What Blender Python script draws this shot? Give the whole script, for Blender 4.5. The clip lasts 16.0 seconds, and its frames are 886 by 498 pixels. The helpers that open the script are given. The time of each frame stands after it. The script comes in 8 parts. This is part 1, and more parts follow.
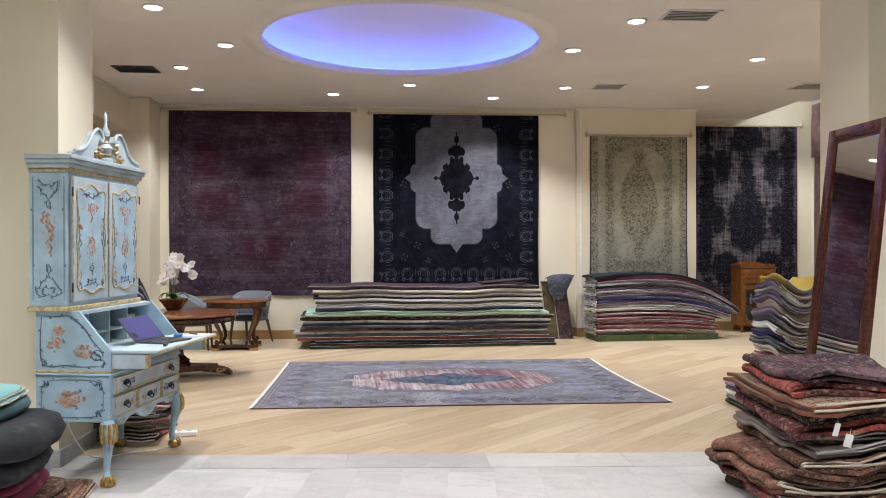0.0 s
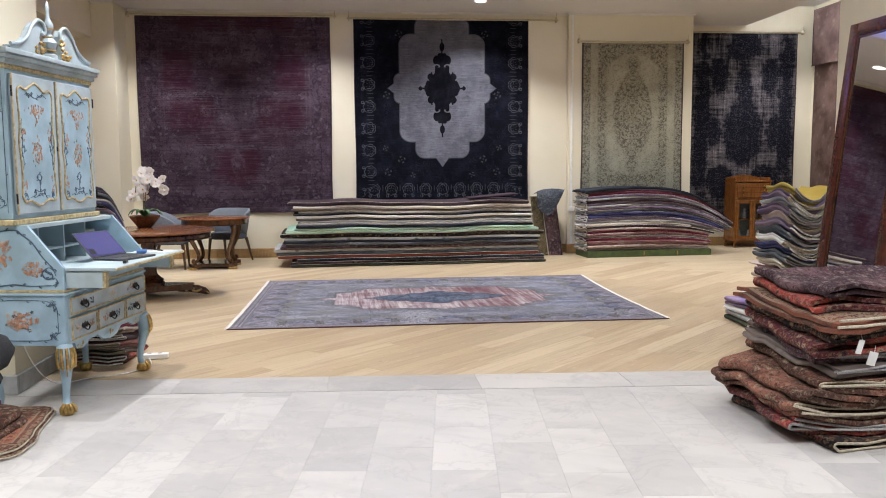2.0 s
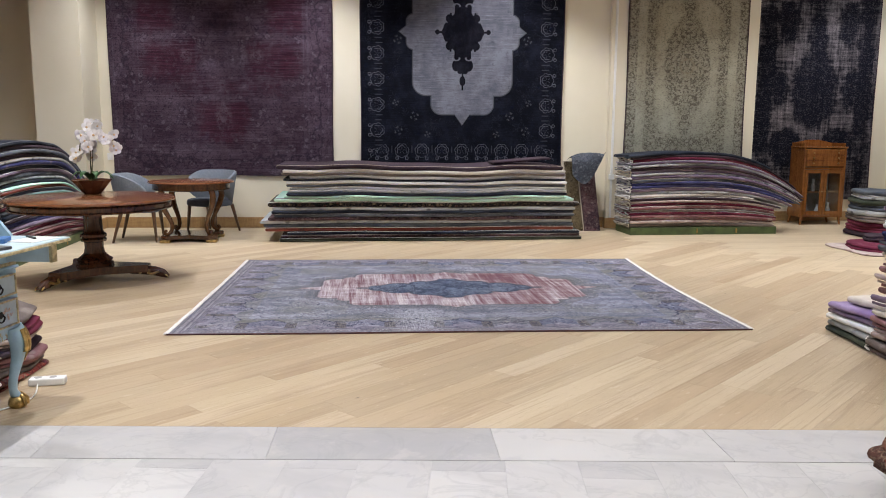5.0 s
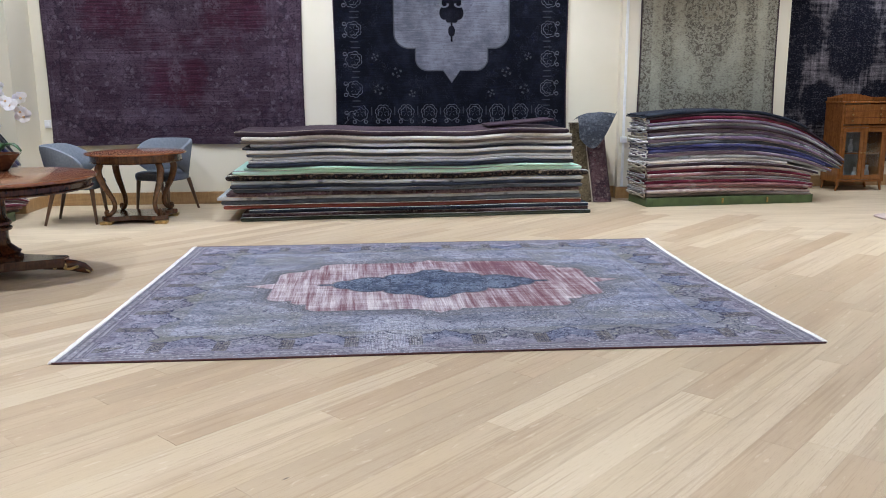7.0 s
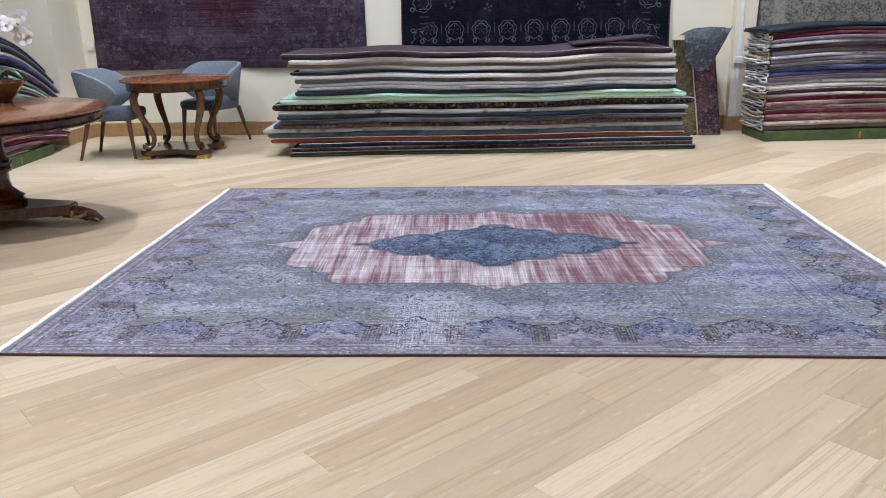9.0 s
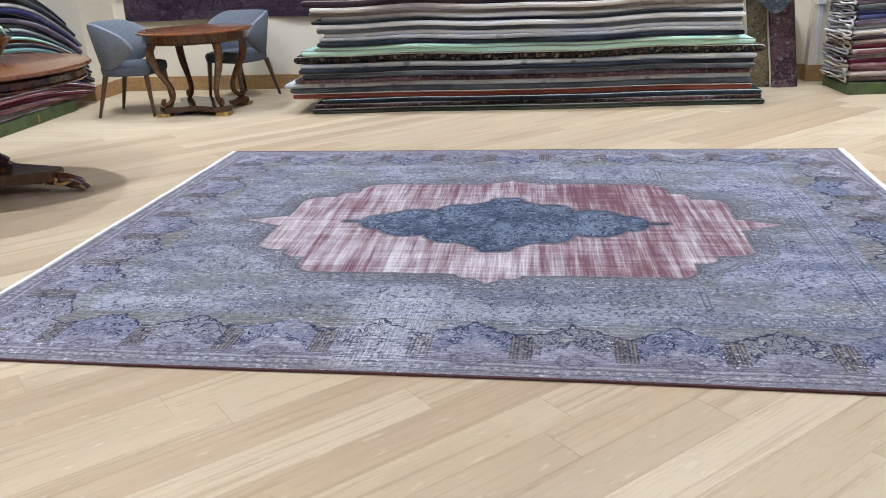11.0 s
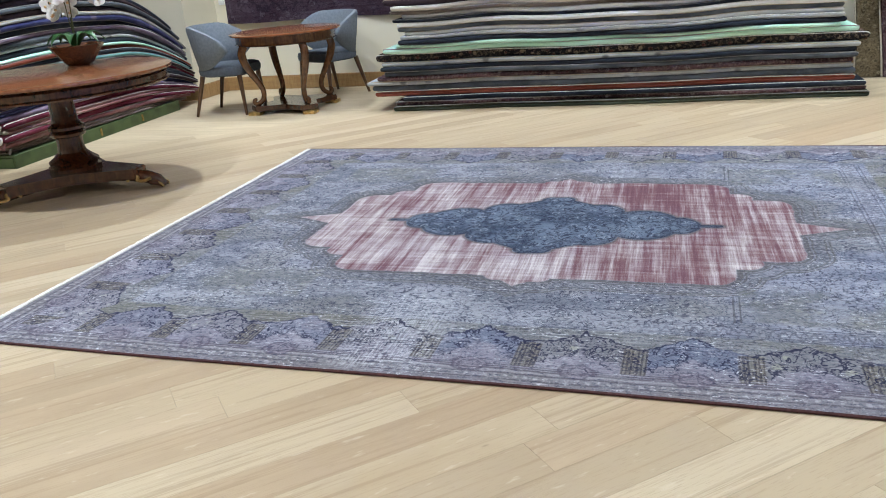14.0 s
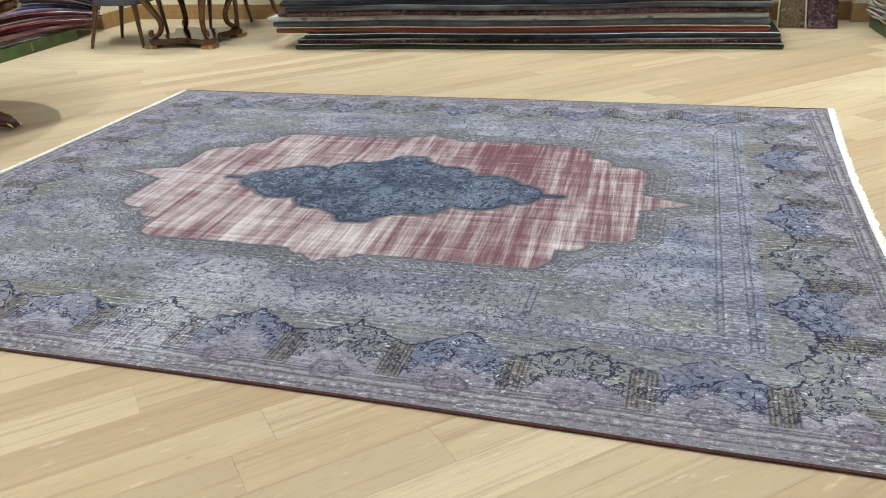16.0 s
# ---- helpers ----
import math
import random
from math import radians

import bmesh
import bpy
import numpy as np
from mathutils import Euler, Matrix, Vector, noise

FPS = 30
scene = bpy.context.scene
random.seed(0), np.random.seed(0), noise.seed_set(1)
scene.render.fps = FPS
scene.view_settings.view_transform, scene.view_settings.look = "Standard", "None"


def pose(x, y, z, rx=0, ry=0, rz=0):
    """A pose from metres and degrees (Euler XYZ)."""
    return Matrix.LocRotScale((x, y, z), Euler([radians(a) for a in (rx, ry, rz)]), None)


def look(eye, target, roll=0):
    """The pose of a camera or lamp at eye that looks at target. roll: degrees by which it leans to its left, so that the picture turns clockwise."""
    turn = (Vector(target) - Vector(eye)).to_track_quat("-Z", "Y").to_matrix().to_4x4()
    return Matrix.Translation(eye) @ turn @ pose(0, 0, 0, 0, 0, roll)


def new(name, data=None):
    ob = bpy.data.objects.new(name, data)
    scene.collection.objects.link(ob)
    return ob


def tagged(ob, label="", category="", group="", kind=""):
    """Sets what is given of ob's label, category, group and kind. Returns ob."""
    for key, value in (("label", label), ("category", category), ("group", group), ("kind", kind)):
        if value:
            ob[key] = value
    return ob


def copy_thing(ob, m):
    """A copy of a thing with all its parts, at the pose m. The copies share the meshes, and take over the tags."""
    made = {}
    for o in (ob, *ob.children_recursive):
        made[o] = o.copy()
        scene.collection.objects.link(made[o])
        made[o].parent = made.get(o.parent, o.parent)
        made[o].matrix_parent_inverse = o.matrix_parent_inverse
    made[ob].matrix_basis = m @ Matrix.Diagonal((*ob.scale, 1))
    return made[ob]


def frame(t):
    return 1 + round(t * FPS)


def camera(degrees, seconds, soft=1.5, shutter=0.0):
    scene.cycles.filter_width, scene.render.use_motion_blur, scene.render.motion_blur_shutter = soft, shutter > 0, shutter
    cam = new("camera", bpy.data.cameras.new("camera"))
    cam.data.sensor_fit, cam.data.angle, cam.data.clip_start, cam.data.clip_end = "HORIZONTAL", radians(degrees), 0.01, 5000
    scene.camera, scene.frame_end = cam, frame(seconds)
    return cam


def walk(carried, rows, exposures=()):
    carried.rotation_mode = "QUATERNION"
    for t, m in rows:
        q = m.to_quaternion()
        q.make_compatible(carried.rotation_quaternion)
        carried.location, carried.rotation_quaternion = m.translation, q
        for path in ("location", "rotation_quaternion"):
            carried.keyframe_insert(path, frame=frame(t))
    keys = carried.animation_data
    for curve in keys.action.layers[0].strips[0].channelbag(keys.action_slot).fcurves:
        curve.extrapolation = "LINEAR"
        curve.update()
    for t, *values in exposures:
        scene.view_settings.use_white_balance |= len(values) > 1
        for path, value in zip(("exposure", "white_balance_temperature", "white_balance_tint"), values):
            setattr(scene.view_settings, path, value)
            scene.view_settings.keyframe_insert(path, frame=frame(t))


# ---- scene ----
cam = camera(58.1, 16.0, 1.0)
PATH = [
    (0, (0.285, 0.56, 1.555), (0.436, 2.555, 1.555), -0.1),
    (0.5, (0.297, 0.556, 1.524), (0.458, 2.549, 1.473), -0.3),
    (1, (0.326, 0.65, 1.463), (0.502, 2.639, 1.359), -0.4),
    (1.5, (0.364, 0.88, 1.442), (0.55, 2.865, 1.284), -0.4),
    (2, (0.312, 1.041, 1.467), (0.498, 3.022, 1.266), -0.4),
    (2.5, (0.314, 1.275, 1.444), (0.487, 3.254, 1.216), -0.5),
    (3, (0.409, 1.608, 1.437), (0.559, 3.587, 1.196), -0.6),
    (3.2, (0.442, 1.732, 1.423), (0.578, 3.713, 1.181), -0.6),
    (5.3, (0.584, 3.174, 1.439), (0.716, 5.146, 1.134), 0.6),
    (5.5, (0.551, 3.368, 1.436), (0.712, 5.337, 1.127), 0.4),
    (6, (0.632, 3.689, 1.422), (0.804, 5.654, 1.091), 0.2),
    (6.5, (0.737, 3.982, 1.431), (0.888, 5.943, 1.069), 0.1),
    (7, (0.799, 4.308, 1.401), (0.925, 6.265, 1.01), -0.4),
    (7.5, (0.879, 4.617, 1.425), (0.96, 6.57, 1.004), -0.6),
    (7.9, (0.99, 4.894, 1.411), (1.025, 6.842, 0.958), -0.8),
    (8, (1.004, 4.942, 1.41), (1.033, 6.888, 0.949), -0.7),
    (8.5, (1.075, 5.187, 1.382), (1.021, 7.123, 0.881), -0.6),
    (9, (1.053, 5.454, 1.351), (0.944, 7.366, 0.775), -1.2),
    (9.2, (1.115, 5.509, 1.326), (0.982, 7.413, 0.73), -1.7),
    (11.3, (1.491, 6.246, 1.319), (1.138, 8.083, 0.611), -2.5),
    (11.5, (1.543, 6.303, 1.323), (1.154, 8.13, 0.607), -2.6),
    (12, (1.666, 6.311, 1.313), (1.193, 8.115, 0.591), -3.1),
    (12.5, (1.733, 6.273, 1.314), (1.173, 8.054, 0.596), -3.6),
    (13, (1.745, 6.249, 1.304), (1.128, 8.017, 0.602), -4.0),
    (13.5, (1.763, 6.258, 1.303), (1.136, 8.025, 0.609), -4.3),
    (14, (1.824, 6.253, 1.312), (1.218, 8.029, 0.621), -4.8),
    (14.5, (1.929, 6.328, 1.31), (1.45, 8.133, 0.595), -4.9),
    (15, (2.031, 6.533, 1.313), (1.655, 8.346, 0.557), -3.2),
    (15.5, (2.187, 6.687, 1.314), (1.782, 8.469, 0.501), -2.4),
    (16, (2.415, 6.753, 1.32), (1.861, 8.475, 0.468), -3.0),
]
walk(cam, [(t, look(eye, target, roll)) for t, eye, target, roll in PATH],
     [(0, 0.03, 6450, 11), (3, 0.0, 6450, 11), (5.5, -0.04, 6200, 11), (7, 0.03, 5720, 9), (9, 0.10, 5700, 10), (13.2, 0.13, 5850, 4), (14.5, 0.08, 5720, 1), (16, 0.10, 6450, -1)])

# ---- world and light ----
H = 4.05          # ceiling height
world = bpy.data.worlds.new("world")
scene.world = world
world.use_nodes = True
world.node_tree.nodes["Background"].inputs[0].default_value = (0.9, 0.95, 1.0, 1)
world.node_tree.nodes["Background"].inputs[1].default_value = 0.015
scene.view_settings.exposure = 0.0

# downlight places under the ceiling (x, y)
# those with y below 7 are out of view, added to brighten the front
DOWNLIGHTS = [(-2.06, 8.95), (-1.62, 10.45), (-2.46, 11.7), (-2.58, 13.2), (-0.5, 13.45), (0.7, 12.65), (2.1, 13.6), (3.1, 12.7),
              (2.67, 10.4), (3.06, 9.1), (5.2, 10.7), (5.2, 12.5), (5.15, 8.9), (7.4, 14.2), (-0.9, 6.3), (1.0, 6.5), (2.9, 6.1), (-0.9, 3.4), (1.0, 2.8), (3.0, 3.2), (-2.9, 4.4), (7.4, 10.6), (5.3, 5.4), (4.6, 3.0), (-2.6, 2.4)]


def spot(x, y, power, rx=0, ry=0):
    lamp = bpy.data.lights.new("downlight_lamp", "SPOT")
    lamp.energy, lamp.spot_size, lamp.spot_blend, lamp.shadow_soft_size = power, radians(112), 0.9, 0.02
    lamp.color = (0.985, 0.985, 1.0)
    ob = new("downlight_lamp", lamp)
    ob.matrix_world = pose(x, y, H - 0.05, rx, ry)
    return ob


for lx, ly in DOWNLIGHTS:
    # the spots along the walls are turned towards what hangs there
    rx = 7 if ly > 12.4 else 0
    ry = 9 if lx < -2 else -9 if lx > 5 else 0
    power = 600 if lx > 4.5 and ly < 6 else 290 if lx < -2 and ly < 6 else 255 if lx > 4.5 or ly > 12.4 else (205 if lx > 2 else 415) if ly > 7 else 350 if lx < 0.5 else 85 if lx > 2 else 310
    spot(lx, ly, 65 if (lx, ly) == (-1.62, 10.45) else power, rx, ry)


# ---- node helpers ----
class Node:
    """A material under construction: values are sockets or numbers."""

    def __init__(self, name, rough=0.7, metal=0.0):
        self.mat = bpy.data.materials.new(name)
        self.mat.use_nodes = True
        self.tree = self.mat.node_tree
        self.bsdf = self.tree.nodes["Principled BSDF"]
        self.bsdf.inputs["Roughness"].default_value = rough
        self.bsdf.inputs["Metallic"].default_value = metal
        self.coord = None

    def node(self, kind, operation=None, feature=None, bands_direction=None, interpolation_type=None, data_type=None, blend_type=None):
        n = self.tree.nodes.new(kind)
        if operation:
            n.operation = operation
        if feature:
            n.feature = feature
        if bands_direction:
            n.bands_direction = bands_direction
        if interpolation_type:
            n.interpolation_type = interpolation_type
        if data_type:
            n.data_type = data_type
        if blend_type:
            n.blend_type = blend_type
        return n

    def put(self, sock, v):
        if isinstance(v, V):
            v = v.s
        if isinstance(v, bpy.types.NodeSocket):
            self.tree.links.new(v, sock)
        elif v is not None:
            sock.default_value = v

    def m(self, op, a, b=None, c=None):
        n = self.node("ShaderNodeMath", operation=op)
        for i, v in enumerate((a, b, c)):
            self.put(n.inputs[i], v)
        return V(self, n.outputs[0])

    def at(self, kind="Object"):
        n = self.node("ShaderNodeTexCoord")
        return n.outputs[kind]

    def xyz(self, kind="Object"):
        n = self.node("ShaderNodeSeparateXYZ")
        self.put(n.inputs[0], self.at(kind))
        return [V(self, o) for o in n.outputs]

    def vec(self, x, y, z=0.0):
        n = self.node("ShaderNodeCombineXYZ")
        for i, v in enumerate((x, y, z)):
            self.put(n.inputs[i], v)
        return n.outputs[0]

    def noise(self, scale, detail=4.0, rough=0.55, vec=None, dist=0.0, out=0):
        n = self.node("ShaderNodeTexNoise")
        self.put(n.inputs["Vector"], vec if vec is not None else self.at())
        n.inputs["Scale"].default_value, n.inputs["Detail"].default_value = scale, detail
        n.inputs["Roughness"].default_value, n.inputs["Distortion"].default_value = rough, dist
        return V(self, n.outputs[out])

    def voronoi(self, scale, vec=None, feature="F1", out="Distance", rnd=1.0):
        n = self.node("ShaderNodeTexVoronoi", feature=feature)
        self.put(n.inputs["Vector"], vec if vec is not None else self.at())
        n.inputs["Scale"].default_value, n.inputs["Randomness"].default_value = scale, rnd
        return V(self, n.outputs[out])

    def wave(self, scale, vec=None, dist=4.0, detail=2.0, dscale=1.0, axis="X"):
        n = self.node("ShaderNodeTexWave", bands_direction=axis)
        self.put(n.inputs["Vector"], vec if vec is not None else self.at())
        n.inputs["Scale"].default_value, n.inputs["Distortion"].default_value = scale, dist
        n.inputs["Detail"].default_value, n.inputs["Detail Scale"].default_value = detail, dscale
        return V(self, n.outputs["Fac"])

    def step(self, v, lo, hi):
        n = self.node("ShaderNodeMapRange", interpolation_type="SMOOTHSTEP")
        self.put(n.inputs[0], v)
        n.inputs[1].default_value, n.inputs[2].default_value = lo, hi
        return V(self, n.outputs[0])

    def mix(self, f, a, b, blend="MIX"):
        n = self.node("ShaderNodeMix", data_type="RGBA", blend_type=blend)
        self.put(n.inputs[0], f)
        for sock, v in ((n.inputs[6], a), (n.inputs[7], b)):
            self.put(sock, (*v, 1) if isinstance(v, tuple) else v)
        return n.outputs[2]

    def random(self):
        return V(self, self.node("ShaderNodeObjectInfo").outputs["Random"])

    def hsv(self, col, h=0.5, s=1.0, v=1.0):
        n = self.node("ShaderNodeHueSaturation")
        for key, val in (("Hue", h), ("Saturation", s), ("Value", v), ("Color", (*col, 1) if isinstance(col, tuple) else col)):
            self.put(n.inputs[key], val)
        return n.outputs[0]

    def done(self, col=None, bump=None, strength=0.3, dist=0.01, rough=None):
        if col is not None:
            self.put(self.bsdf.inputs["Base Color"], (*col, 1) if isinstance(col, tuple) else col)
        if rough is not None:
            self.put(self.bsdf.inputs["Roughness"], rough)
        if bump is not None:
            n = self.node("ShaderNodeBump")
            n.inputs["Strength"].default_value, n.inputs["Distance"].default_value = strength, dist
            self.put(n.inputs["Height"], bump)
            self.put(self.bsdf.inputs["Normal"], n.outputs[0])
        return self.mat


class V:
    """A number on its way through the nodes, with the usual arithmetic."""

    def __init__(self, w, s):
        self.w, self.s = w, s

    def __add__(self, o): return self.w.m("ADD", self, o)
    def __radd__(self, o): return self.w.m("ADD", self, o)
    def __sub__(self, o): return self.w.m("SUBTRACT", self, o)
    def __rsub__(self, o): return self.w.m("SUBTRACT", o, self)
    def __mul__(self, o): return self.w.m("MULTIPLY", self, o)
    def __rmul__(self, o): return self.w.m("MULTIPLY", self, o)
    def __truediv__(self, o): return self.w.m("DIVIDE", self, o)
    def __abs__(self): return self.w.m("ABSOLUTE", self)
    def __neg__(self): return self.w.m("MULTIPLY", self, -1.0)
    def min(self, o): return self.w.m("MINIMUM", self, o)
    def max(self, o): return self.w.m("MAXIMUM", self, o)
    def sin(self): return self.w.m("SINE", self)
    def pow(self, o): return self.w.m("POWER", self, o)
    def sqrt(self): return self.w.m("SQRT", self)
    def fract(self): return self.w.m("FRACT", self)
    def pp(self, o): return self.w.m("PINGPONG", self, o)
    def below(self, e, soft): return 1.0 - self.w.step(self, e - soft, e + soft)
    def above(self, e, soft): return self.w.step(self, e - soft, e + soft)
    def line(self, e, half, soft): return abs(self - e).below(half, soft)


# ---- mesh helpers ----
def mesh_of(name, bm, material=None, smooth=None):
    bmesh.ops.recalc_face_normals(bm, faces=bm.faces)
    me = bpy.data.meshes.new(name)
    bm.to_mesh(me)
    bm.free()
    if material:
        me.materials.append(material)
    if smooth:
        me.set_sharp_from_angle(angle=radians(smooth))
    if smooth:
        me.polygons.foreach_set("use_smooth", [True] * len(me.polygons))
    return me


def thing(name, bm, material, label="", category="", group="", kind="", m=None, smooth=None):
    ob = new(name, mesh_of(name, bm, material, smooth))
    if m is not None:
        ob.matrix_world = m
    return tagged(ob, label, category, group, kind)


def empty(name, m, label="", category="", group="", kind=""):
    ob = new(name)
    ob.empty_display_size = 0.1
    ob.matrix_world = m
    return tagged(ob, label, category, group, kind)


def part(name, bm, material, parent, label="", smooth=None, m=None):
    ob = new(name, mesh_of(name, bm, material, smooth))
    ob.parent = parent
    if m is not None:
        ob.matrix_local = m
    return tagged(ob, label)


def box(bm, x0, x1, y0, y1, z0, z1, bevel=0.0, segs=1, m=None):
    r = bmesh.ops.create_cube(bm, size=1.0)
    vs = r["verts"]
    for v in vs:
        v.co = Vector((x0 + (v.co.x + 0.5) * (x1 - x0), y0 + (v.co.y + 0.5) * (y1 - y0), z0 + (v.co.z + 0.5) * (z1 - z0)))
    if bevel:
        es = list({e for v in vs for e in v.link_edges})
        r = bmesh.ops.bevel(bm, geom=es, offset=bevel, segments=segs, affect="EDGES", profile=0.5)
        vs = r["verts"]
    if m is not None:
        bmesh.ops.transform(bm, matrix=m, verts=list(vs))
    return vs


def solid(x0, x1, y0, y1, z0, z1, bevel=0.0, segs=1):
    bm = bmesh.new()
    box(bm, x0, x1, y0, y1, z0, z1, bevel, segs)
    return bm


def lathe(bm, prof, segs=32, m=None):
    """A turned solid from (radius, height) pairs."""
    rings = []
    vs = []
    for r, z in prof:
        if r < 1e-5:
            ring = [bm.verts.new((0, 0, z))]
        else:
            ring = [bm.verts.new((r * math.cos(2 * math.pi * i / segs), r * math.sin(2 * math.pi * i / segs), z)) for i in range(segs)]
        rings.append(ring)
        vs += ring
    for a, b in zip(rings, rings[1:]):
        for i in range(segs):
            j = (i + 1) % segs
            q = [a[i % len(a)], a[j % len(a)], b[j % len(b)], b[i % len(b)]]
            q = list(dict.fromkeys(q))
            if len(q) > 2:
                bm.faces.new(q)
    for ring in (rings[0], rings[-1]):
        if len(ring) > 2:
            bm.faces.new(ring)
    if m is not None:
        bmesh.ops.transform(bm, matrix=m, verts=vs)
    return vs


def tube(bm, pts, radii, segs=8, flat=1.0, m=None):
    """A bent round bar through points; flat squashes it sideways."""
    pts = [Vector(p) for p in pts]
    if not hasattr(radii, "__len__"):
        radii = [radii] * len(pts)
    rings, vs = [], []
    ref = Vector((0.0, 1.0, 0.0))
    for i, p in enumerate(pts):
        d = (pts[min(i + 1, len(pts) - 1)] - pts[max(i - 1, 0)]).normalized()
        side = d.cross(ref)
        if side.length < 0.05:
            side = d.cross(Vector((1, 0, 0)))
        side.normalize()
        up = side.cross(d).normalized()
        ring = []
        for k in range(segs):
            a = 2 * math.pi * k / segs
            ring.append(bm.verts.new(p + side * (radii[i] * math.cos(a)) + up * (radii[i] * flat * math.sin(a))))
        rings.append(ring)
        vs += ring
    for a, b in zip(rings, rings[1:]):
        for k in range(segs):
            bm.faces.new((a[k], a[(k + 1) % segs], b[(k + 1) % segs], b[k]))
    bm.faces.new(rings[0])
    bm.faces.new(rings[-1])
    if m is not None:
        bmesh.ops.transform(bm, matrix=m, verts=vs)
    return vs


def spline(pts, n=6):
    """Catmull-Rom points through pts."""
    pts = [Vector(p) for p in pts]
    out = []
    for i in range(len(pts) - 1):
        p0, p1, p2, p3 = pts[max(i - 1, 0)], pts[i], pts[i + 1], pts[min(i + 2, len(pts) - 1)]
        for k in range(n):
            t = k / n
            out.append(0.5 * ((2 * p1) + (p2 - p0) * t + (2 * p0 - 5 * p1 + 4 * p2 - p3) * t * t + (3 * p1 - p0 - 3 * p2 + p3) * t ** 3))
    out.append(pts[-1])
    return out


def prism(bm, outline, depth, m=None):
    """An outline in x, z pulled out along y."""
    a = [bm.verts.new((x, 0, z)) for x, z in outline]
    b = [bm.verts.new((x, depth, z)) for x, z in outline]
    n = len(outline)
    bm.faces.new(a)
    bm.faces.new(b[::-1])
    for i in range(n):
        bm.faces.new((a[i], b[i], b[(i + 1) % n], a[(i + 1) % n]))
    if m is not None:
        bmesh.ops.transform(bm, matrix=m, verts=a + b)
    return a + b


# ---- materials ----
def wall_paint():
    w = Node("cream_wall_paint", 0.6)
    x, y, z = w.xyz()
    big = w.step(w.noise(0.7, 4), 0.3, 0.7)
    scuff = w.step(w.noise(9, 6, 0.7), 0.62, 0.75)
    col = w.mix(big, (0.70, 0.645, 0.50), (0.76, 0.705, 0.57))
    col = w.mix(scuff * 0.25, col, (0.58, 0.52, 0.40))
    return w.done(col, w.noise(220, 3), 0.05, 0.004)


def ceiling_paint():
    w = Node("white_ceiling_paint", 0.7)
    col = w.mix(w.step(w.noise(0.6, 4), 0.3, 0.7), (0.70, 0.67, 0.66), (0.76, 0.74, 0.72))
    return w.done(col, w.noise(160, 3), 0.04, 0.004)


def oak():
    w = Node("pale_oak", 0.45)
    x, y, z = w.xyz()
    r = w.random()
    r2, r3, r4 = (r * 17.31).fract(), (r * 57.7).fract(), (r * 131.9).fract()
    ox = x + r * 37.0
    oy = y + r2 * 11.0
    # each board has its own tone: cream, honey, pinkish or greyish
    tone = w.mix(r2, (0.425, 0.325, 0.203), (0.53, 0.428, 0.283))
    tone = w.mix(w.step(r3, 0.55, 0.85) * 0.7, tone, (0.415, 0.305, 0.193))
    tone = w.mix(w.step(r4, 0.72, 0.9) * 0.7, tone, (0.385, 0.295, 0.19))
    tone = w.mix(w.step(0.2 - r4, 0.0, 0.1) * 0.7, tone, (0.565, 0.465, 0.32))
    cloud = w.noise(1.0, 4, 0.55, w.vec(ox * 1.3, oy * 6.0, r * 7.0))
    col = w.mix(w.step(cloud, 0.36, 0.66) * 0.6, tone, w.mix(r3, (0.53, 0.435, 0.295), (0.355, 0.26, 0.16)))
    # long soft streaks and the arched figure of flat-sawn boards
    streak = w.noise(1.0, 6, 0.62, w.vec(ox * 1.1, oy * 42.0, r * 9.0), 0.4)
    col = w.mix(w.step(streak, 0.50, 0.66) * 0.48, col, (0.285, 0.195, 0.112))
    arch = (oy * oy * 26.0 + ox * 0.9 + w.noise(1.0, 3, 0.5, w.vec(ox * 1.7, oy * 9.0, r * 3.0)) * 0.55)
    ring = abs((arch * 9.0).fract() - 0.5)
    figured = w.step(r3, 0.45, 0.6) * w.step(w.noise(1.0, 3, 0.5, w.vec(ox * 0.9, oy * 3.0, r * 5.0)), 0.46, 0.6)
    col = w.mix(ring.below(0.09, 0.09) * figured * 0.55, col, (0.27, 0.19, 0.115))
    pore = w.noise(1.0, 4, 0.7, w.vec(ox * 16.0, oy * 240.0, r))
    col = w.mix(w.step(pore, 0.54, 0.66) * 0.32, col, (0.27, 0.185, 0.11))
    fleck = w.noise(1.0, 3, 0.6, w.vec(ox * 9.0, oy * 34.0, r * 2.0 + 4.0))
    col = w.mix(w.step(fleck, 0.62, 0.72) * 0.30, col, (0.67, 0.58, 0.44))
    knot = w.voronoi(1.0, w.vec(ox * 1.6, oy * 4.5, r * 5))
    col = w.mix(knot.below(0.022, 0.016) * 0.85, col, (0.09, 0.06, 0.04))
    return w.done(col, streak * 0.5 + pore * 0.5, 0.06, 0.002, 0.36 + cloud * 0.16)


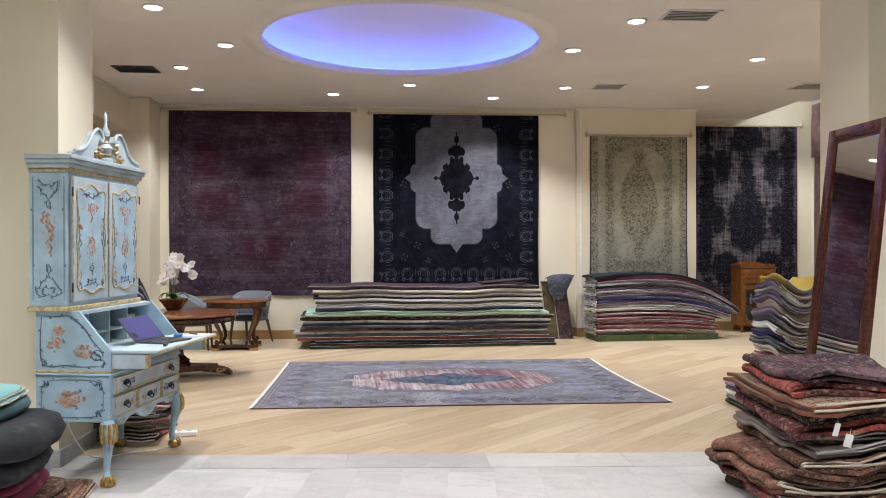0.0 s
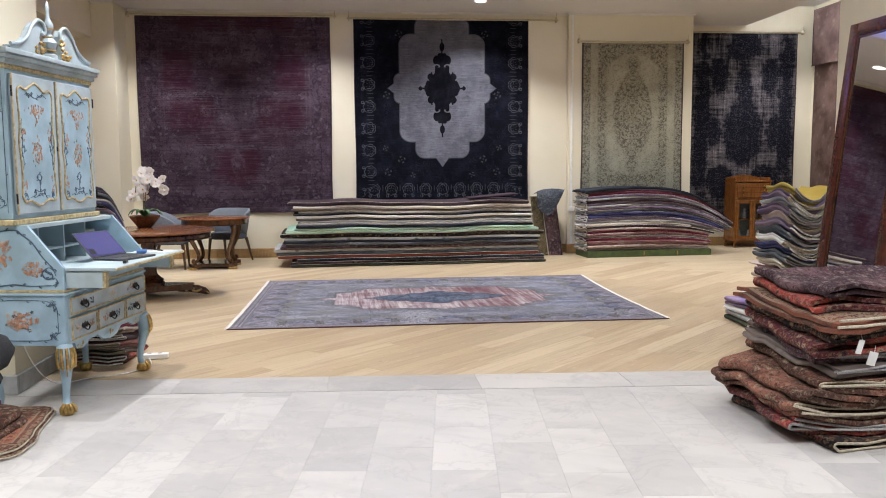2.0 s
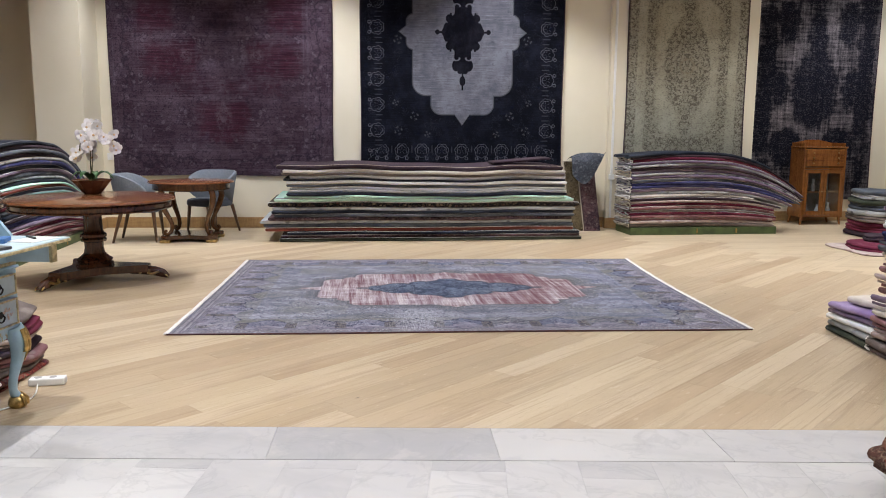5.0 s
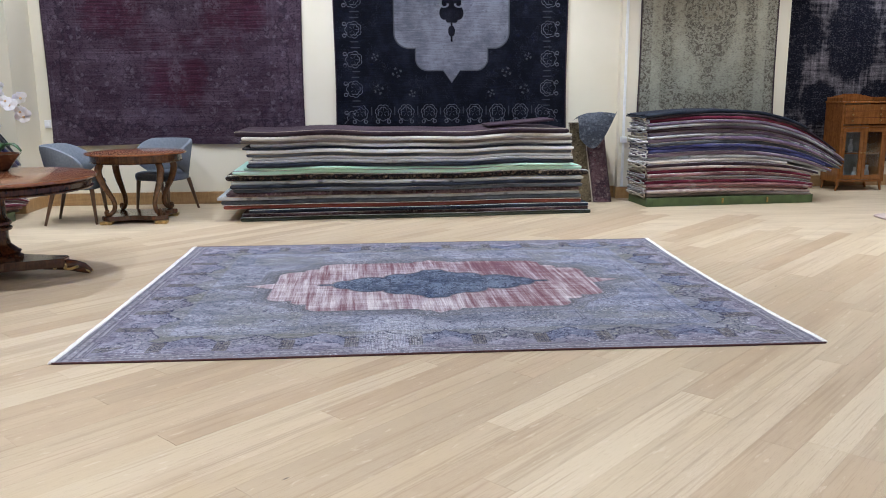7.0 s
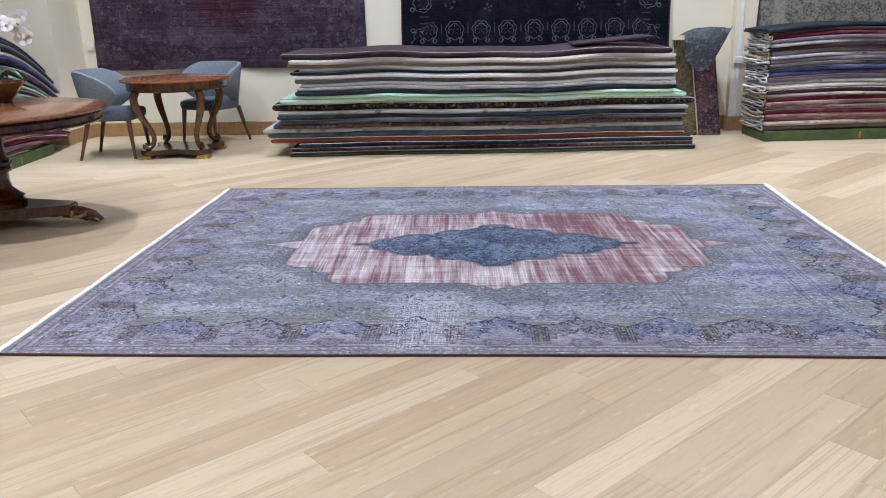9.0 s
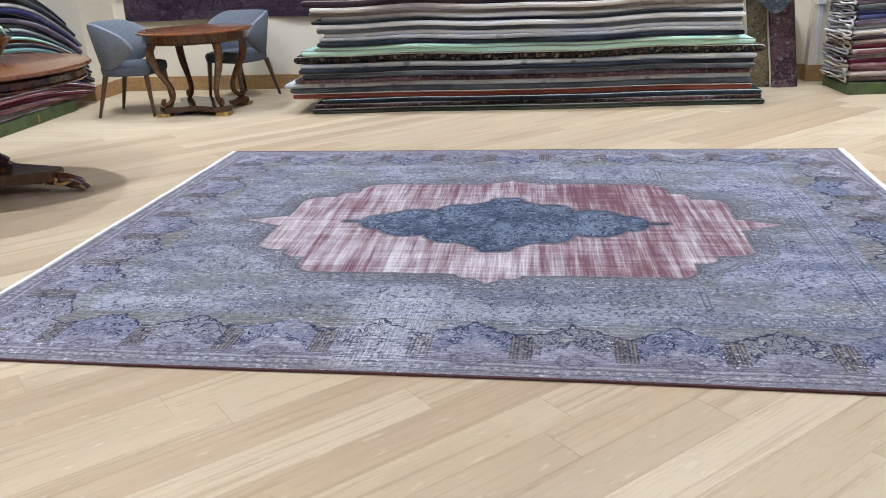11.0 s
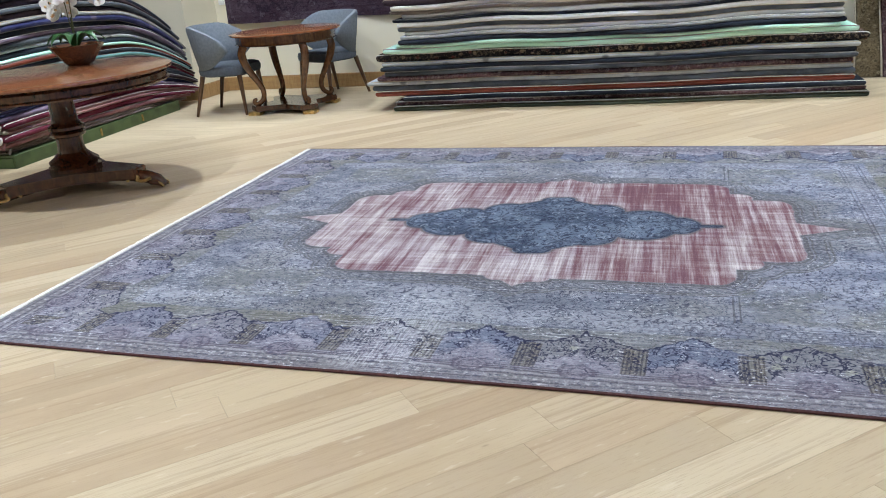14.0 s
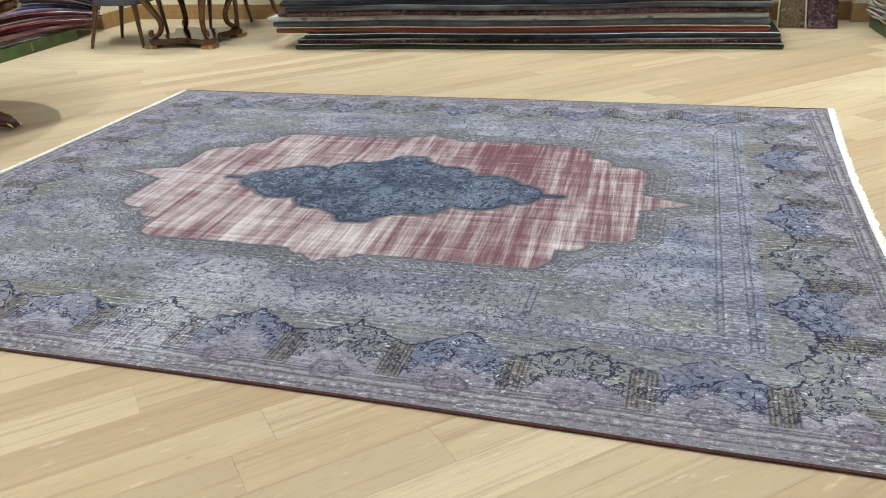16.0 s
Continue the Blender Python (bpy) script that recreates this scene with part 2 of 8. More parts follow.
def marble():
    w = Node("white_marble", 0.25)
    r = w.random()
    x, y, z = w.xyz()
    p = w.vec(x + r * 31.0, y + r * 17.0, r * 4)
    cloud = w.noise(1.3, 3, 0.5, p, 0.3)
    fine = w.noise(9, 3, 0.5, p)
    streak = w.noise(2.0, 4, 0.55, w.vec(x * 0.6 + r * 9.0, y * 2.2 + x * 0.8, r * 4))
    light = w.mix(r, (0.36, 0.352, 0.348), (0.56, 0.545, 0.525))
    col = w.mix(w.step(cloud, 0.3, 0.7) * 0.55, light, (0.43, 0.418, 0.41))
    col = w.mix(w.step(streak, 0.46, 0.70) * 0.5, col, (0.36, 0.35, 0.345))
    blot = w.noise(4.5, 6, 0.65, p, 0.5)
    col = w.mix(w.step(blot, 0.54, 0.68) * 0.40, col, (0.53, 0.50, 0.465))
    col = w.mix(w.step(0.46 - blot, 0.0, 0.14) * 0.35, col, (0.335, 0.33, 0.335))
    vein = abs(w.noise(2.2, 5, 0.6, p, 1.0) - 0.5)
    col = w.mix(vein.below(0.012, 0.014) * 0.28, col, (0.29, 0.285, 0.285))
    col = w.mix(w.step(fine, 0.40, 0.75) * 0.2, col, (0.50, 0.48, 0.46))
    return w.done(col, w.noise(60, 4), 0.02, 0.003, 0.30 + cloud * 0.15)


def oriental(name, ground, deep, cream, third, half=None):
    """Knotted carpet with small flowers, stars and guard lines, worn on the folds."""
    w = Node(name, 0.95)
    w.bsdf.inputs["Specular IOR Level"].default_value = 0.07
    w.bsdf.inputs["Sheen Weight"].default_value = 0.04
    r = w.random()
    x, y, z = w.xyz()
    p = w.vec(x + r * 13.0, y + r * 7.0, z * 1.2 + r * 3.0)
    fade = w.step(w.noise(3.0, 5, 0.65, p), 0.35, 0.65)
    c = w.mix(fade, ground, tuple(v * 1.55 for v in ground))
    cell = w.voronoi(19.0, p)
    pick = w.node("ShaderNodeTexVoronoi")
    w.put(pick.inputs["Vector"], p)
    pick.inputs["Scale"].default_value = 19.0
    sep = w.node("ShaderNodeSeparateColor")
    w.put(sep.inputs[0], pick.outputs["Color"])
    q = V(w, sep.outputs[0])
    band = w.step(w.noise(2.2, 3, 0.5, p), 0.47, 0.53)
    c = w.mix(band * 0.75, c, deep)
    flower = cell.below(0.30, 0.03)
    c = w.mix(flower * w.step(q, 0.45, 0.5) * 0.8, c, cream)
    c = w.mix(flower * (1.0 - w.step(q, 0.30, 0.35)) * 0.8, c, third)
    c = w.mix(cell.below(0.12, 0.03) * 0.8, c, deep)
    c = w.mix(abs(cell - 0.36).below(0.022, 0.015) * 0.55, c, cream)
    curl = abs(w.noise(22, 3, 0.5, p, 1.2) - 0.5)
    c = w.mix(curl.below(0.03, 0.016) * 0.7, c, deep)
    tuft = w.noise(48, 3, 0.6, p)
    c = w.mix(w.step(tuft, 0.53, 0.60) * 0.3, c, cream)
    if half:
        rim = (half[0] - abs(x)).min(half[1] - abs(y)) + (w.noise(6, 3, 0.5, p) - 0.5) * 0.02
        c = w.mix(rim.below(0.19, 0.004) * 0.55, c, deep)
        c = w.mix(rim.below(0.165, 0.004) * rim.above(0.075, 0.004) * w.step(tuft, 0.46, 0.52) * 0.8, c, cream)
        c = w.mix((rim.line(0.19, 0.006, 0.003).max(rim.line(0.065, 0.006, 0.003)).max(rim.line(0.05, 0.004, 0.003))) * 0.9, c, cream)
        c = w.mix(rim.below(0.035, 0.004) * 0.8, c, ground)
    knots = w.noise(120, 3, 0.7, p)
    c = w.mix(w.step(knots, 0.5, 0.7) * 0.3, c, tuple(min(1, v * 2.2) for v in ground))
    c = w.mix(w.step(0.5 - knots, 0.02, 0.15) * 0.4, c, tuple(v * 0.35 for v in ground))
    return w.done(c, knots + w.noise(25, 4, 0.6, p) * 0.8, 0.6, 0.006)


def wood(name, dark, light, rough=0.28, scale=1.0):
    w = Node(name, rough)
    x, y, z = w.xyz()
    g = w.noise(6.0 * scale, 8, 0.65, w.vec(x * 6.0, y * 6.0, z * 0.8), 0.8)
    h = w.noise(7.0 * scale, 6, 0.6, w.vec(x * 0.7, y * 5.0, z * 5.0), 0.5)
    f = w.step(g * 0.6 + h * 0.4, 0.32, 0.68)
    worn = w.step(w.noise(3, 5), 0.55, 0.75)
    col = w.mix(f, dark, light)
    col = w.mix(worn * 0.18, col, tuple(min(1, c * 1.5) for c in light))
    w.bsdf.inputs["Coat Weight"].default_value = 0.25
    w.bsdf.inputs["Coat Roughness"].default_value = 0.2
    return w.done(col, g, 0.06, 0.003)


def metal(name, col, rough=0.35, dark=None):
    w = Node(name, rough, 1.0)
    c = w.mix(w.step(w.noise(30, 5), 0.4, 0.65), dark or tuple(v * 0.55 for v in col), col)
    return w.done(c, w.noise(60, 4), 0.15, 0.003)


def plain(name, col, rough=0.6, spec=0.5, vary=0.12, scale=20):
    w = Node(name, rough)
    c = w.mix(w.step(w.noise(scale, 5), 0.3, 0.7), tuple(v * (1 - vary) for v in col), tuple(min(1, v * (1 + vary)) for v in col))
    w.bsdf.inputs["Specular IOR Level"].default_value = spec
    return w.done(c, w.noise(scale * 6, 3), 0.08, 0.002)


def pile_rug(name, col, col2, accent=None, thread=1.0):
    """Worn, overdyed wool seen on a fold: woven rows, faded patches and motifs."""
    w = Node(name, 0.95)
    w.bsdf.inputs["Specular IOR Level"].default_value = 0.07
    w.bsdf.inputs["Sheen Weight"].default_value = 0.04
    r = w.random()
    x, y, z = w.xyz()
    p = w.vec(x + r * 23.0, y + r * 5.0, z)
    fade = w.step(w.noise(2.5, 6, 0.65, p), 0.35, 0.65)
    c = w.mix(fade, col, col2)
    motif = w.step(w.voronoi(7.0, p), 0.18, 0.34)
    if accent:
        c = w.mix((1.0 - motif) * w.step(w.noise(5, 4, 0.6, p), 0.4, 0.6) * 0.8, c, accent)
    fine = w.noise(170 * thread, 3, 0.7, p)
    c = w.mix(w.step(fine, 0.5, 0.75) * 0.3, c, tuple(v * 0.5 for v in col))
    return w.done(c, fine + w.noise(30, 4, 0.6, p) * 0.6, 0.5, 0.006)


WALL, CEIL, OAK, MARBLE = wall_paint(), ceiling_paint(), oak(), marble()
SKIRT = wood("oak_skirting", (0.26, 0.15, 0.06), (0.40, 0.25, 0.11), 0.4)
STONE = plain("grey_stone_skirting", (0.42, 0.44, 0.46), 0.35, vary=0.2, scale=8)
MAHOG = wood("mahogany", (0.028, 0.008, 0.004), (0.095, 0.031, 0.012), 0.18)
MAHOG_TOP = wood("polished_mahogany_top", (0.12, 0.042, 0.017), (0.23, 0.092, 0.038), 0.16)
WALNUT = wood("honey_walnut", (0.13, 0.044, 0.010), (0.29, 0.115, 0.028), 0.25)
FRAMEWOOD = wood("dark_red_frame_wood", (0.045, 0.012, 0.009), (0.11, 0.028, 0.018), 0.25)
GILT = metal("gilding", (0.72, 0.50, 0.20), 0.4)
GOLDPAINT = plain("old_gold_paint", (0.46, 0.375, 0.21), 0.4, vary=0.35, scale=40)
BRASS = metal("aged_brass", (0.5, 0.34, 0.12), 0.35)
IRON = metal("black_iron", (0.05, 0.05, 0.055), 0.45)
BLUEPAINT = plain("pale_blue_paint", (0.345, 0.495, 0.605), 0.45, vary=0.16, scale=5)
PALEBLUE = plain("inner_pale_blue_paint", (0.43, 0.53, 0.58), 0.5, vary=0.1, scale=7)
GREENBASE = plain("green_painted_board", (0.055, 0.085, 0.028), 0.5, vary=0.25, scale=9)
GREYCLOTH = plain("grey_blue_upholstery", (0.165, 0.185, 0.215), 0.9, 0.2, 0.10, 45)
WHITE = plain("white_plastic", (0.78, 0.78, 0.76), 0.35, vary=0.04)
BLACKMETAL = plain("black_enamel", (0.02, 0.02, 0.022), 0.4)


# ---- the room ----
def wall_block(name, boxes, material, label):
    bm = bmesh.new()
    for b in boxes:
        box(bm, *b)
    return thing(name, bm, material, label, "wall", kind="structure")


BACK, DARKWALL, LEFT, RIGHT, SOUTH = 14.58, 15.45, -3.85, 8.6, -3.0
NICHE = -5.2
wall_block("wall_north", [(-6.0, 3.72, BACK, BACK + 1.2, 0, H)], WALL, "plain cream painted wall behind the hanging carpets")
wall_block("wall_north_pier", [(3.72, 5.88, 14.46, 15.75, 0, H)], WALL, "cream painted pier standing proud of the wall")
wall_block("wall_north_recess", [(5.88, RIGHT + 0.3, DARKWALL, DARKWALL + 0.3, 0, H + 0.6)], WALL, "cream wall set back beside the pier")
wall_block("wall_west", [(LEFT - 0.3, LEFT, SOUTH, 9.4, 0, H), (LEFT - 0.3, LEFT, 9.4, 13.95, 3.5, H), (LEFT - 0.3, -3.52, 13.95, BACK, 0, H)], WALL,
           "cream painted wall with a wide alcove opening and a corner pier")
wall_block("wall_alcove", [(NICHE - 0.3, NICHE, 9.0, BACK, 0, H), (NICHE, LEFT - 0.3, 9.1, 9.4, 0, H)], WALL, "cream wall at the back of the alcove")
wall_block("wall_east", [(RIGHT, RIGHT + 0.3, SOUTH, DARKWALL, 0, H + 0.6)], WALL, "cream painted side wall behind hung carpets")
wall_block("wall_south", [(NICHE, RIGHT + 0.3, SOUTH - 0.3, SOUTH, 0, H)], WALL, "plain cream wall closing the shop front")
wall_block("column_west", [(-2.72, -2.02, 6.44, 7.12, 0, H)], WALL, "square cream painted column beside the secretary desk")
wall_block("column_east", [(4.02, 4.75, 6.44, 7.12, 0, H)], WALL, "square cream painted column behind the leaning mirror")

# ceiling with the round recess and the raised strip by the east wall
CX, CY, CR = 0.52, 10.25, 1.66


def ceiling():
    bm = bmesh.new()
    x0, x1, y0, y1 = -6.0, 7.32, SOUTH - 0.3, 15.9
    n = 64
    ring = [bm.verts.new((CX + CR * math.cos(2 * math.pi * i / n), CY + CR * math.sin(2 * math.pi * i / n), H)) for i in range(n)]
    outer = []
    for i in range(n):
        a = 2 * math.pi * i / n
        c, s = math.cos(a), math.sin(a)
        k = min((x1 - CX) / c if c > 1e-6 else 1e9, (x0 - CX) / c if c < -1e-6 else 1e9, (y1 - CY) / s if s > 1e-6 else 1e9, (y0 - CY) / s if s < -1e-6 else 1e9)
        outer.append(bm.verts.new((CX + c * k, CY + s * k, H)))
    for i in range(n):
        j = (i + 1) % n
        bm.faces.new((ring[i], outer[i], outer[j], ring[j]))
    for x, y in ((x0, y0), (x1, y0), (x0, y1), (x1, y1)):
        near = sorted(outer, key=lambda v: (v.co.x - x) ** 2 + (v.co.y - y) ** 2)[:2]
        far = [v for v in near]
        if abs(far[0].co.x - far[1].co.x) > 1e-4 and abs(far[0].co.y - far[1].co.y) > 1e-4:
            bm.faces.new((far[0], far[1], bm.verts.new((x, y, H))))
    # recess: lip edge, wall and shallow dome
    prof = [(CR, H), (CR, H + 0.06), (CR + 0.22, H + 0.06), (CR + 0.22, H + 0.10), (CR + 0.205, H + 0.17), (CR + 0.165, H + 0.24), (CR + 0.10, H + 0.30), (CR * 0.97, H + 0.345), (CR * 0.85, H + 0.40), (CR * 0.65, H + 0.445), (CR * 0.35, H + 0.475), (0.0, H + 0.485)]
    rings = []
    for r, z in prof:
        rings.append([bm.verts.new((CX + r * math.cos(2 * math.pi * i / n), CY + r * math.sin(2 * math.pi * i / n), z)) for i in range(n if r > 0 else 1)])
    for a, b in zip(rings, rings[1:]):
        for i in range(n):
            j = (i + 1) % n
            q = list(dict.fromkeys([a[i % len(a)], a[j % len(a)], b[j % len(b)], b[i % len(b)]]))
            bm.faces.new(q)
    # strip along the east wall, a step higher
    box(bm, 7.32, RIGHT + 0.3, SOUTH - 0.3, 15.9, H + 0.35, H + 0.45)
    box(bm, 7.27, 7.32, SOUTH - 0.3, 15.9, H + 0.002, H + 0.45)
    bmesh.ops.remove_doubles(bm, verts=bm.verts, dist=1e-4)
    return thing("ceiling", bm, CEIL, "smooth white ceiling with a round lit recess", "ceiling", kind="structure", smooth=30)


ceiling()
bm = solid(-6.0, RIGHT + 0.3, SOUTH - 0.3, 15.9, -0.25, -0.02)
thing("floor", bm, plain("floor_bed", (0.56, 0.53, 0.49), 0.8), "solid bed under the boards and tiles", "floor", kind="structure")


# ---- carpets: their dyes and patterns ----
def wool(name):
    w = Node(name, 0.95)
    w.bsdf.inputs["Specular IOR Level"].default_value = 0.06
    w.bsdf.inputs["Sheen Weight"].default_value = 0.015
    return w


def rbox(w, a, b, ha, hb, r):
    """Signed distance to a rounded box, for coordinates already mirrored."""
    p, q = (a - (ha - r)).max(0.0), (b - (hb - r)).max(0.0)
    return (p * p + q * q).sqrt() - r


def oval(a, b, ca, cb, ra, rb):
    p, q = (a - ca) / ra, (b - cb) / rb
    return ((p * p + q * q).sqrt() - 1.0) * min(ra, rb)


def weave(w, u, v, scale=1.0):
    """Fine rows of knots and worn threads."""
    rows = w.noise(1.0, 3, 0.7, w.vec(u * (38.0 * scale), v * (330.0 * scale)))
    cols = w.noise(1.0, 3, 0.7, w.vec(u * (260.0 * scale), v * (46.0 * scale), 3.0))
    return rows * 0.5 + cols * 0.5


def speck(w, col, u, v, light, dark, scale=75.0, amount=0.5):
    """Worn tufts about a centimetre across, light and dark."""
    n = w.noise(scale, 3, 0.7, w.vec(u * 0.8, v * 1.25, 21.0))
    n2 = w.noise(scale * 0.35, 4, 0.7, w.vec(u, v, 31.0))
    k = n * 0.65 + n2 * 0.35
    col = w.mix(w.step(k, 0.51, 0.62) * amount, col, light)
    return w.mix(w.step(0.5 - k, 0.005, 0.10) * amount * 1.15, col, dark)


def floor_carpet_wool():
    w = wool("overdyed_blue_carpet_wool")
    u, v, _ = w.xyz()
    a, b = abs(u), abs(v)
    wob = (w.noise(9, 4, 0.6) - 0.5) * 0.05
    mid = w.noise(3.2, 6, 0.65)
    # wear: broad bare areas, threads along the weft and along the warp
    bare = w.step(w.noise(1.0, 7, 0.72, w.vec(u * 3.0, v * 4.5, 9.0)), 0.44, 0.60)
    kept = 1.0 - w.step(w.noise(1.0, 5, 0.65, w.vec(u * 3.6, v * 5.0, 29.0)), 0.55, 0.68)
    weft = w.noise(1.0, 4, 0.72, w.vec(u * 5.0, v * 120.0, 2.0))
    warp = w.noise(1.0, 4, 0.72, w.vec(u * 130.0, v * 6.0, 5.0))
    fleck = w.noise(1.0, 4, 0.75, w.vec(u * 40.0, v * 72.0, 8.0))
    knots = w.noise(1.0, 3, 0.72, w.vec(u * 150.0, v * 190.0, 12.0))
    # faded ground in weft-wise bands; sheen painted in, greyer on one end, bluer on the other
    abrash = w.noise(1.0, 7, 0.7, w.vec(u * 2.2, v * 5.0, 7.0))
    ground = w.mix(w.step(abrash, 0.38, 0.62), (0.155, 0.163, 0.198), (0.325, 0.332, 0.376))
    blue_end = w.step(u * 0.25 + w.noise(0.8, 4, 0.6), 0.45, 1.05)
    ground = w.mix(blue_end * 0.7, ground, w.mix(w.step(abrash, 0.4, 0.62), (0.150, 0.168, 0.255), (0.305, 0.325, 0.43)))
    olive = w.step(w.noise(1.9, 4, 0.55, w.vec(u, v, 11.0)), 0.50, 0.62)
    ground = w.mix(olive * 0.5, ground, (0.21, 0.205, 0.19))
    # tracery of stems and small blossoms
    cell = w.voronoi(15, w.vec(u + wob, v + wob))
    curl = abs(w.noise(17, 3, 0.5, w.vec(u, v, 2.0), 1.5) - 0.5)
    stems = curl.below(0.020, 0.010)
    ground = w.mix(cell.below(0.15, 0.04) * 0.45, ground, (0.34, 0.345, 0.385))
    ground = w.mix(abs(cell - 0.20).below(0.028, 0.02) * (kept * 0.5 + 0.2), ground, (0.055, 0.061, 0.095))
    ground = w.mix(stems * (kept * 0.6 + 0.3), ground, (0.038, 0.043, 0.075))
    # medallion, bare to the foundation in a plaid of threads
    med = rbox(w, a, b, 1.165, 0.43, 0.10).min(rbox(w, a, b, 0.88, 0.705, 0.10)).min(rbox(w, a, b, 0.99, 0.53, 0.07)).min(rbox(w, a, b, 0.14, 0.75, 0.05))
    med = med.min((a * 0.42 + b - 0.575).max(1.10 - a)).min((a * 0.8 + b - 0.80).max(0.70 - b)) + wob * 0.5
    st_u = w.noise(1.0, 5, 0.72, w.vec(u * 24.0 + v * 1.2, v * 1.1))
    st_f = w.noise(1.0, 4, 0.72, w.vec(u * 95.0 + v * 3.0, v * 2.4, 6.0))
    st_v = w.noise(1.0, 5, 0.72, w.vec(u * 1.6, v * 34.0, 4.0))
    patch = w.noise(1.3, 4, 0.55, w.vec(u, v, 5.0))
    plaid = st_u * 0.60 + st_f * 0.34 + st_v * 0.30 + mid * 0.22 + patch * 0.50 - 0.470 + w.step(u, -0.9, 1.4) * -0.032
    pink = w.mix(w.step(plaid, 0.40, 0.62), (0.190, 0.102, 0.116), (0.475, 0.415, 0.425))
    pink = w.mix(w.step(plaid, 0.55, 0.68) * 0.8, pink, (0.70, 0.655, 0.645))
    pink = w.mix(w.step(0.47 - plaid, 0.02, 0.14) * 0.65, pink, (0.125, 0.045, 0.062))
    pink = w.mix(w.step(st_v, 0.60, 0.72) * 0.5, pink, (0.66, 0.61, 0.60))
    pink = w.mix(w.step(fleck, 0.60, 0.70) * 0.35, pink, (0.17, 0.085, 0.10))
    col = ground
    # stepped rim round the medallion with its guard lines and zigzag
    rim = med.below(0.115, 0.006)
    col = w.mix(rim * 0.45, col, (0.17, 0.168, 0.178))
    zig = abs(((u + v) * 40.0).pp(1.0) - (med - 0.03) * 15.0 + (w.noise(45, 2) - 0.5) * 1.4).below(0.24, 0.10) * med.above(0.032, 0.004) * med.below(0.085, 0.004)
    col = w.mix(zig * kept * 0.55, col, (0.07, 0.072, 0.095))
    rims = abs(med - 0.014).below(0.011, 0.004).max(abs(med - 0.036).below(0.0035, 0.003)).max(abs(med - 0.090).below(0.004, 0.003)).max(abs(med - 0.108).below(0.0035, 0.003))
    col = w.mix(rims * 0.72, col, (0.085, 0.080, 0.082))
    col = w.mix(med.below(0.0, 0.005), col, pink)
    # inner diamond
    dia = (a * 0.62 + b - 0.43).max(a - 0.36).min(rbox(w, a, b, 0.09, 0.43, 0.05)).min(oval(a, b, 0.47, 0.0, 0.185, 0.215)).min(oval(a, b, 0.64, 0.0, 0.10, 0.12)).min(oval(a, b, 0.24, 0.17, 0.13, 0.14))
    dia = dia.min(rbox(w, a, b, 0.84, 0.018, 0.016)) + wob * 0.45
    blue = w.mix(w.step(mid + curl * 0.6, 0.42, 0.70), (0.060, 0.080, 0.125), (0.150, 0.185, 0.250))
    blue = w.mix(abs(cell - 0.27).below(0.035, 0.02) * 0.65, blue, (0.30, 0.345, 0.41))
    blue = w.mix(curl.below(0.030, 0.012) * 0.85, blue, (0.018, 0.024, 0.052))
    blue = w.mix(w.step(weft, 0.58, 0.70) * 0.5, blue, (0.33, 0.36, 0.41))
    col = w.mix(dia.below(0.014, 0.006) * 0.8, col, (0.125, 0.105, 0.108))
    col = w.mix(dia.below(0.0, 0.004), col, blue)
    col = w.mix(abs(dia + 0.010).below(0.006, 0.004) * kept * 0.6, col, (0.02, 0.024, 0.045))
    # corner fields
    corner = a.line(0.86, 0.004, 0.002).max(a.line(0.882, 0.003, 0.002)) * b.above(0.80, 0.01) * b.below(1.05, 0.01)
    field = a.above(0.88, 0.02) * a.below(1.45, 0.02) * b.above(0.72, 0.05) * b.below(1.03, 0.02)
    col = w.mix(field * w.step(mid, 0.36, 0.56) * 0.6, col, w.mix(w.step(cell, 0.18, 0.34), (0.33, 0.33, 0.285), (0.155, 0.155, 0.145)))
    # border: which side is nearer, and the way along it
    du, dv = 2.1 - a, 1.585 - b
    side = w.step(du - dv, 0.055, 0.065)
    end = 1.0 - side
    along = (u + 0.361 * 20.0).pp(0.1805) * side + (v + 0.09 + 0.37 * 20.0).pp(0.185) * end
    which = w.step(((u + 0.1805 + 0.361 * 20.0) / 0.722).fract() * side + ((v + 0.275 + 7.4) / 0.74).fract() * end, 0.495, 0.505)
    q = dv * side + (du * 0.86) * end
    wig = (w.noise(20, 2, 0.5) - 0.5) * 0.09 + (w.noise(60, 2, 0.5) - 0.5) * 0.03
    arch = 0.405 - along * 0.75 + along * along * 1.0
    h = q + wig - arch
    in_arch = h.below(0.0, 0.004) * q.above(0.10, 0.012)
    bloom = in_arch * h.above(-0.150, 0.02)
    worn = w.step(w.noise(3.6, 5, 0.65, w.vec(u, v, 9.0)), 0.30, 0.46)
    brown = w.mix(w.step(weft, 0.42, 0.60), (0.105, 0.100, 0.088), (0.225, 0.218, 0.195))
    col = w.mix(q.below(0.42, 0.008) * (0.55 + olive * 0.35), col, brown)
    lav = w.mix(w.step(mid * 0.6 + weft * 0.4, 0.38, 0.62), (0.175, 0.162, 0.205), (0.305, 0.292, 0.345))
    lav = w.mix(cell.below(0.16, 0.04) * 0.4, lav, (0.40, 0.385, 0.42))
    col = w.mix(in_arch * 0.92, col, lav)
    bl = w.mix(which, (0.105, 0.128, 0.195), (0.165, 0.165, 0.175))
    bl = w.mix(cell.below(0.25, 0.06) * 0.75, bl, w.mix(which, (0.24, 0.27, 0.35), (0.315, 0.32, 0.245)))
    col = w.mix(bloom * worn * (w.step(u, -1.8, 0.6) * 0.45 + 0.32), col, bl)
